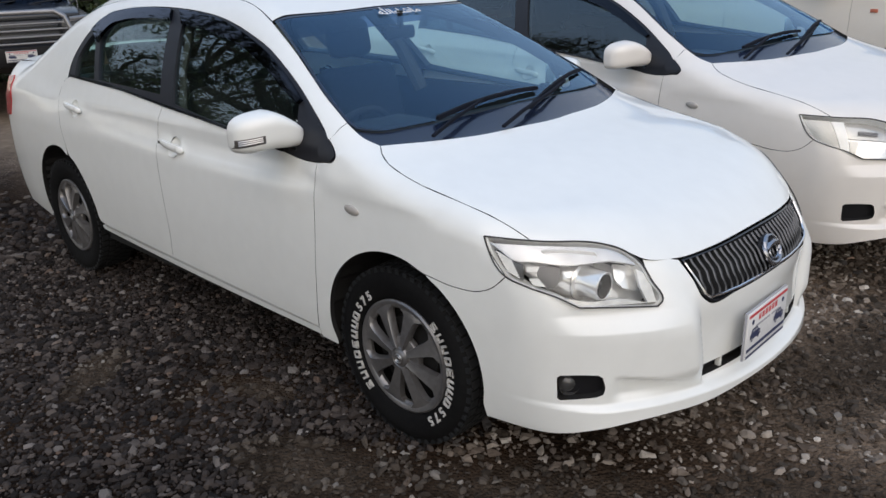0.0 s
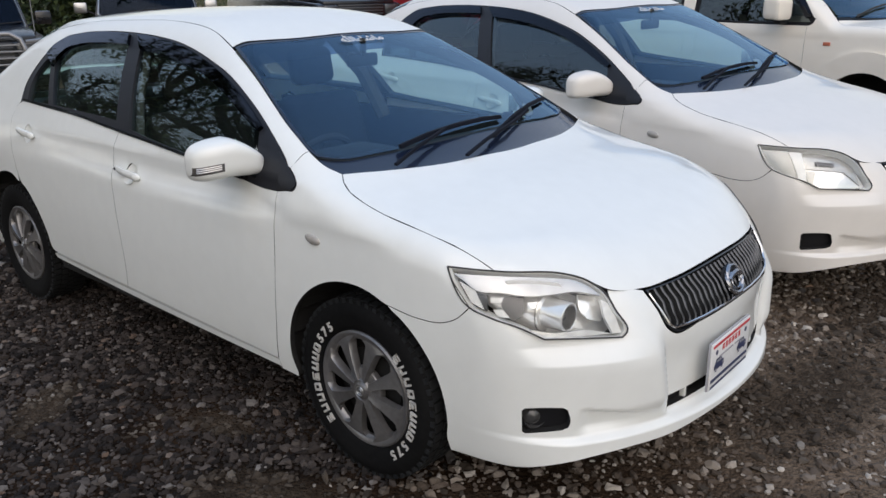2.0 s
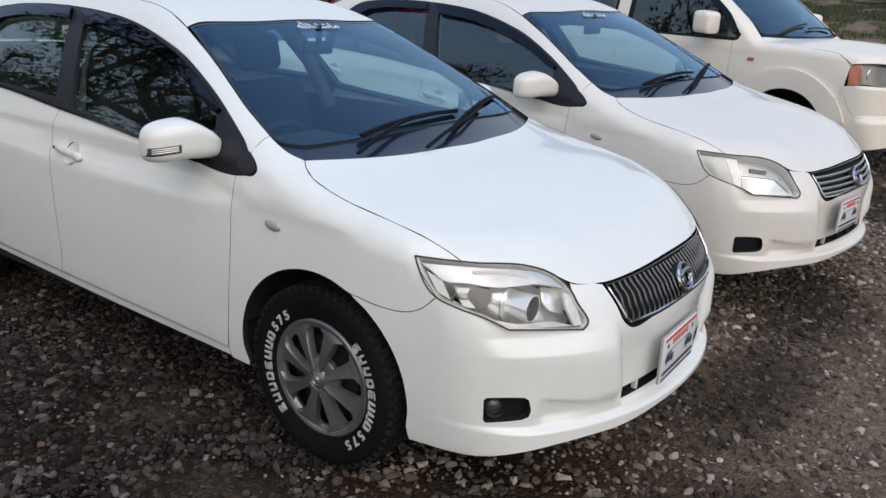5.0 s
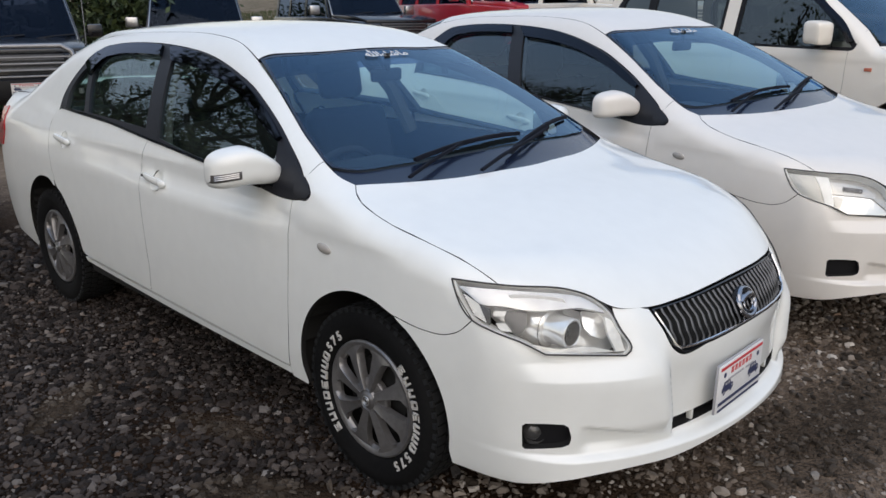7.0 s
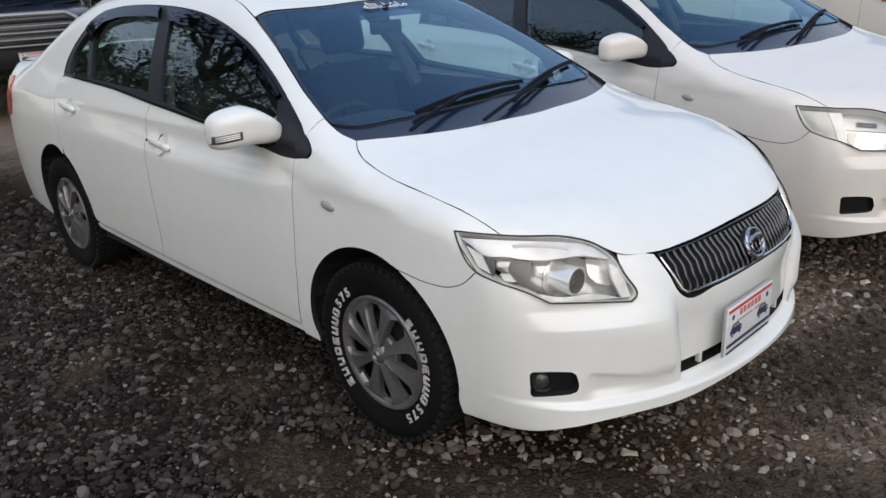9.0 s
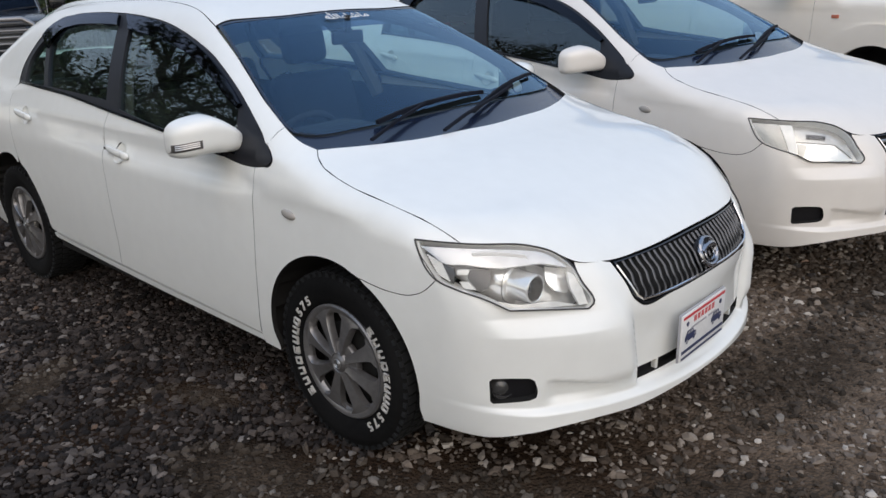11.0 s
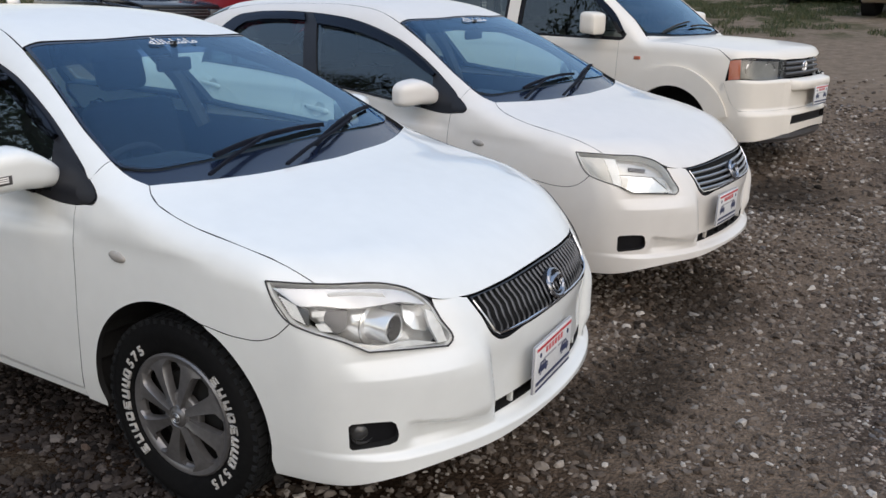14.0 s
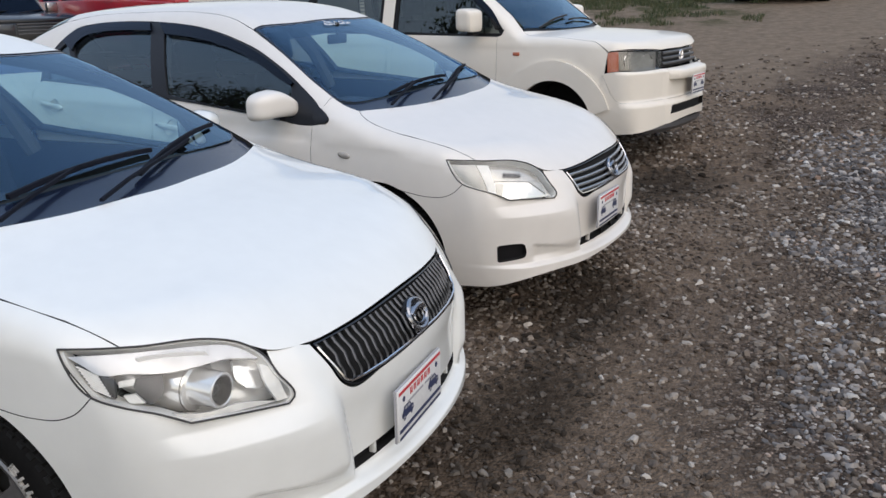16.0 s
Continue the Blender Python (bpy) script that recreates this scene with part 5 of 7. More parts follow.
GREYPRINT = material("grey_print", (0.35, 0.35, 0.37), 0.6)
VISOR = glass_material("smoked_acrylic", (0.06, 0.06, 0.068), 0.035, 4.0, 0.03, (0.7, 0.76, 0.9))
STRIP = glass_material("tint_strip", (0.16, 0.20, 0.36), 0.0, 9)
SEAL = material("grey_rubber_seal", (0.035, 0.034, 0.034), 0.6)
FOGLENS = material("dull_fog_lens", (0.05, 0.05, 0.05), 0.15, coat=0.5)
REPEATER = material("clear_indicator_plastic", (0.42, 0.40, 0.37), 0.18, coat=0.6, vary=0.2, scale=60)
INDIC = material("dull_mirror_indicator", (0.20, 0.19, 0.185), 0.2, metal=0.5, coat=0.6, vary=0.2, scale=60)
PROJLENS = material("projector_glass", (0.02, 0.022, 0.025), 0.08, coat=0.4)
BOWL = material("lamp_bowl", (0.86, 0.87, 0.87), 0.2, metal=0.35, bump=0.004, scale=18)
RIBBED = material("ribbed_clear_plastic", (0.60, 0.59, 0.56), 0.25, metal=0.4, vary=0.4, scale=160, bump=0.002)
MIRRORED = material("vacuum_metallised_plastic", (0.92, 0.92, 0.91), 0.10, metal=0.62, bump=0.003, scale=14)
PEARL = material("white_lamp_plastic", (0.86, 0.86, 0.84), 0.3, metal=0.1, vary=0.2, scale=60)
SMOKE = material("smoky_lamp_pocket", (0.085, 0.085, 0.090), 0.22, metal=0.4)
GREYREF = material("dull_metallised_plastic", (0.50, 0.50, 0.49), 0.22, metal=0.6, bump=0.004, scale=20)
GRILLEBAR = material("dark_chrome_bar", (0.075, 0.08, 0.09), 0.32, metal=0.7)
MILKY = material("milky_lamp_plastic", (0.80, 0.80, 0.81), 0.22, metal=0.4, vary=0.35, scale=34)

# ---- the cream SUV beside them ----
def suv_shell(p):
    x, y, z = p[..., 0], np.abs(p[..., 1]), p[..., 2]
    f = boxy(p) - 0.025 - 0.07 * step(0.25, 0.35, x)
    for cx in (0.0, -2.7):
        f = np.where(y > 0.5, np.minimum(f, np.hypot(x - cx, z - 0.36) - 0.355), f)
    return np.minimum(f, 1.0 - z)


def cream_suv(m):
    car = thing("suv", m, "cream white boxy suv with flared arches, parked on gravel", "car")
    F = boxy
    seam = [(-0.538, 1.056, "s"), (-0.537, 0.90), (-0.536, 0.78), (-0.56, 0.60), (-0.60, 0.36, "s")]
    mid = [(-1.72, 1.075, "s"), (-1.74, 0.8), (-1.74, 0.36, "s")]
    def pan(name, pts, proj, mat, **k):
        return panel(name, pts, proj, mat, car, F, key=("suv", name), **k)
    pan("front_door", [*seam, *mid[::-1], (-1.167, 1.065)], SIDE, CREAM, both=True)
    pan("rear_door", [*mid, (-2.35, 0.36, "s"), (-2.40, 0.62), (-2.62, 0.80), (-2.75, 1.085, "s")], SIDE, CREAM, both=True)
    pan("sill", [(-0.42, 0.345, "s"), (-2.30, 0.345, "s"), (-2.30, 0.28, "s"), (-0.42, 0.28, "s")], SIDE, CREAM, both=True)
    def straight(points, proj, n=6):
        """Points along straight runs, each laid on the body, all marked as corners."""
        run = [np.array(a) * (1 - t) + np.array(b) * t for a, b in zip(points, points[1:]) for t in np.arange(n) / n] + [np.array(points[-1])]
        return snap(F, [(*p, "s") for p in run], proj)
    lamp_top = straight([(0.463, -0.834, 0.936), (0.62, -0.62, 0.938), (0.716, -0.363, 0.932)], LAMP)
    bonnet_side = straight([(*lamp_top[0][:3],), (0.35, -0.785, 0.985), (0.0, -0.765, 1.022), (-0.25, -0.758, 1.045), (-0.345, -0.72, 1.078)], SHOULDER, 4)
    wing = [(-0.478, -0.835, 1.115, "s"), (-0.50, -0.845, 1.07), *seam, (-0.42, 0.34, "s"), *arc(0.0, 0.36, 0.40, 190, 30, 11), (0.43, 0.70, "s"), (0.445, -0.845, 0.775, "s"), *bonnet_side, (-0.49, -0.672, 1.215, "s")]
    pan("front_wing", wing, SHOULDER, CREAM, both=True)
    flare_out = arc(0.0, 0.36, 0.512, 184, 16, 16)
    flare_in = arc(0.0, 0.36, 0.352, 14, 186, 16)
    pan("arch_flare", [(*flare_out[0], "s"), *flare_out[1:-1], (*flare_out[-1], "s"), (*flare_in[0], "s"), *flare_in[1:-1], (*flare_in[-1], "s")], SIDE, CREAM, both=True, lift=0.028, thick=0.05)
    r_out, r_in = arc(-2.7, 0.36, 0.48, -5, 185, 14), arc(-2.7, 0.36, 0.355, 185, -5, 14)
    panel("arch_flare", [(*r_out[0], "s"), *r_out[1:-1], (*r_out[-1], "s"), (*r_in[0], "s"), *r_in[1:-1], (*r_in[-1], "s")], SIDE, CREAM, car, F, key=("suv", "flare_r"), both=True, lift=0.028, thick=0.05)
    screen_edge = [(-0.49, -0.672, 1.215, "s"), (-0.64, -0.655, 1.325), (-0.80, -0.64, 1.44), (-1.02, -0.61, 1.56, "s")]
    win_top = [(-0.478, -0.835, 1.115), (-0.60, -0.79, 1.24), (-0.80, -0.75, 1.395), (-0.98, -0.715, 1.525), (-1.15, -0.70, 1.58), (-1.9, -0.70, 1.60), (-2.9, -0.70, 1.58), (-3.18, -0.73, 1.45), (-3.22, -0.80, 1.15, "s")]
    frame_ = [*screen_edge, (-1.5, -0.60, 1.625), (-2.5, -0.60, 1.63), (-3.25, -0.60, 1.58, "s"), (-3.33, -0.70, 1.3), (-3.38, -0.74, 1.0), (-3.38, -0.76, 0.5), (-3.3, -0.75, 0.30, "s"), (-3.05, 0.30, "s"), *arc(-2.7, 0.36, 0.42, 190, 60, 8), (-2.62, 0.80), (-2.75, 1.085, "s"), (-3.22, -0.82, 1.10, "s"), *win_top[:-1][::-1]]
    pan("body_side", frame_, SHOULDER, CREAM, both=True)
    fglass = [(-0.52, 1.085, "s"), (-0.62, 1.205), (-0.80, 1.365), (-0.98, 1.49), (-1.12, 1.545), (-1.63, 1.56, "s"), (-1.63, 1.10, "s"), (-1.167, 1.085)]
    rglass = [(-1.84, 1.11, "s"), (-1.84, 1.565, "s"), (-2.68, 1.56, "s"), (-2.68, 1.12, "s")]
    qglass = [(-2.78, 1.12, "s"), (-2.78, 1.555, "s"), (-3.08, 1.50), (-3.16, 1.15, "s")]
    pillar = [(-1.665, 1.09, "s"), (-1.665, 1.59, "s"), (-1.80, 1.59, "s"), (-1.80, 1.09, "s")]
    trim = [(-1.167, 1.067), (-0.53, 1.05), *win_top[:-1], (-3.22, -0.80, 1.10, "s"), (-2.2, 1.085)]
    pan("window_frame", trim, SIDE, BLACK, both=True, holes=[fglass, rglass, qglass], lift=-0.002, thick=0.03, label="black window surround")
    pan("centre_pillar", pillar, SIDE, CREAM, both=True, lift=0.006)
    for nm, line in (("front_window", fglass), ("rear_door_window", rglass), ("quarter_window", qglass)):
        for g in pan(nm, line, SIDE, DARKGLASS, both=True, lift=-0.012, thick=0.003, gap=-0.004, label="tinted side glass"):
            g.visible_shadow = False
    pan("wind_deflector", [(-0.50, 1.13, "s"), (-0.60, 1.245), (-0.80, 1.40), (-0.98, 1.53), (-1.15, 1.585), (-1.66, 1.597, "s"), (-1.66, 1.53, "s"), (-1.15, 1.52), (-0.98, 1.462), (-0.80, 1.335), (-0.62, 1.185), (-0.56, 1.11, "s")], SIDE, VISOR, both=True, lift=0.014, thick=0.016, label="smoked plastic wind deflector")
    pan("bonnet", mirror_half([(-0.20, -0.03, 1.08), (-0.22, -0.3, 1.08), *bonnet_side[::-1], *lamp_top[1:], *straight([(0.725, -0.30, 0.936), (0.750, -0.03, 0.938)], LAMP)]), SCREEN, CREAM)
    sc = [(-0.235, -0.03, 1.10), (-0.26, -0.3, 1.10), (-0.37, -0.685, 1.105, "s"), *[(q[0], q[1] * 0.985, *q[2:]) for q in screen_edge], (-0.965, -0.3, 1.59), (-0.95, -0.03, 1.60)]
    pan("windscreen", mirror_half(sc), SCREEN, GLASS, lift=-0.004, thick=0.004, label="windscreen")[0].visible_shadow = False
    pan("scuttle", mirror_half([(-0.205, -0.03, 1.08), (-0.225, -0.3, 1.08), (-0.345, -0.71, 1.08, "s"), (-0.372, -0.69, 1.105, "s"), (-0.262, -0.3, 1.10), (-0.237, -0.03, 1.10)]), TOP, BLACK, lift=-0.012, label="black plastic scuttle")
    pan("roof", mirror_half([(-0.96, -0.03, 1.60), (-0.98, -0.3, 1.59), (-1.03, -0.60, 1.56, "s"), (-1.5, -0.595, 1.625), (-2.5, -0.595, 1.63), (-3.25, -0.58, 1.58, "s"), (-3.3, -0.03, 1.6)]), TOP, CREAM)
    pan("tailgate", [(-3.3, -0.66, 1.55, "s"), (-3.3, 0.66, 1.55, "s"), (-3.4, 0.76, 1.0), (-3.4, 0.74, 0.32, "s"), (-3.4, -0.74, 0.32, "s"), (-3.4, -0.76, 1.0)], BACK, CREAM)
    # nose
    lamp_line = [*lamp_top, (0.758, -0.43, 0.790, "s"), (0.65, -0.68, 0.786), (0.480, -0.842, 0.784, "s")]
    for s in (-1, 1):
        lamp = new("headlamp")
        lamp.parent = car
        k = np.array((1, -s * 1.0, 1))
        for nm, lift, mat, lab in (("housing", -0.05, DULLBOWL, "grey lamp bowl"), ("lens_cover", 0.0, LENS, "clear lens")):
            v, n, f = patch(F, lamp_line, LAMP, lift=lift, thick=0.012 if lift == 0 else 0, gap=0.003, grid=0.03)
            link(nm, mesh_of(nm, v * k, [q if s < 0 else q[::-1] for q in f], mat, n * k), lamp, lab)
        corner = [(0.452, -0.838, 0.936, "s"), (0.515, -0.785, 0.936, "s"), (0.530, -0.800, 0.784, "s"), (0.466, -0.846, 0.782, "s")]
        v, n, f = patch(F, corner, LAMP, lift=-0.006, thick=0.01, gap=0.002, grid=0.03)
        link("corner_indicator", mesh_of("corner_indicator", v * k, [q if s < 0 else q[::-1] for q in f], AMBER, n * k), lamp, "amber corner indicator")
        for j, (px, py) in enumerate(((0.60, 0.685), (0.675, 0.50))):
            part("reflector", (lambda bm: (bmesh.ops.transform(bm, matrix=pose(px - 0.035, s * py, 0.862, 0, 0, s * 18), verts=bm.verts), bm)[1])(lathe(bmesh.new(), [(0.0, -0.02), (0.03, -0.012), (0.055, 0.008), (0.062, 0.022), (0.066, 0.018)], 32, "x")), CHROME, lamp, "round chrome reflector")
        part("side_repeater", boxed(-0.03, 0.03, -0.006, 0.010, -0.014, 0.014, 0.004, m=pose(-0.344, s * 0.866, 0.918)), AMBER, car, "amber side repeater")
        mirror = new("door_mirror")
        mirror.parent = car
        mirror.matrix_local = Matrix.Translation((-0.73, s * 0.985, 1.20))
        bm = bmesh.new()
        bmesh.ops.create_cube(bm, size=1)
        bmesh.ops.subdivide_edges(bm, edges=bm.edges, cuts=6, use_grid_fill=True)
        for v in bm.verts:
            p = np.array(v.co) * 2
            p = p / ((np.abs(p) ** 6.0).sum() ** (1 / 6))
            v.co = (p[0] * 0.080, p[1] * 0.105, p[2] * 0.092 - 0.015 * (p[0] > 0) * p[0] * abs(p[2]))
        part("mirror_shell", bm, CREAM, mirror)
        part("mirror_foot", boxed(-0.03, 0.03, -0.09, 0.02, -0.03, 0.01, 0.01, m=pose(0, -s * 0.06 if s > 0 else 0.10, -0.10)), BLACK, mirror)
    grille = new("grille")
    grille.parent = car
    g_half = [(0.742, -0.03, 0.935), (0.716, -0.358, 0.925, "s"), (0.757, -0.415, 0.80, "s"), (0.785, -0.03, 0.80)]
    panel("grille_back", mirror_half(g_half), RING, BLACK, grille, F, key=("suv", "gback"), lift=-0.03, thick=0)
    for z in (0.825, 0.867, 0.908):
        half = 0.40 - (z - 0.8) * 0.4
        part("grille_bar", tube(bmesh.new(), [on_front(y, z, -0.004, F) for y in np.linspace(-half, half, 17)], 0.013, 8), GREYBAR, grille, "grey grille bar")
    c = on_front(0, 0.87, 0.004, F)
    bm = tube(bmesh.new(), [c + Vector((0, 0.045 * math.cos(a), 0.04 * math.sin(a))) for a in np.linspace(0, 2 * math.pi, 24)], 0.007, 6)
    tube(bm, [c + Vector((0, -0.022, 0.03)), c + Vector((0.002, -0.012, -0.03))], 0.006, 6)
    tube(bm, [c + Vector((0, 0.022, 0.03)), c + Vector((0.002, 0.012, -0.03))], 0.006, 6)
    part("emblem", bm, CHROME, grille, "plain chrome emblem")
    # bumper: upper shell with a shelf, lower shell with an intake
    upper = [(0.80, -0.02, 0.782), (0.785, -0.30, 0.782), (0.765, -0.43, 0.788), (0.65, -0.69, 0.784), (0.465, -0.847, 0.782), (0.422, -0.85, 0.772, "s"), (0.440, -0.85, 0.70), (0.515, -0.838, 0.585), (0.560, -0.825, 0.545, "s"), (0.70, -0.62, 0.545), (0.80, -0.30, 0.545), (0.81, -0.02, 0.545)]
    pan("front_bumper", mirror_half(upper), RING, CREAM, thick=0.04, lift=0.006)
    lower = [(0.81, -0.02, 0.5425), (0.80, -0.30, 0.5425), (0.70, -0.62, 0.5425), (0.578, -0.82, 0.5425, "s"), (0.540, -0.838, 0.577), (0.465, -0.847, 0.70), (0.433, -0.85, 0.768, "s"), (0.425, -0.85, 0.69, "s"), *arc(0.0, 0.36, 0.395, 28, -8, 5), (0.42, -0.81, 0.285, "s"), (0.6, -0.73, 0.305), (0.80, -0.30, 0.365), (0.81, -0.02, 0.378)]
    lower = [tuple(lay(F, [q])[0][0]) + (("s",) if q[-1] == "s" else ()) for q in lower]
    intake = mirror_half([(0.81, -0.02, 0.505), (0.80, -0.375, 0.500, "s"), (0.79, -0.385, 0.432, "s"), (0.81, -0.02, 0.437)])
    pan("lower_bumper", mirror_half(lower), RING, CREAM, thick=0.04, lift=0.012, holes=[intake])
    pan("lower_intake", intake, RING, BLACK, lift=-0.02, thick=0, gap=-0.01)
    def shelf():
        rings = []
        for y in np.linspace(-0.40, 0.40, 15):
            x, out = on_front(y, 0.76, 0.0, F).x, 0.075 * min(1.0, (0.40 - abs(y)) / 0.07)
            rings.append([(x - 0.02, y, 0.690), (x + out, y, 0.705), (x + out + 0.004, y, 0.745), (x + out - 0.004, y, 0.778), (x - 0.03, y, 0.792)])
        return rounded(loft(bmesh.new(), rings), 0.006, 1)
    part("bumper_shelf", shelf(), CREAM, car)
    part("bumper_skirt", tube(bmesh.new(), [on_front(y, 0.33, -0.05, F) for y in np.linspace(-0.70, 0.70, 17)], 0.05, 8), GREYBAR, car, "dark grey skirt under the bumper")
    plate(car, pose(0.905, 0.06, 0.640), ("plate", "suv"), 0.30, 0.155)
    # inside and shell
    for s in (-1, 1):
        seat(car, -1.35, s * 0.37).location.z = 0.13
    part("rear_bench", box(boxed(-2.6, -2.1, -0.62, 0.62, 0.5, 0.7, 0.06), -2.72, -2.58, -0.62, 0.62, 0.6, 1.2, 0.05), INTERIOR, car)
    part("dashboard", boxed(-0.85, -0.42, -0.72, 0.72, 0.75, 1.06, 0.06, segs=4), INTERIOR, car)
    part("cabin_floor", boxed(-3.2, -0.4, -0.75, 0.75, 0.36, 0.45, 0.01), INTERIOR, car)
    sheet("head_lining", lambda u, v: on_body(u, v, -0.04, F), np.linspace(-3.1, -1.1, 12), np.linspace(-0.6, 0.6, 9), LINER, car, key="suv_lining")
    xs, zs = np.linspace(-3.36, 0.66, 110), np.linspace(0.29, 1.0, 26)
    g = np.array([[(x, -1.1, z) for x in xs] for z in zs]).reshape(-1, 3)
    p = cast(suv_shell, g, np.broadcast_to(np.array((0, 1.0, 0)), g.shape), 1.12, 120)
    bm, n = bmesh.new(), len(xs)
    for s in (1, -1):
        vs = [bm.verts.new((q[0], q[1] * s, q[2])) if not np.isnan(q).any() else None for q in p]
        for j in range(len(zs) - 1):
            for i in range(n - 1):
                f = [vs[j * n + i], vs[j * n + i + 1], vs[(j + 1) * n + i + 1], vs[(j + 1) * n + i]]
                if all(f):
                    bm.faces.new(f)
    part("inner_shell", bm, DARK, car)
    part("underbody", boxed(-3.3, 0.60, -0.62, 0.62, 0.28, 0.42, 0.02), DARK, car)
    for k, (x, s) in enumerate(((0, -1), (-2.7, -1), (0, 1), (-2.7, 1))):
        w = wheel(car, x, s, False, 20 + k)
        w.matrix_local = Matrix.Translation((0, s * 0.03, 0.03)) @ w.matrix_local @ Matrix.Diagonal((1.09, 1.05, 1.09, 1))
    for y0, y1 in ((-0.55, 0.05), (0.0, 0.60)):
        part("wiper", ridge(bmesh.new(), [on_body(-0.30 - 0.05 * abs(t), y0 + (y1 - y0) * t, 0.012, F) for t in np.linspace(0, 1, 8)], 0.018, 0.014), BLACK, car)
    return car


GREYBAR = material("grey_grille_plastic", (0.11, 0.11, 0.115), 0.35, metal=0.5)

DULLBOWL = material("grey_lamp_bowl", (0.26, 0.25, 0.23), 0.3, metal=0.4, vary=0.3, scale=30)

# ---- ground ----
def lie(x, y):
    """Height of the yard: level by the nearest saloon, rising slowly, then more steeply beyond the SUV."""
    g = np.maximum(0.17 * (np.clip(np.asarray(y, float) - 2.5, 0, None) / 2.9) ** 1.55, 0.0375 * np.clip(np.asarray(y, float) - 0.8, 0, 5.2))
    far = np.clip(np.asarray(y, float), -50, 160) - 21
    return 1.75 * np.tanh(g / 1.75) + 0.035 * (np.sqrt(far**2 + 9) + far) / 2


# bare trodden spots, plus painted shade before the bumpers: centre, half lengths, turn
TRODDEN_AND_SHADE = ((-1.32, -1.32, 0.25, 0.11, 2.21), (-0.66, -0.93, 0.16, 0.07, 0.2), (-0.10, -1.13, 0.36, 0.17, 0.25), (0.98, 0.72, 0.26, 0.70, -0.1), (0.62, -0.74, 0.48, 0.24, 0.6), (1.22, -0.38, 0.46, 0.36, 0.5), (0.98, 1.75, 0.30, 0.62, 0.0), (1.0, 4.3, 0.5, 0.7, -0.2))


def ground_material(name):
    m = bpy.data.materials.new(name)
    m.use_nodes = True
    t, N = m.node_tree, m.node_tree.nodes
    L = t.links.new
    b = N["Principled BSDF"]
    co = N.new("ShaderNodeTexCoord")
    def noise_(scale, detail=5, rough=0.6):
        n = N.new("ShaderNodeTexNoise")
        n.inputs["Scale"].default_value, n.inputs["Detail"].default_value, n.inputs["Roughness"].default_value = scale, detail, rough
        L(co.outputs["Object"], n.inputs["Vector"])
        return n.outputs[0]
    def ramp(src, stops):
        r = N.new("ShaderNodeValToRGB")
        while len(r.color_ramp.elements) < len(stops):
            r.color_ramp.elements.new(0.5)
        for e, (p, c) in zip(r.color_ramp.elements, stops):
            e.position, e.color = p, (*c, 1)
        L(src, r.inputs[0])
        return r.outputs[0]
    def mix(f, a, c, mode="MIX"):
        x = N.new("ShaderNodeMix")
        x.data_type, x.blend_type = "RGBA", mode
        for s, i in ((f, 0), (a, 6), (c, 7)):
            if isinstance(s, (int, float, tuple)):
                x.inputs[i].default_value = s
            else:
                L(s, x.inputs[i])
        return x.outputs[2]
    vor = N.new("ShaderNodeTexVoronoi")
    vor.inputs["Scale"].default_value, vor.inputs["Randomness"].default_value = 75, 1
    L(co.outputs["Object"], vor.inputs["Vector"])
    cell = N.new("ShaderNodeSeparateColor")
    L(vor.outputs["Color"], cell.inputs[0])
    stones = ramp(cell.outputs[0], [(0.0, (0.009, 0.0075, 0.0065)), (0.55, (0.026, 0.021, 0.018)), (0.88, (0.052, 0.044, 0.038)), (1.0, (0.11, 0.097, 0.085))])
    mud = ramp(noise_(26), [(0.3, (0.080, 0.063, 0.048)), (0.7, (0.19, 0.152, 0.118))])
    # bare worn strip where cars pull in
    sep = N.new("ShaderNodeSeparateXYZ")
    L(co.outputs["Object"], sep.inputs[0])
    off, sq, band, sum_ = (N.new("ShaderNodeMath") for _ in range(4))
    off.operation, sq.operation, band.operation, sum_.operation = "SUBTRACT", "POWER", "MULTIPLY_ADD", "ADD"
    L(sep.outputs["X"], off.inputs[0])
    off.inputs[1].default_value = 1.15
    L(off.outputs[0], sq.inputs[0])
    sq.inputs[1].default_value = 2.0
    L(sq.outputs[0], band.inputs[0])
    band.inputs[1].default_value, band.inputs[2].default_value, band.use_clamp = -0.45, 0.20, True
    L(noise_(0.9, 4), sum_.inputs[0])
    L(band.outputs[0], sum_.inputs[1])
    patches = ramp(sum_.outputs[0], [(0.44, (0, 0, 0)), (0.62, (1, 1, 1))])
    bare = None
    for cx, cy, rx, ry, turn in TRODDEN_AND_SHADE:
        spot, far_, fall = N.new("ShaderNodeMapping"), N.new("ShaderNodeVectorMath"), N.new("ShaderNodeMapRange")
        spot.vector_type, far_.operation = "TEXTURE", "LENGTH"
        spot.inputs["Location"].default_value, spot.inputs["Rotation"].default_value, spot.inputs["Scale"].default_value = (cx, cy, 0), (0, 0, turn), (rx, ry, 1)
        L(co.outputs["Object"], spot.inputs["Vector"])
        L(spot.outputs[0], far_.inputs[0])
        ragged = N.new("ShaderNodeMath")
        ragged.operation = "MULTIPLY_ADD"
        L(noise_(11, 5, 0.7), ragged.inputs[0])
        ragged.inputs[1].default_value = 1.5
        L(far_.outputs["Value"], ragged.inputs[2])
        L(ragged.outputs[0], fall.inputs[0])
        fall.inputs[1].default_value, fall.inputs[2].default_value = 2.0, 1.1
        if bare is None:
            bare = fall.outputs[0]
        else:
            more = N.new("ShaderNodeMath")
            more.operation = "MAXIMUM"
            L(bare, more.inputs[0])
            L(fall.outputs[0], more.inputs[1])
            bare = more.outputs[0]
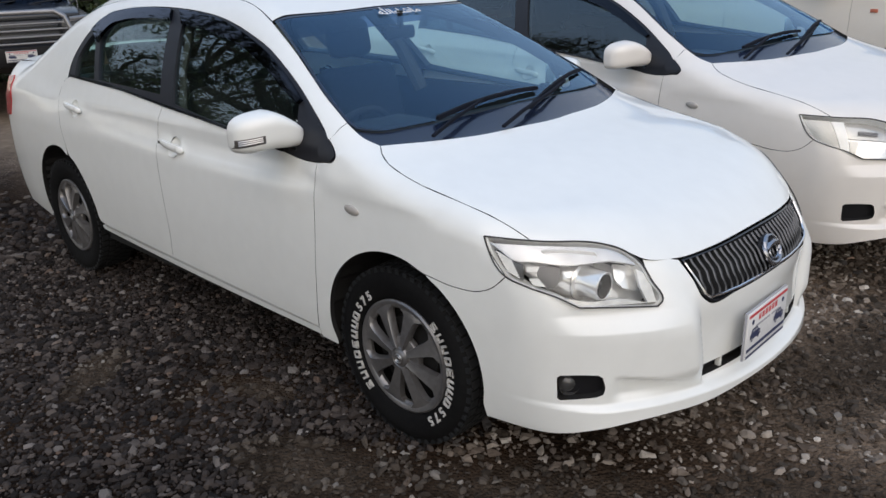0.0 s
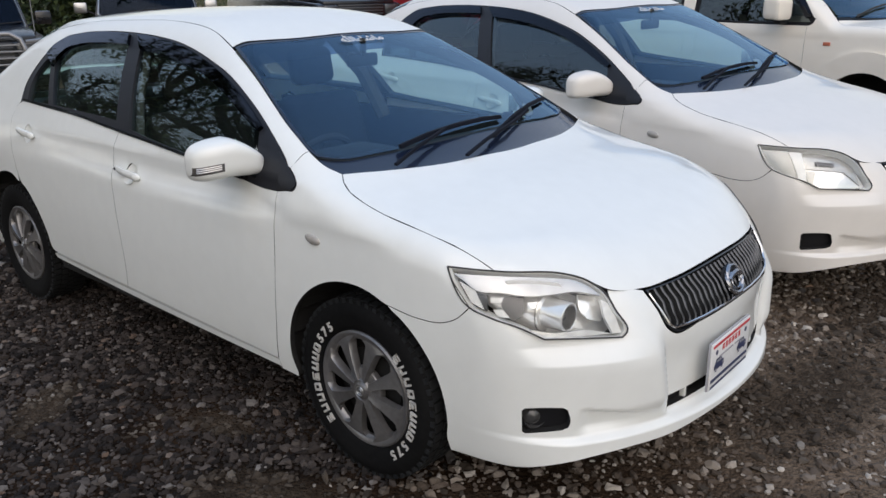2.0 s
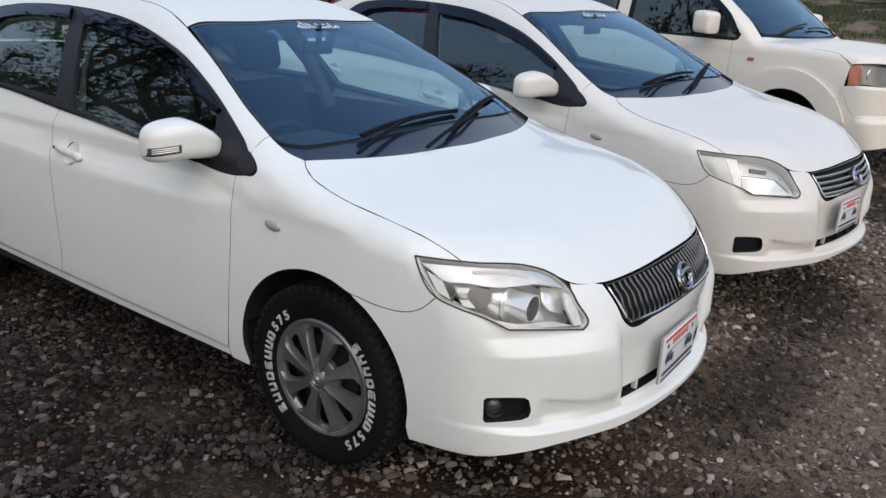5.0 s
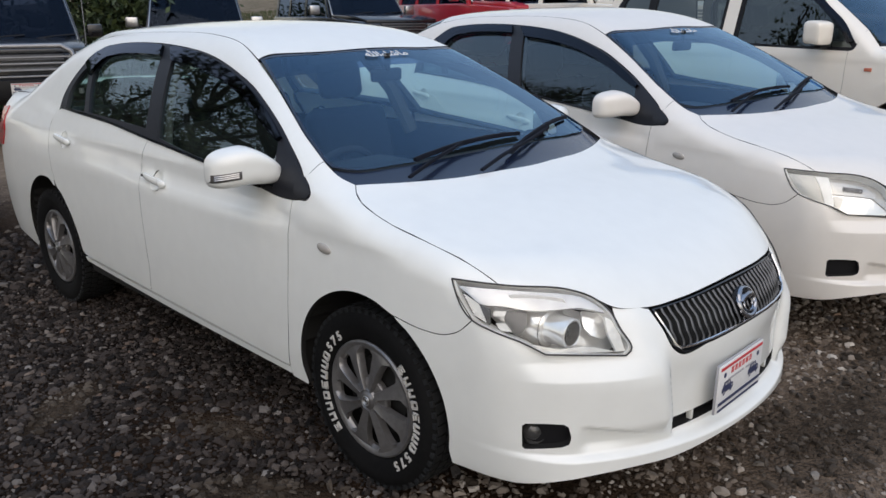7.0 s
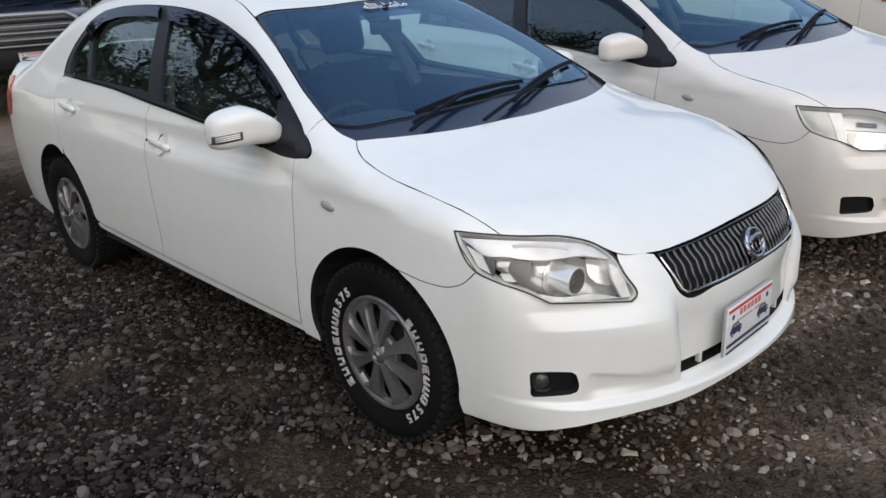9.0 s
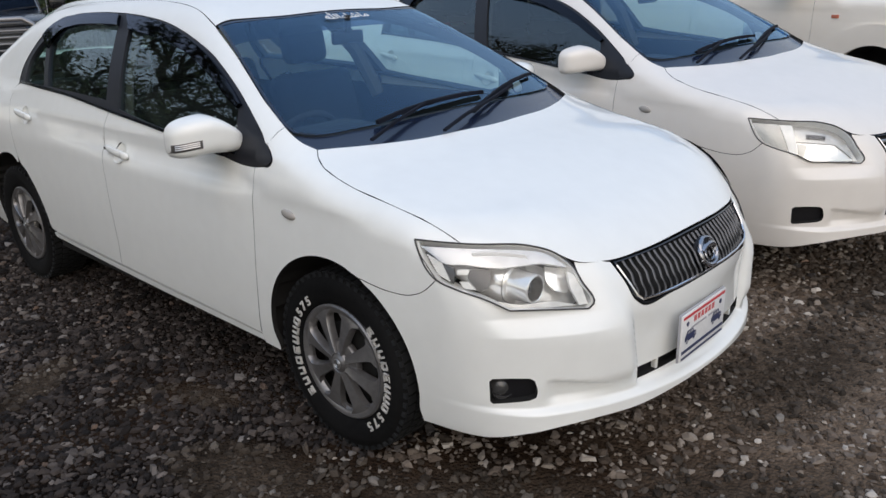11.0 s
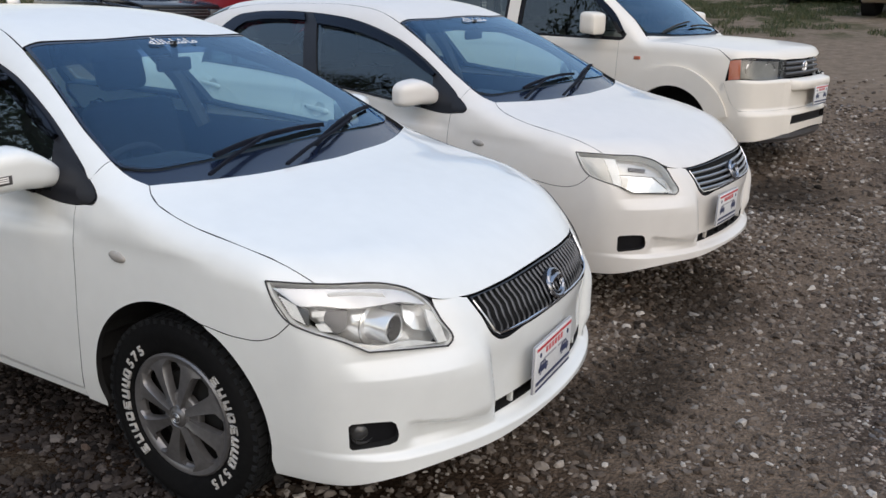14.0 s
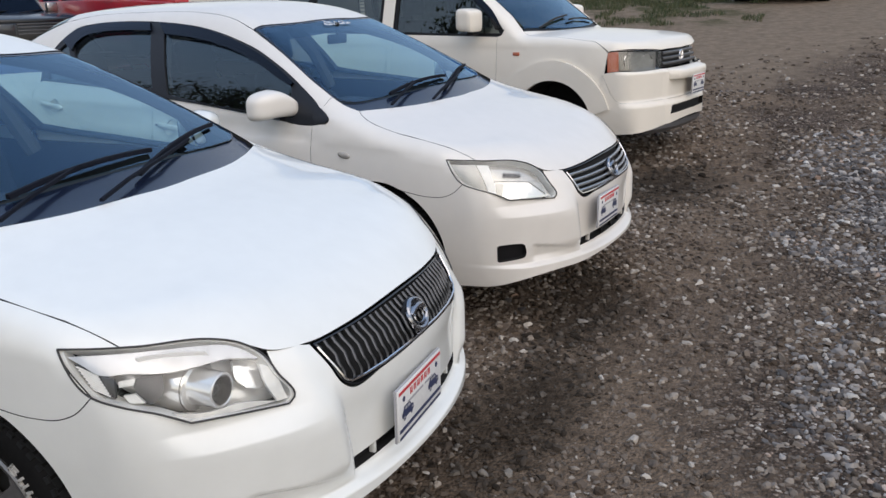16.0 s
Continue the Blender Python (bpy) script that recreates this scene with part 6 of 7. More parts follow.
    near = mix(patches, stones, mud)
    # bare dusty earth further up the slope
    wob = N.new("ShaderNodeMath")
    wob.operation = "MULTIPLY_ADD"
    L(noise_(0.5, 4), wob.inputs[0])
    wob.inputs[1].default_value = 7.0
    slant = N.new("ShaderNodeMath")
    slant.operation = "MULTIPLY_ADD"
    L(sep.outputs["X"], slant.inputs[0])
    slant.inputs[1].default_value = -1.1
    L(sep.outputs["Y"], slant.inputs[2])
    L(slant.outputs[0], wob.inputs[2])
    up = N.new("ShaderNodeMapRange")
    up.inputs[1].default_value, up.inputs[2].default_value = 9.2, 11.2
    L(wob.outputs[0], up.inputs[0])
    # shade beside the nearest car, painted as a darker tone of the ground
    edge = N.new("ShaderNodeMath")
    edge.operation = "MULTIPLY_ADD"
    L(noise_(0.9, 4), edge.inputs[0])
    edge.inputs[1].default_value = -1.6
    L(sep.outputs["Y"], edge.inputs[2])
    off_shade = N.new("ShaderNodeMapRange")
    off_shade.inputs[1].default_value, off_shade.inputs[2].default_value = -1.3, -0.5
    L(edge.outputs[0], off_shade.inputs[0])
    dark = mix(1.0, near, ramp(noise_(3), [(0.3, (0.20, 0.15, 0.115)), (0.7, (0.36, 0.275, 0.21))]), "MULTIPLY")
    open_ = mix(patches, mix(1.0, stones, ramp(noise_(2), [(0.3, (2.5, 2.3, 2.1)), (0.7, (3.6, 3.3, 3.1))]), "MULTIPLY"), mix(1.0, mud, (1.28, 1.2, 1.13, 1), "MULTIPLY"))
    near = mix(off_shade.outputs[0], dark, open_)
    # darker mud in these spots also paints the shade before the bumpers
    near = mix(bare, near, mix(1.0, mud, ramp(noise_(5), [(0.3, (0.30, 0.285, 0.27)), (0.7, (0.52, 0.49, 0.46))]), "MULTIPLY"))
    dust = ramp(noise_(8), [(0.3, (0.17, 0.132, 0.098)), (0.7, (0.27, 0.212, 0.158))])
    # rough grass on the bank
    green, reach = N.new("ShaderNodeMapRange"), N.new("ShaderNodeMapRange")
    green.inputs[1].default_value, green.inputs[2].default_value = 12.2, 13.2
    L(sep.outputs["Y"], green.inputs[0])
    reach.inputs[1].default_value, reach.inputs[2].default_value = 1.6, 0.6
    L(sep.outputs["X"], reach.inputs[0])
    both, spots = N.new("ShaderNodeMath"), N.new("ShaderNodeMath")
    both.operation = spots.operation = "MULTIPLY"
    L(green.outputs[0], both.inputs[0])
    L(reach.outputs[0], both.inputs[1])
    L(both.outputs[0], spots.inputs[0])
    L(ramp(noise_(1.3, 6), [(0.46, (0, 0, 0)), (0.58, (0.85, 0.85, 0.85))]), spots.inputs[1])
    turf_ = ramp(noise_(14), [(0.3, (0.030, 0.036, 0.014)), (0.7, (0.085, 0.088, 0.038))])
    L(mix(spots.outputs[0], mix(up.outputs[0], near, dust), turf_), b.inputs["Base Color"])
    b.inputs["Roughness"].default_value, b.inputs["Specular IOR Level"].default_value = 0.95, 0.08
    hgt = N.new("ShaderNodeMath")
    hgt.operation = "MULTIPLY_ADD"
    L(vor.outputs["Distance"], hgt.inputs[0])
    hgt.inputs[1].default_value = -1.0
    L(noise_(60), hgt.inputs[2])
    bp = N.new("ShaderNodeBump")
    bp.inputs["Strength"].default_value, bp.inputs["Distance"].default_value = 1.0, 0.012
    L(hgt.outputs[0], bp.inputs["Height"])
    L(bp.outputs[0], b.inputs["Normal"])
    return m


def island_material(name, stops, rough=0.75, bump=0.002, spec=0.5):
    """Colour by piece, with a little grain."""
    m = material(name, stops[0][1], rough, bump=bump, scale=160, spec=spec)
    t = m.node_tree
    g, r = t.nodes.new("ShaderNodeNewGeometry"), t.nodes.new("ShaderNodeValToRGB")
    while len(r.color_ramp.elements) < len(stops):
        r.color_ramp.elements.new(0.5)
    for e, (p, c) in zip(r.color_ramp.elements, stops):
        e.position, e.color = p, (*c, 1)
    t.links.new(g.outputs["Random Per Island"], r.inputs[0])
    t.links.new(r.outputs[0], t.nodes["Principled BSDF"].inputs["Base Color"])
    return m


k = np.linspace(-1, 1, 221)
axis = np.sinh(k * 5.2) / np.sinh(5.2) * 900
gx, gy = np.meshgrid(axis, axis + 2.0)
gz = lie(gx, gy)
near_ = np.exp(-(gx**2 + gy**2) / 200)
for i in range(gx.shape[0]):
    for j in range(gx.shape[1]):
        if near_[i, j] > 0.02:
            gz[i, j] += 0.004 * near_[i, j] * noise.noise((gx[i, j] * 1.1, gy[i, j] * 1.1, 0.3)) - 0.006
n = len(axis)
verts = np.stack([gx, gy, gz], -1).reshape(-1, 3)
quads = [(i * n + j, i * n + j + 1, (i + 1) * n + j + 1, (i + 1) * n + j) for i in range(n - 1) for j in range(n - 1)]
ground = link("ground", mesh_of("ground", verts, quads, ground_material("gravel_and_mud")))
tagged(ground, "dark gravel with muddy patches and painted shade by the cars, dusty further off", "ground", kind="structure")

# loose stones, packed close in the gravel and thin on the trodden mud
STONE = island_material("crushed_stone", [(0, (0.0682, 0.0638, 0.0627)), (0.4, (0.16, 0.144, 0.134)), (0.72, (0.27, 0.246, 0.226)), (0.88, (0.363, 0.336, 0.308)), (0.945, (0.462, 0.435, 0.396)), (0.965, (0.33, 0.22, 0.154)), (1, (0.572, 0.55, 0.506))], 0.9, spec=0.12)
BLUISH = island_material("blue_grey_stone", [(0, (0.0696, 0.0658, 0.0661)), (0.4, (0.163, 0.149, 0.141)), (0.72, (0.275, 0.254, 0.238)), (0.88, (0.37, 0.346, 0.325)), (0.945, (0.471, 0.448, 0.418)), (0.965, (0.337, 0.227, 0.162)), (1, (0.583, 0.567, 0.534))], 0.9, spec=0.12)
# slate tone set low to hold the shade beside the nearest car
SHADED_SLATE = island_material("shaded_slate_chips", [(0, (0.0101, 0.00914, 0.00902)), (0.45, (0.0295, 0.0248, 0.0226)), (0.78, (0.0551, 0.0457, 0.041)), (0.93, (0.0914, 0.0793, 0.0725)), (0.97, (0.155, 0.143, 0.134)), (0.985, (0.114, 0.078, 0.0573)), (1, (0.222, 0.209, 0.198))], 0.9, spec=0.12)
EARTHY = island_material("muddy_chips", [(0, (0.056, 0.043, 0.033)), (0.4, (0.125, 0.1, 0.081)), (0.76, (0.205, 0.172, 0.142)), (0.93, (0.30, 0.262, 0.222)), (1, (0.50, 0.46, 0.41))], 0.9, spec=0.12)
# the muddy chips again, coloured darker for shaded ground
SHADED_EARTHY = island_material("shaded_muddy_chips", [(0, (0.0271, 0.0217, 0.0169)), (0.45, (0.0555, 0.0453, 0.0363)), (0.85, (0.0845, 0.0706, 0.058)), (0.955, (0.126, 0.112, 0.0966)), (1, (0.23, 0.211, 0.188))], 0.9, spec=0.12)


def chips(name, xy, size, seed, label, mat, worn=True):
    """Many small stones as one mesh. size: the range of half lengths; worn: rounded, else angular."""
    rng = np.random.default_rng(seed)
    # six-sided lumps: a wide ring low down, a smaller one above and a blunt crown; the underside lies in the ground
    turn6 = np.arange(6) * np.pi / 3
    low = np.stack([np.cos(turn6), np.sin(turn6), np.full(6, -0.35)], 1)
    high = np.stack([0.68 * np.cos(turn6 + 0.4), 0.68 * np.sin(turn6 + 0.4), np.full(6, 0.62)], 1)
    block = np.concatenate([low, high, [(0, 0, 0.80)]])
    tri = np.array([(i, (i + 1) % 6, 6 + i) for i in range(6)] + [((i + 1) % 6, 6 + (i + 1) % 6, 6 + i) for i in range(6)] + [(6 + i, 6 + (i + 1) % 6, 12) for i in range(6)])
    count = len(xy)
    s = size[0] * (size[1] / size[0]) ** (rng.random(count) ** 2.0)
    sc = np.stack([s * rng.uniform(0.85, 1.45, count), s * rng.uniform(0.65, 1.0, count), s * rng.uniform(0.42, 0.80, count)], 1)
    rough_ = 1.0 if worn else 1.5
    v = (block[None] * (1 + rough_ * rng.uniform(-0.20, 0.20, (count, 13, 1))) + rough_ * rng.uniform(-0.14, 0.14, (count, 13, 3))) * sc[:, None]
    tilt, turn = rng.normal(0, 0.26, count), rng.uniform(0, 2 * np.pi, count)
    c, q = np.cos(tilt)[:, None], np.sin(tilt)[:, None]
    x, y, z = v[..., 0], v[..., 1] * c - v[..., 2] * q, v[..., 1] * q + v[..., 2] * c
    c, q = np.cos(turn)[:, None], np.sin(turn)[:, None]
    v = np.stack([x * c - y * q, x * q + y * c, z], -1)
    v += np.stack([xy[:, 0], xy[:, 1], lie(xy[:, 0], xy[:, 1]) + sc[:, 2] * rng.uniform(0.0, 0.5, count) - 0.005], -1)[:, None]
    me = bpy.data.meshes.new(name)
    f = (tri[None] + 13 * np.arange(count)[:, None, None]).reshape(-1, 3)
    me.vertices.add(count * 13)
    me.vertices.foreach_set("co", v.reshape(-1))
    me.loops.add(len(f) * 3)
    me.loops.foreach_set("vertex_index", f.reshape(-1).astype(np.int32))
    me.polygons.add(len(f))
    me.polygons.foreach_set("loop_start", np.arange(0, len(f) * 3, 3, dtype=np.int32))
    me.update()
    me.validate()
    if worn:
        me.shade_smooth()
    else:
        me.shade_flat()
    me.materials.append(mat)
    return tagged(link(name, me), label, "gravel", kind="stuff")


def shaded_slate_side(x, y):
    """Above zero the dark slate, whose tone also carries shade beside the nearest car."""
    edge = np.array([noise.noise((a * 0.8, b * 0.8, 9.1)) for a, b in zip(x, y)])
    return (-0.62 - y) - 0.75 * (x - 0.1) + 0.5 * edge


def trodden(x, y):
    """Inside a trodden spot, or painted shade before the bumpers, 0 to 1."""
    m = np.zeros(len(x))
    for cx, cy, rx, ry, turn in TRODDEN_AND_SHADE:
        c, q = math.cos(turn), math.sin(turn)
        u, v = (x - cx) * c + (y - cy) * q, (y - cy) * c - (x - cx) * q
        m = np.maximum(m, np.exp(-((u / rx) ** 2 + (v / ry) ** 2) ** 1.5))
    return m


def soft_patches(x, y):
    """Where mud shows through, 0 to 1."""
    x, y = np.asarray(x, float), np.asarray(y, float)
    m = 0.50 * np.exp(-(((x - 1.18 - 0.12 * (y - 1)) / 0.58) ** 2)) * np.clip((y + 1.0) / 0.8, 0, 1)
    m = np.maximum(m, 0.62 * trodden(x, y))
    return m + np.array([0.55 * noise.noise((a * 0.55 + 3.1, b * 0.55, 1.7)) + 0.40 * noise.noise((a * 1.7, b * 1.7, 5.0)) for a, b in zip(x, y)])


def packed(rng, x0, x1, y0, y1, gap):
    """Places on a loose honeycomb, so that stones lie side by side."""
    gx, gy = np.meshgrid(np.arange(x0, x1, gap), np.arange(y0, y1, gap * 0.87))
    gx[1::2] += gap / 2
    p = np.stack([gx.ravel(), gy.ravel()], 1)
    return p + rng.normal(0, gap * 0.24, p.shape)


rng = np.random.default_rng(3)
spots = [packed(rng, -3.0, 0.5, -2.15, -0.40, 0.022), packed(rng, 0.5, 2.9, -1.75, 1.25, 0.022), packed(rng, 0.35, 3.8, 1.25, 4.2, 0.031), packed(rng, 2.9, 4.2, -0.6, 1.25, 0.036), packed(rng, 3.8, 6.2, 1.25, 4.2, 0.045),
         packed(rng, -6.5, -3.0, -2.4, 0.9, 0.042), packed(rng, 0.0, 6.0, 4.2, 8.0, 0.050), packed(rng, -0.2, 7.0, 8.0, 13.0, 0.085),
         packed(rng, 0.5, 2.9, -2.15, -1.75, 0.030), packed(rng, 2.9, 6.2, -2.15, -0.6, 0.042), packed(rng, 4.2, 6.2, -0.6, 1.25, 0.045), packed(rng, -6.5, -3.0, -2.9, -2.4, 0.055), packed(rng, -3.0, 6.2, -2.9, -2.15, 0.044), packed(rng, -6.5, 7.0, -6.0, -2.9, 0.060), packed(rng, 6.2, 9.0, -3.0, 8.0, 0.070)]
fine = np.concatenate(spots)
grain = np.concatenate([np.full(len(q), k) for k, q in enumerate(spots)])
mud_ = soft_patches(fine[:, 0], fine[:, 1])
dark_ = shaded_slate_side(fine[:, 0], fine[:, 1]) + rng.normal(0, 0.18, len(fine)) > 0
lies = rng.random(len(fine)) < np.clip(1.12 - 1.35 * mud_, np.where(dark_, 0.42, 0.42), 1)
thin = np.array([noise.noise((a * 0.9, b * 0.9, 4.4)) for a, b in fine])
lies &= (grain < 4) | (fine[:, 1] > 3.0) | (rng.random(len(fine)) < np.clip((5.4 - np.hypot(fine[:, 0] - 0.4, fine[:, 1] - 0.2)) / 1.8 + 0.9 * thin, 0, 1))
lies &= (grain < 6) | (grain > 7) | (rng.random(len(fine)) < np.clip((8.6 + 1.1 * fine[:, 0] - fine[:, 1]) / 2.5, 0.004, 1) * 0.75)
muddy = (mud_ + rng.normal(0, 0.10, len(fine)) > 0.14) & ~dark_ | (mud_ > 0.26) | (grain == 7) | ((fine[:, 0] + rng.normal(0, 0.16, len(fine)) + 0.5 * mud_ < 1.55) & (fine[:, 1] > -0.35) & (rng.random(len(fine)) < 0.9))
cold = fine[:, 0] + rng.normal(0, 0.25, len(fine)) > 1.8
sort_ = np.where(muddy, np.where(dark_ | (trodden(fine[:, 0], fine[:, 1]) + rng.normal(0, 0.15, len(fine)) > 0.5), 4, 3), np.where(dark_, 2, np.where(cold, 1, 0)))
for kind_, mat_, text_ in ((0, STONE, "loose crushed grey stones on the yard"), (1, BLUISH, "loose blue-grey stones on the yard"), (2, SHADED_SLATE, "loose slate chips beside the car, coloured darker for shade"), (3, EARTHY, "small muddy stones trodden into the earth"), (4, SHADED_EARTHY, "small stones trodden into mud, coloured darker for shade")):
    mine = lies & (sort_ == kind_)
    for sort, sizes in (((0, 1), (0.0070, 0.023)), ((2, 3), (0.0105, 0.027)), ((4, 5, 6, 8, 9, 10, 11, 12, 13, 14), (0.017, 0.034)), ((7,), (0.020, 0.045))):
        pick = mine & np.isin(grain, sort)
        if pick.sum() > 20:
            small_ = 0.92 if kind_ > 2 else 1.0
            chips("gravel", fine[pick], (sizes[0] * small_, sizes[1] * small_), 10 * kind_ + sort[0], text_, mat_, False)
# a few larger cobbles on top
big = np.stack([rng.uniform(-3.0, 3.6, 900), rng.uniform(-2.0, 4.0, 900)], 1)
big = big[((big[:, 0] > 1.35) | (big[:, 1] < -0.85)) & (shaded_slate_side(big[:, 0], big[:, 1]) + rng.normal(0, 0.3, 900) < -0.1)]
chips("gravel", big[soft_patches(big[:, 0], big[:, 1]) < 0.25], (0.018, 0.034), 77, "larger pale cobbles among the gravel", STONE)

# ---- vehicles ----
saloon(pose(0, 0, 0), "white saloon car with lettered front tyre, parked on gravel", True, "upright")
saloon(pose(0.170, 2.135, 0.053, 0.9, 0.44, -7.0), "white saloon car with silver barred grille, parked on gravel", False, "level")
cream_suv(pose(0.235, 5.386, 0.172, 0, 0, -12.3))

# ---- other vehicles standing round the yard ----
BLACKPAINT = material("black_car_paint", (0.006, 0.0065, 0.009), 0.25, coat=0.35, vary=0.3, scale=8)
REDPAINT = material("red_car_paint", (0.42, 0.012, 0.022), 0.28, coat=0.6, vary=0.15, scale=8)
BEIGE = material("beige_car_paint", (0.44, 0.37, 0.29), 0.35, coat=0.5, vary=0.1, scale=8)
STEELBAR = material("grey_steel_bar", (0.32, 0.32, 0.33), 0.35, metal=0.6, vary=0.2, scale=30)


def offroader(m, label, paint, bullbar=False, roof=1.82, skirt=0.0):
    """A square off-road wagon; x forward from the front axle."""
    car = thing("off_road_car", m, label, "car", "off-road cars parked round the yard")
    def section(x, w, z0, z1):
        return [(x, -w, z0), (x, w, z0), (x, w, z1), (x, -w, z1)]
    part("body", rounded(loft(bmesh.new(), [section(-3.55, 0.84, 0.45 - skirt, 1.10), section(-1.05, 0.85, 0.42 - skirt, 1.10), section(-0.6, 0.85, 0.42 - skirt, 1.08), section(0.55, 0.83, 0.42 - skirt, 1.02), section(0.66, 0.80, 0.45 - skirt, 0.98)]), 0.035), paint, car)
    part("bonnet", rounded(loft(bmesh.new(), [section(-0.72, 0.74, 1.04, 1.145), section(0.2, 0.73, 1.0, 1.115), section(0.62, 0.70, 0.96, 1.055)]), 0.03), paint, car)
    # cabin pillars and roof
    part("roof", rounded(loft(bmesh.new(), [section(-3.45, 0.68, roof - 0.07, roof - 0.01), section(-2.2, 0.69, roof - 0.06, roof + 0.02), section(-1.28, 0.67, roof - 0.07, roof - 0.01)]), 0.025), paint, car)
    zt = roof - 0.05
    for s in (-1, 1):
        for xb, xt, w in ((-0.76, -1.30, 0.045), (-1.90, -1.95, 0.05), (-2.75, -2.75, 0.05), (-3.48, -3.40, 0.06)):
            part("pillar", rounded(loft(bmesh.new(), [[(xb - w, s * 0.80, 1.06), (xb + w, s * 0.80, 1.06), (xb + w, s * 0.74, 1.06), (xb - w, s * 0.74, 1.06)], [(xt - w, s * 0.68, zt), (xt + w, s * 0.68, zt), (xt + w, s * 0.62, zt), (xt - w, s * 0.62, zt)]]), 0.008, 1), paint, car)
        for x0, x1, t0, t1 in ((-0.83, -1.86, -1.34, -1.91), (-1.95, -2.70, -2.0, -2.70), (-2.80, -3.42, -2.80, -3.35)):
            g = part("side_window", loft(bmesh.new(), [[(x0, s * 0.785, 1.08), (x1, s * 0.785, 1.08), (x1, s * 0.779, 1.08), (x0, s * 0.779, 1.08)], [(t0, s * 0.668, zt), (t1, s * 0.668, zt), (t1, s * 0.662, zt), (t0, s * 0.662, zt)]]), FARGLASS, car, "dark tinted side glass", False)
            g.visible_shadow = False
        mirror = new("door_mirror")
        mirror.parent = car
        part("mirror_shell", boxed(-0.05, 0.05, -0.10, 0.10, -0.085, 0.085, 0.03, m=pose(-0.93, s * 1.0, 1.22)), BLACKPAINT if bullbar else (CHROME if paint is REDPAINT else SILVER), mirror, "mirror shell")
        part("mirror_arm", tube(bmesh.new(), [(-0.93, s * 0.92, 1.18), (-0.88, s * 0.80, 1.12)], 0.014, 6), BLACK, mirror)
        part("headlamp", boxed(-0.02, 0.03, -0.12, 0.12, -0.085, 0.085, 0.02, m=pose(0.645, s * 0.60, 0.90)), LAMPGREY, car, "square headlamp")
        part("indicator", boxed(-0.05, 0.03, -0.04, 0.04, -0.085, 0.085, 0.012, m=pose(0.62, s * 0.77, 0.90)), AMBER if paint is BEIGE else SMOKE, car, "corner indicator")
        for x in (0.0, -2.6):
            w = wheel(car, x, s, False, 40 + int(10 * (x + s)))
            w.matrix_local = Matrix.Translation((0, s * 0.02, 0.05)) @ w.matrix_local @ Matrix.Diagonal((1.15, 1.15, 1.15, 1))
            part("arch_trim", tube(bmesh.new(), [(x + 0.44 * math.cos(a), s * 0.855, 0.38 + 0.44 * math.sin(a)) for a in np.linspace(-0.1, math.pi + 0.1, 15)], 0.03, 6), BLACK, car)
            part("wheel_well", lathe(bmesh.new(), [(0.0, -0.12), (0.41, -0.12), (0.41, 0.12), (0.0, 0.12)], 24, "y", (x, s * 0.745, 0.38)), DARK, car)
    g = part("windscreen", loft(bmesh.new(), [[(-0.70, -0.74, 1.12), (-0.70, 0.74, 1.12), (-0.708, 0.74, 1.12), (-0.708, -0.74, 1.12)], [(-1.26, -0.64, zt), (-1.26, 0.64, zt), (-1.268, 0.64, zt), (-1.268, -0.64, zt)]]), FARGLASS, car, "dark tinted windscreen", False)
    g.visible_shadow = False
    part("screen_surround", tube(bmesh.new(), [(-0.69, -0.75, 1.12), (-0.69, 0.75, 1.12), (-1.25, 0.65, zt), (-1.25, -0.65, zt), (-0.69, -0.75, 1.12)], 0.014, 6), SILVER, car, "bright screen surround")
    for y in (-0.35, 0.25):
        part("wiper", tube(bmesh.new(), [(-0.66, y, 1.135), (-0.70, y + 0.25, 1.165), (-0.74, y + 0.48, 1.18)], 0.009, 5), BLACK, car)
    part("grille_back", boxed(0.60, 0.655, -0.45, 0.45, 0.80, 0.99, 0.01), BLACK, car)
    for z in (0.83, 0.88, 0.93, 0.975):
        part("grille_bar", boxed(0.645, 0.672, -0.44, 0.44, z - 0.011, z + 0.011, 0.004), STEELBAR if paint is not BLACKPAINT else GREYBAR, car)
    part("front_bumper", rounded(loft(bmesh.new(), [section(0.60, 0.84, 0.50 - skirt, 0.74 - skirt), section(0.80, 0.78, 0.50 - skirt, 0.72 - skirt)]), 0.03), BLACK if paint is BLACKPAINT else paint, car, "bumper")
    part("rear_bumper", rounded(loft(bmesh.new(), [section(-3.72, 0.80, 0.50, 0.70), section(-3.5, 0.84, 0.50, 0.72)]), 0.03), BLACK, car)
    plate(car, pose(0.82, 0, 0.62 - skirt), ("plate", "off"), 0.32, 0.12)
    if bullbar:
        bar = new("bull_bar")
        bar.parent = car
        part("hoop", tube(bmesh.new(), [(0.90, -0.56, 0.55), (0.92, -0.56, 0.86), (0.90, -0.50, 1.03), (0.88, -0.40, 1.09), (0.88, 0.40, 1.09), (0.90, 0.50, 1.03), (0.92, 0.56, 0.86), (0.90, 0.56, 0.55)], 0.028, 10), STEELBAR, bar, "bent grey steel hoop")
        for z in (0.76, 0.83, 0.90, 0.97):
            part("cross_bar", tube(bmesh.new(), [(0.90, -0.545, z), (0.91, 0, z), (0.90, 0.545, z)], 0.011, 8), STEELBAR, bar)
        for s in (-1, 1):
            part("wing_bar", tube(bmesh.new(), [(0.90, s * 0.55, 1.0), (0.85, s * 0.72, 1.01), (0.62, s * 0.88, 1.02)], 0.022, 8), STEELBAR, bar)
        part("aerial", tube(bmesh.new(), [(-0.55, 0.83, 1.05), (-0.58, 0.84, 1.9)], 0.006, 5), STEELBAR, car)
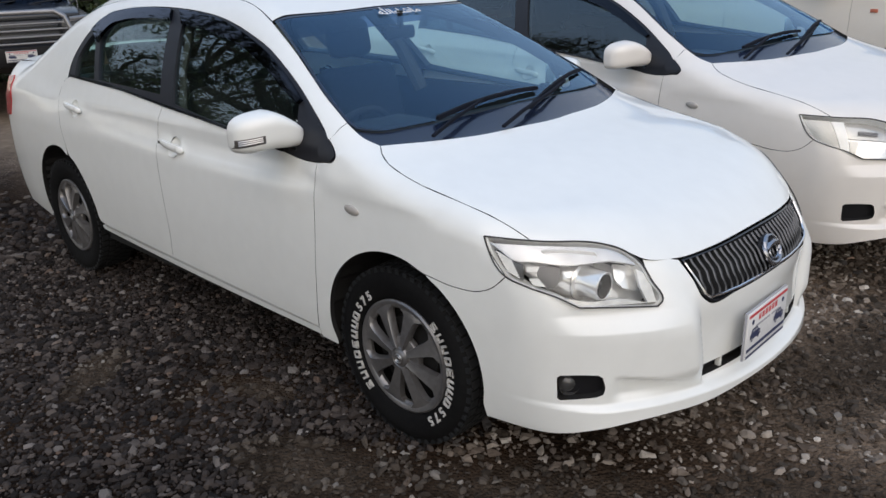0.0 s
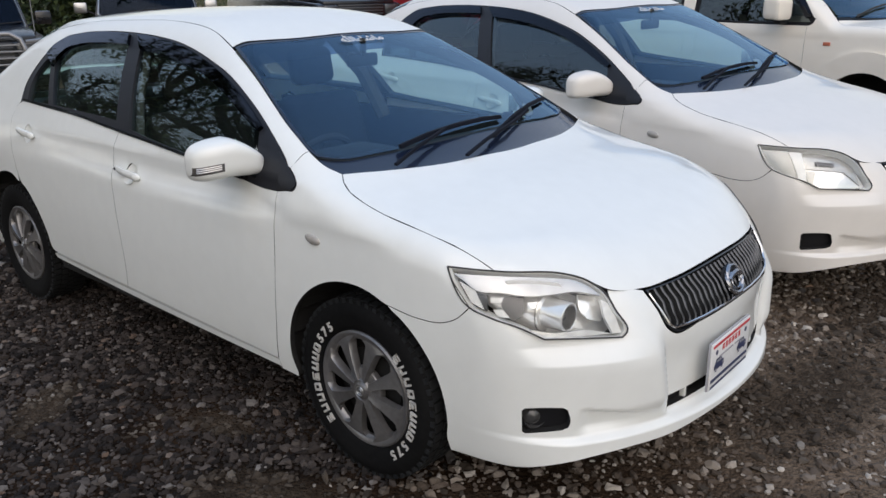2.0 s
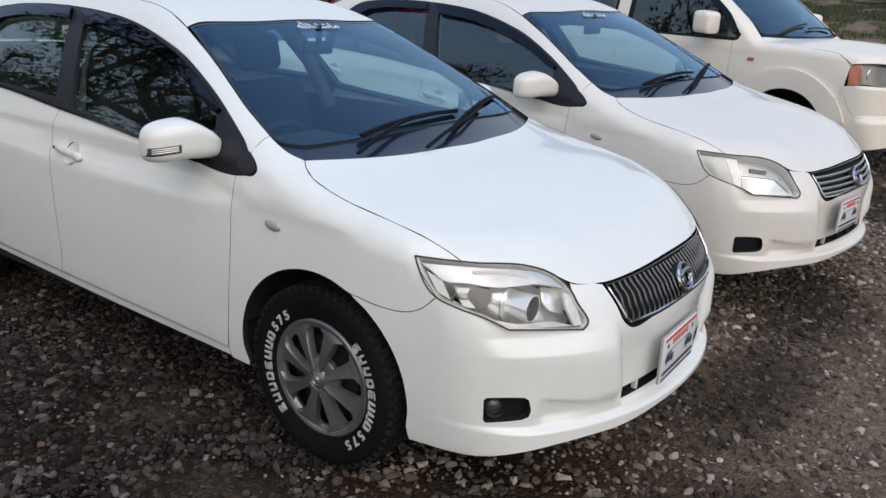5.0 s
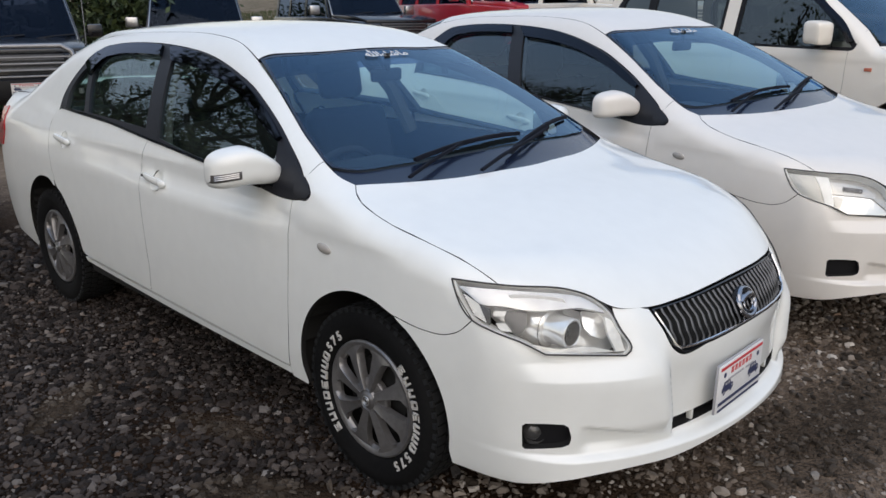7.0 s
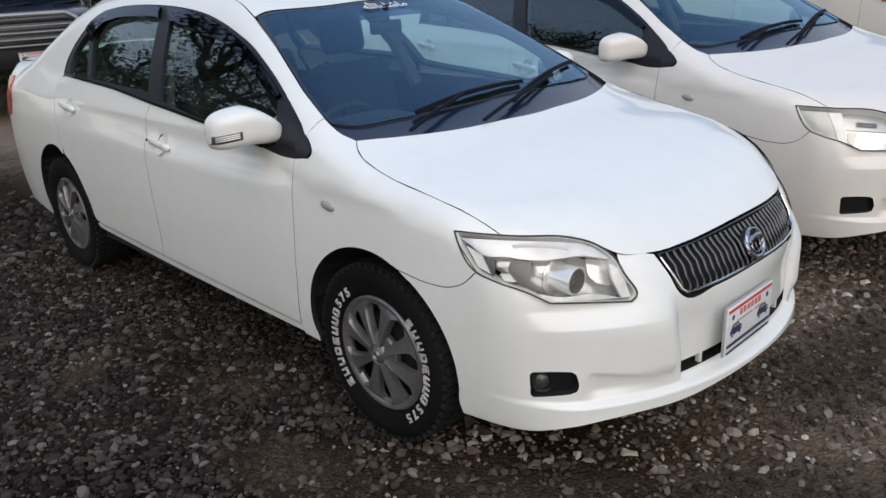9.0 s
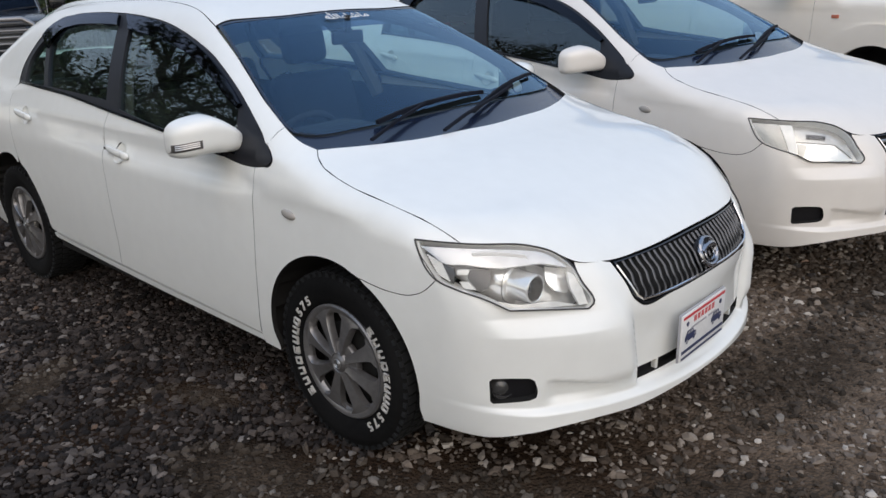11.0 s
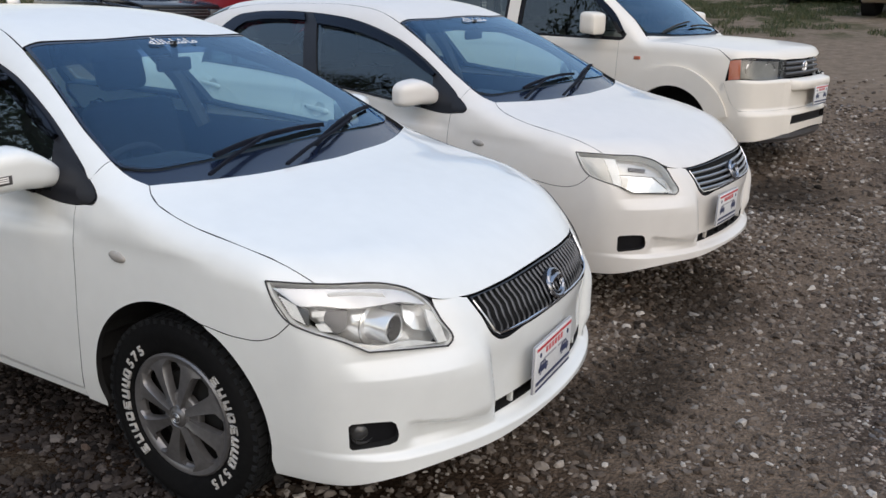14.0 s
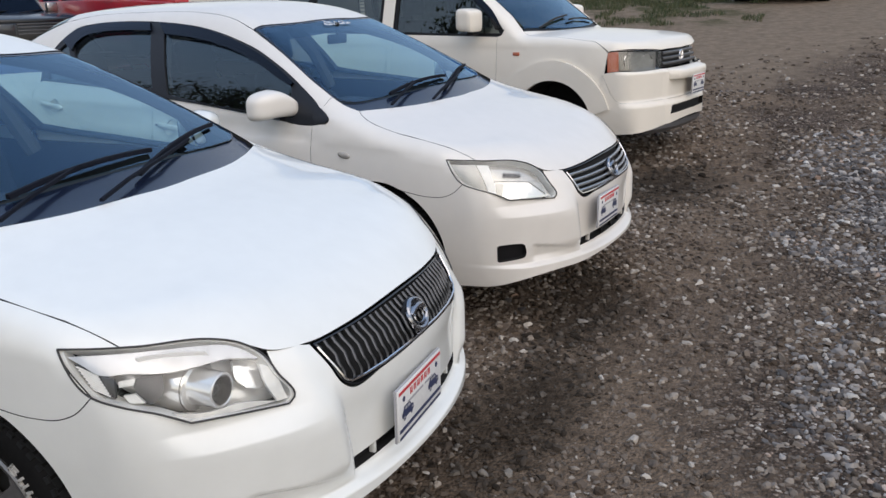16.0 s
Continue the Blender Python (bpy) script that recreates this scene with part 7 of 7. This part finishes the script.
    for s in (-1, 1):
        seat(car, -1.55, s * 0.38).location.z = 0.15
    part("dashboard", boxed(-1.15, -0.82, -0.70, 0.70, 0.85, 1.10, 0.05), INTERIOR, car)
    part("cabin_floor", boxed(-3.4, -0.8, -0.74, 0.74, 0.9, 0.95, 0.01), INTERIOR, car)
    return car


LAMPGREY = material("dull_lamp_glass", (0.07, 0.073, 0.078), 0.12, metal=0.3, coat=0.6)
def at_ground(x, y, yaw, dz=0.0):
    return pose(x, y, float(lie(x, y)) + dz, 0, 0, yaw)


offroader(at_ground(-8.85, 1.20, -16, 0.08), "black off-road car with grey steel bull bar", BLACKPAINT, True)
offroader(at_ground(-10.0, 4.25, -28, 0.05), "black off-road car with bright mirrors", BLACKPAINT)
offroader(at_ground(-9.5, 7.75, -14, -0.05), "dark off-road car with pale mirror", BLACKPAINT)
offroader(at_ground(-7.3, 9.15, -16, 0.0), "bright red off-road car", REDPAINT)
offroader(at_ground(-4.6, 9.0, -10, 0.0), "white wagon with dark windows", CREAM)
offroader(at_ground(1.64, 15.9, -100, -0.03), "beige off-road car facing down the slope", BEIGE, skirt=0.17)
offroader(at_ground(-0.12, 18.9, -84, 0.0), "black off-road car on the far bank", BLACKPAINT, skirt=0.15)

# ---- trees, bushes and grass ----
BARK = material("grey_brown_bark", (0.045, 0.036, 0.028), 0.9, vary=0.5, scale=30, bump=0.01)
LEAF = island_material("leaves", [(0.0, (0.016, 0.030, 0.010)), (0.5, (0.035, 0.058, 0.018)), (1.0, (0.075, 0.10, 0.03))], 0.6, 0)
GRASS = island_material("grass_blades", [(0.0, (0.022, 0.038, 0.010)), (0.6, (0.05, 0.07, 0.022)), (1.0, (0.12, 0.105, 0.05))], 0.7, 0)


def flakes(name, centres, size, mat, seed, upright=False):
    """Many small leaf quads as one mesh."""
    rng = np.random.default_rng(seed)
    n = len(centres)
    a = rng.normal(size=(n, 3))
    if upright:
        a = np.stack([rng.normal(0, 0.35, n), rng.normal(0, 0.35, n), np.ones(n)], 1)
    a /= np.linalg.norm(a, axis=1)[:, None]
    b = np.cross(a, rng.normal(size=(n, 3)))
    b /= np.linalg.norm(b, axis=1)[:, None] + 1e-9
    s = size * rng.uniform(0.5, 1.3, n)[:, None]
    wdt = 0.42 if not upright else 0.10
    c = np.asarray(centres)
    low = c if not upright else c
    v = np.stack([low - a * s * (0 if upright else 1), low + b * s * wdt, low + a * s, low - b * s * wdt], 1).reshape(-1, 3)
    me = bpy.data.meshes.new(name)
    me.vertices.add(4 * n)
    me.vertices.foreach_set("co", v.reshape(-1))
    me.loops.add(4 * n)
    me.loops.foreach_set("vertex_index", np.arange(4 * n, dtype=np.int32))
    me.polygons.add(n)
    me.polygons.foreach_set("loop_start", np.arange(0, 4 * n, 4, dtype=np.int32))
    me.update()
    me.materials.append(mat)
    return me


def tree(x, y, tall, seed, leaves, spread=1.0, leaf=0.10, label="tree with spreading limbs and thin foliage"):
    rnd = random.Random(seed)
    t = thing("tree", pose(x, y, float(lie(x, y)) - 0.05), label, "tree", "trees along the yard")
    bm, tips = bmesh.new(), []
    def grow(p, d, length, r, depth):
        pts = [p]
        q, e = p.copy(), d.copy()
        for _ in range(4):
            e = (e + Vector((rnd.gauss(0, 0.16), rnd.gauss(0, 0.16), rnd.gauss(0.03, 0.10)))).normalized()
            q = q + e * length / 4
            pts.append(q.copy())
        tube(bm, pts, r, 7 if depth < 2 else (5 if depth < 4 else 3), 0.62)
        if depth >= 2:
            tips.extend(pts[1:])
        if depth < 5:
            for _ in range(rnd.choice((2, 3, 3) if depth else (4, 5))):
                k = rnd.choice((2, 3, 4, 4))
                f = (e + Vector((rnd.gauss(0, 0.62), rnd.gauss(0, 0.62), rnd.gauss(0.12, 0.35))) * spread).normalized()
                grow(pts[k], f, length * rnd.uniform(0.58, 0.82), r * (0.62 if k > 2 else 0.5), depth + 1)
    grow(Vector((0, 0, 0)), Vector((rnd.gauss(0, 0.12), rnd.gauss(0, 0.12), 1)), tall * 0.27, tall * 0.028, 0)
    part("trunk", bm, BARK, t)
    rng = np.random.default_rng(seed)
    tips = np.array([tuple(q) for q in tips])
    c = tips[rng.integers(0, len(tips), leaves)] + rng.normal(0, 0.22, (leaves, 3))
    tagged(link("crown", flakes("crown", c, leaf, LEAF, seed), t), kind="stuff")
    return t


tree(-9.0, -5.4, 9.5, 11, 7000, leaf=0.055)
tree(-8.0, -8.8, 13.5, 24, 16000, leaf=0.07)
tree(-12.0, -4.2, 9.5, 22, 8000, leaf=0.06)
tree(-14.5, -9.0, 11.0, 12, 8000)
tree(-18.0, -3.5, 10.0, 14, 14000)
tree(-22.0, 3.0, 11.0, 16, 16000)
tree(9.5, -19.0, 9.0, 17, 14000)


def bush(x, y, rx, ry, h, seed, count):
    rng = np.random.default_rng(seed)
    b = thing("bush", pose(x, y, float(lie(x, y)) - 0.03), "dense green bush at the yard's edge", "bush", "bushes at the yard's edge")
    bm = bmesh.new()
    for _ in range(9):
        e = Vector((rng.normal(0, rx * 0.5), rng.normal(0, ry * 0.5), h * rng.uniform(0.5, 0.9)))
        tube(bm, [(0, 0, 0), tuple(e * 0.5 + Vector((0.1, 0, 0.1))), tuple(e)], 0.03, 5, 0.4)
    part("stems", bm, BARK, b)
    lobes = np.stack([rng.normal(0, rx * 0.45, 22), rng.normal(0, ry * 0.45, 22), rng.uniform(0.15, 0.85, 22) * h], 1)
    c = lobes[rng.integers(0, 22, count)] + rng.normal(0, 0.30, (count, 3)) * (1, 1, 0.8)
    c[:, 2] = np.abs(c[:, 2])
    tagged(link("crown", flakes("crown", c, 0.075, LEAF, seed), b), kind="stuff")
    return b


bush(-13.0, 4.4, 2.0, 1.3, 2.6, 31, 9000)
bush(-15.5, 6.0, 2.2, 1.6, 2.2, 32, 8000)
bush(-12.6, 1.0, 1.6, 1.4, 3.0, 33, 7000)


def turf(name, x0, x1, y0, y1, n, seed, size, label):
    rng = np.random.default_rng(seed)
    x, y = rng.uniform(x0, x1, n), rng.uniform(y0, y1, n)
    keep = soft_patches(x, y) > -0.05
    x, y = x[keep], y[keep]
    c = np.stack([x, y, lie(x, y)], 1)
    return tagged(link(name, flakes(name, c, size, GRASS, seed, True)), label, "grass", kind="stuff")


turf("grass", -7, 1.4, 12.5, 24, 70000, 41, 0.075, "short rough grass on the bank")
turf("grass", -30, -13, 6, 22, 20000, 42, 0.16, "green field grass beyond the cars")
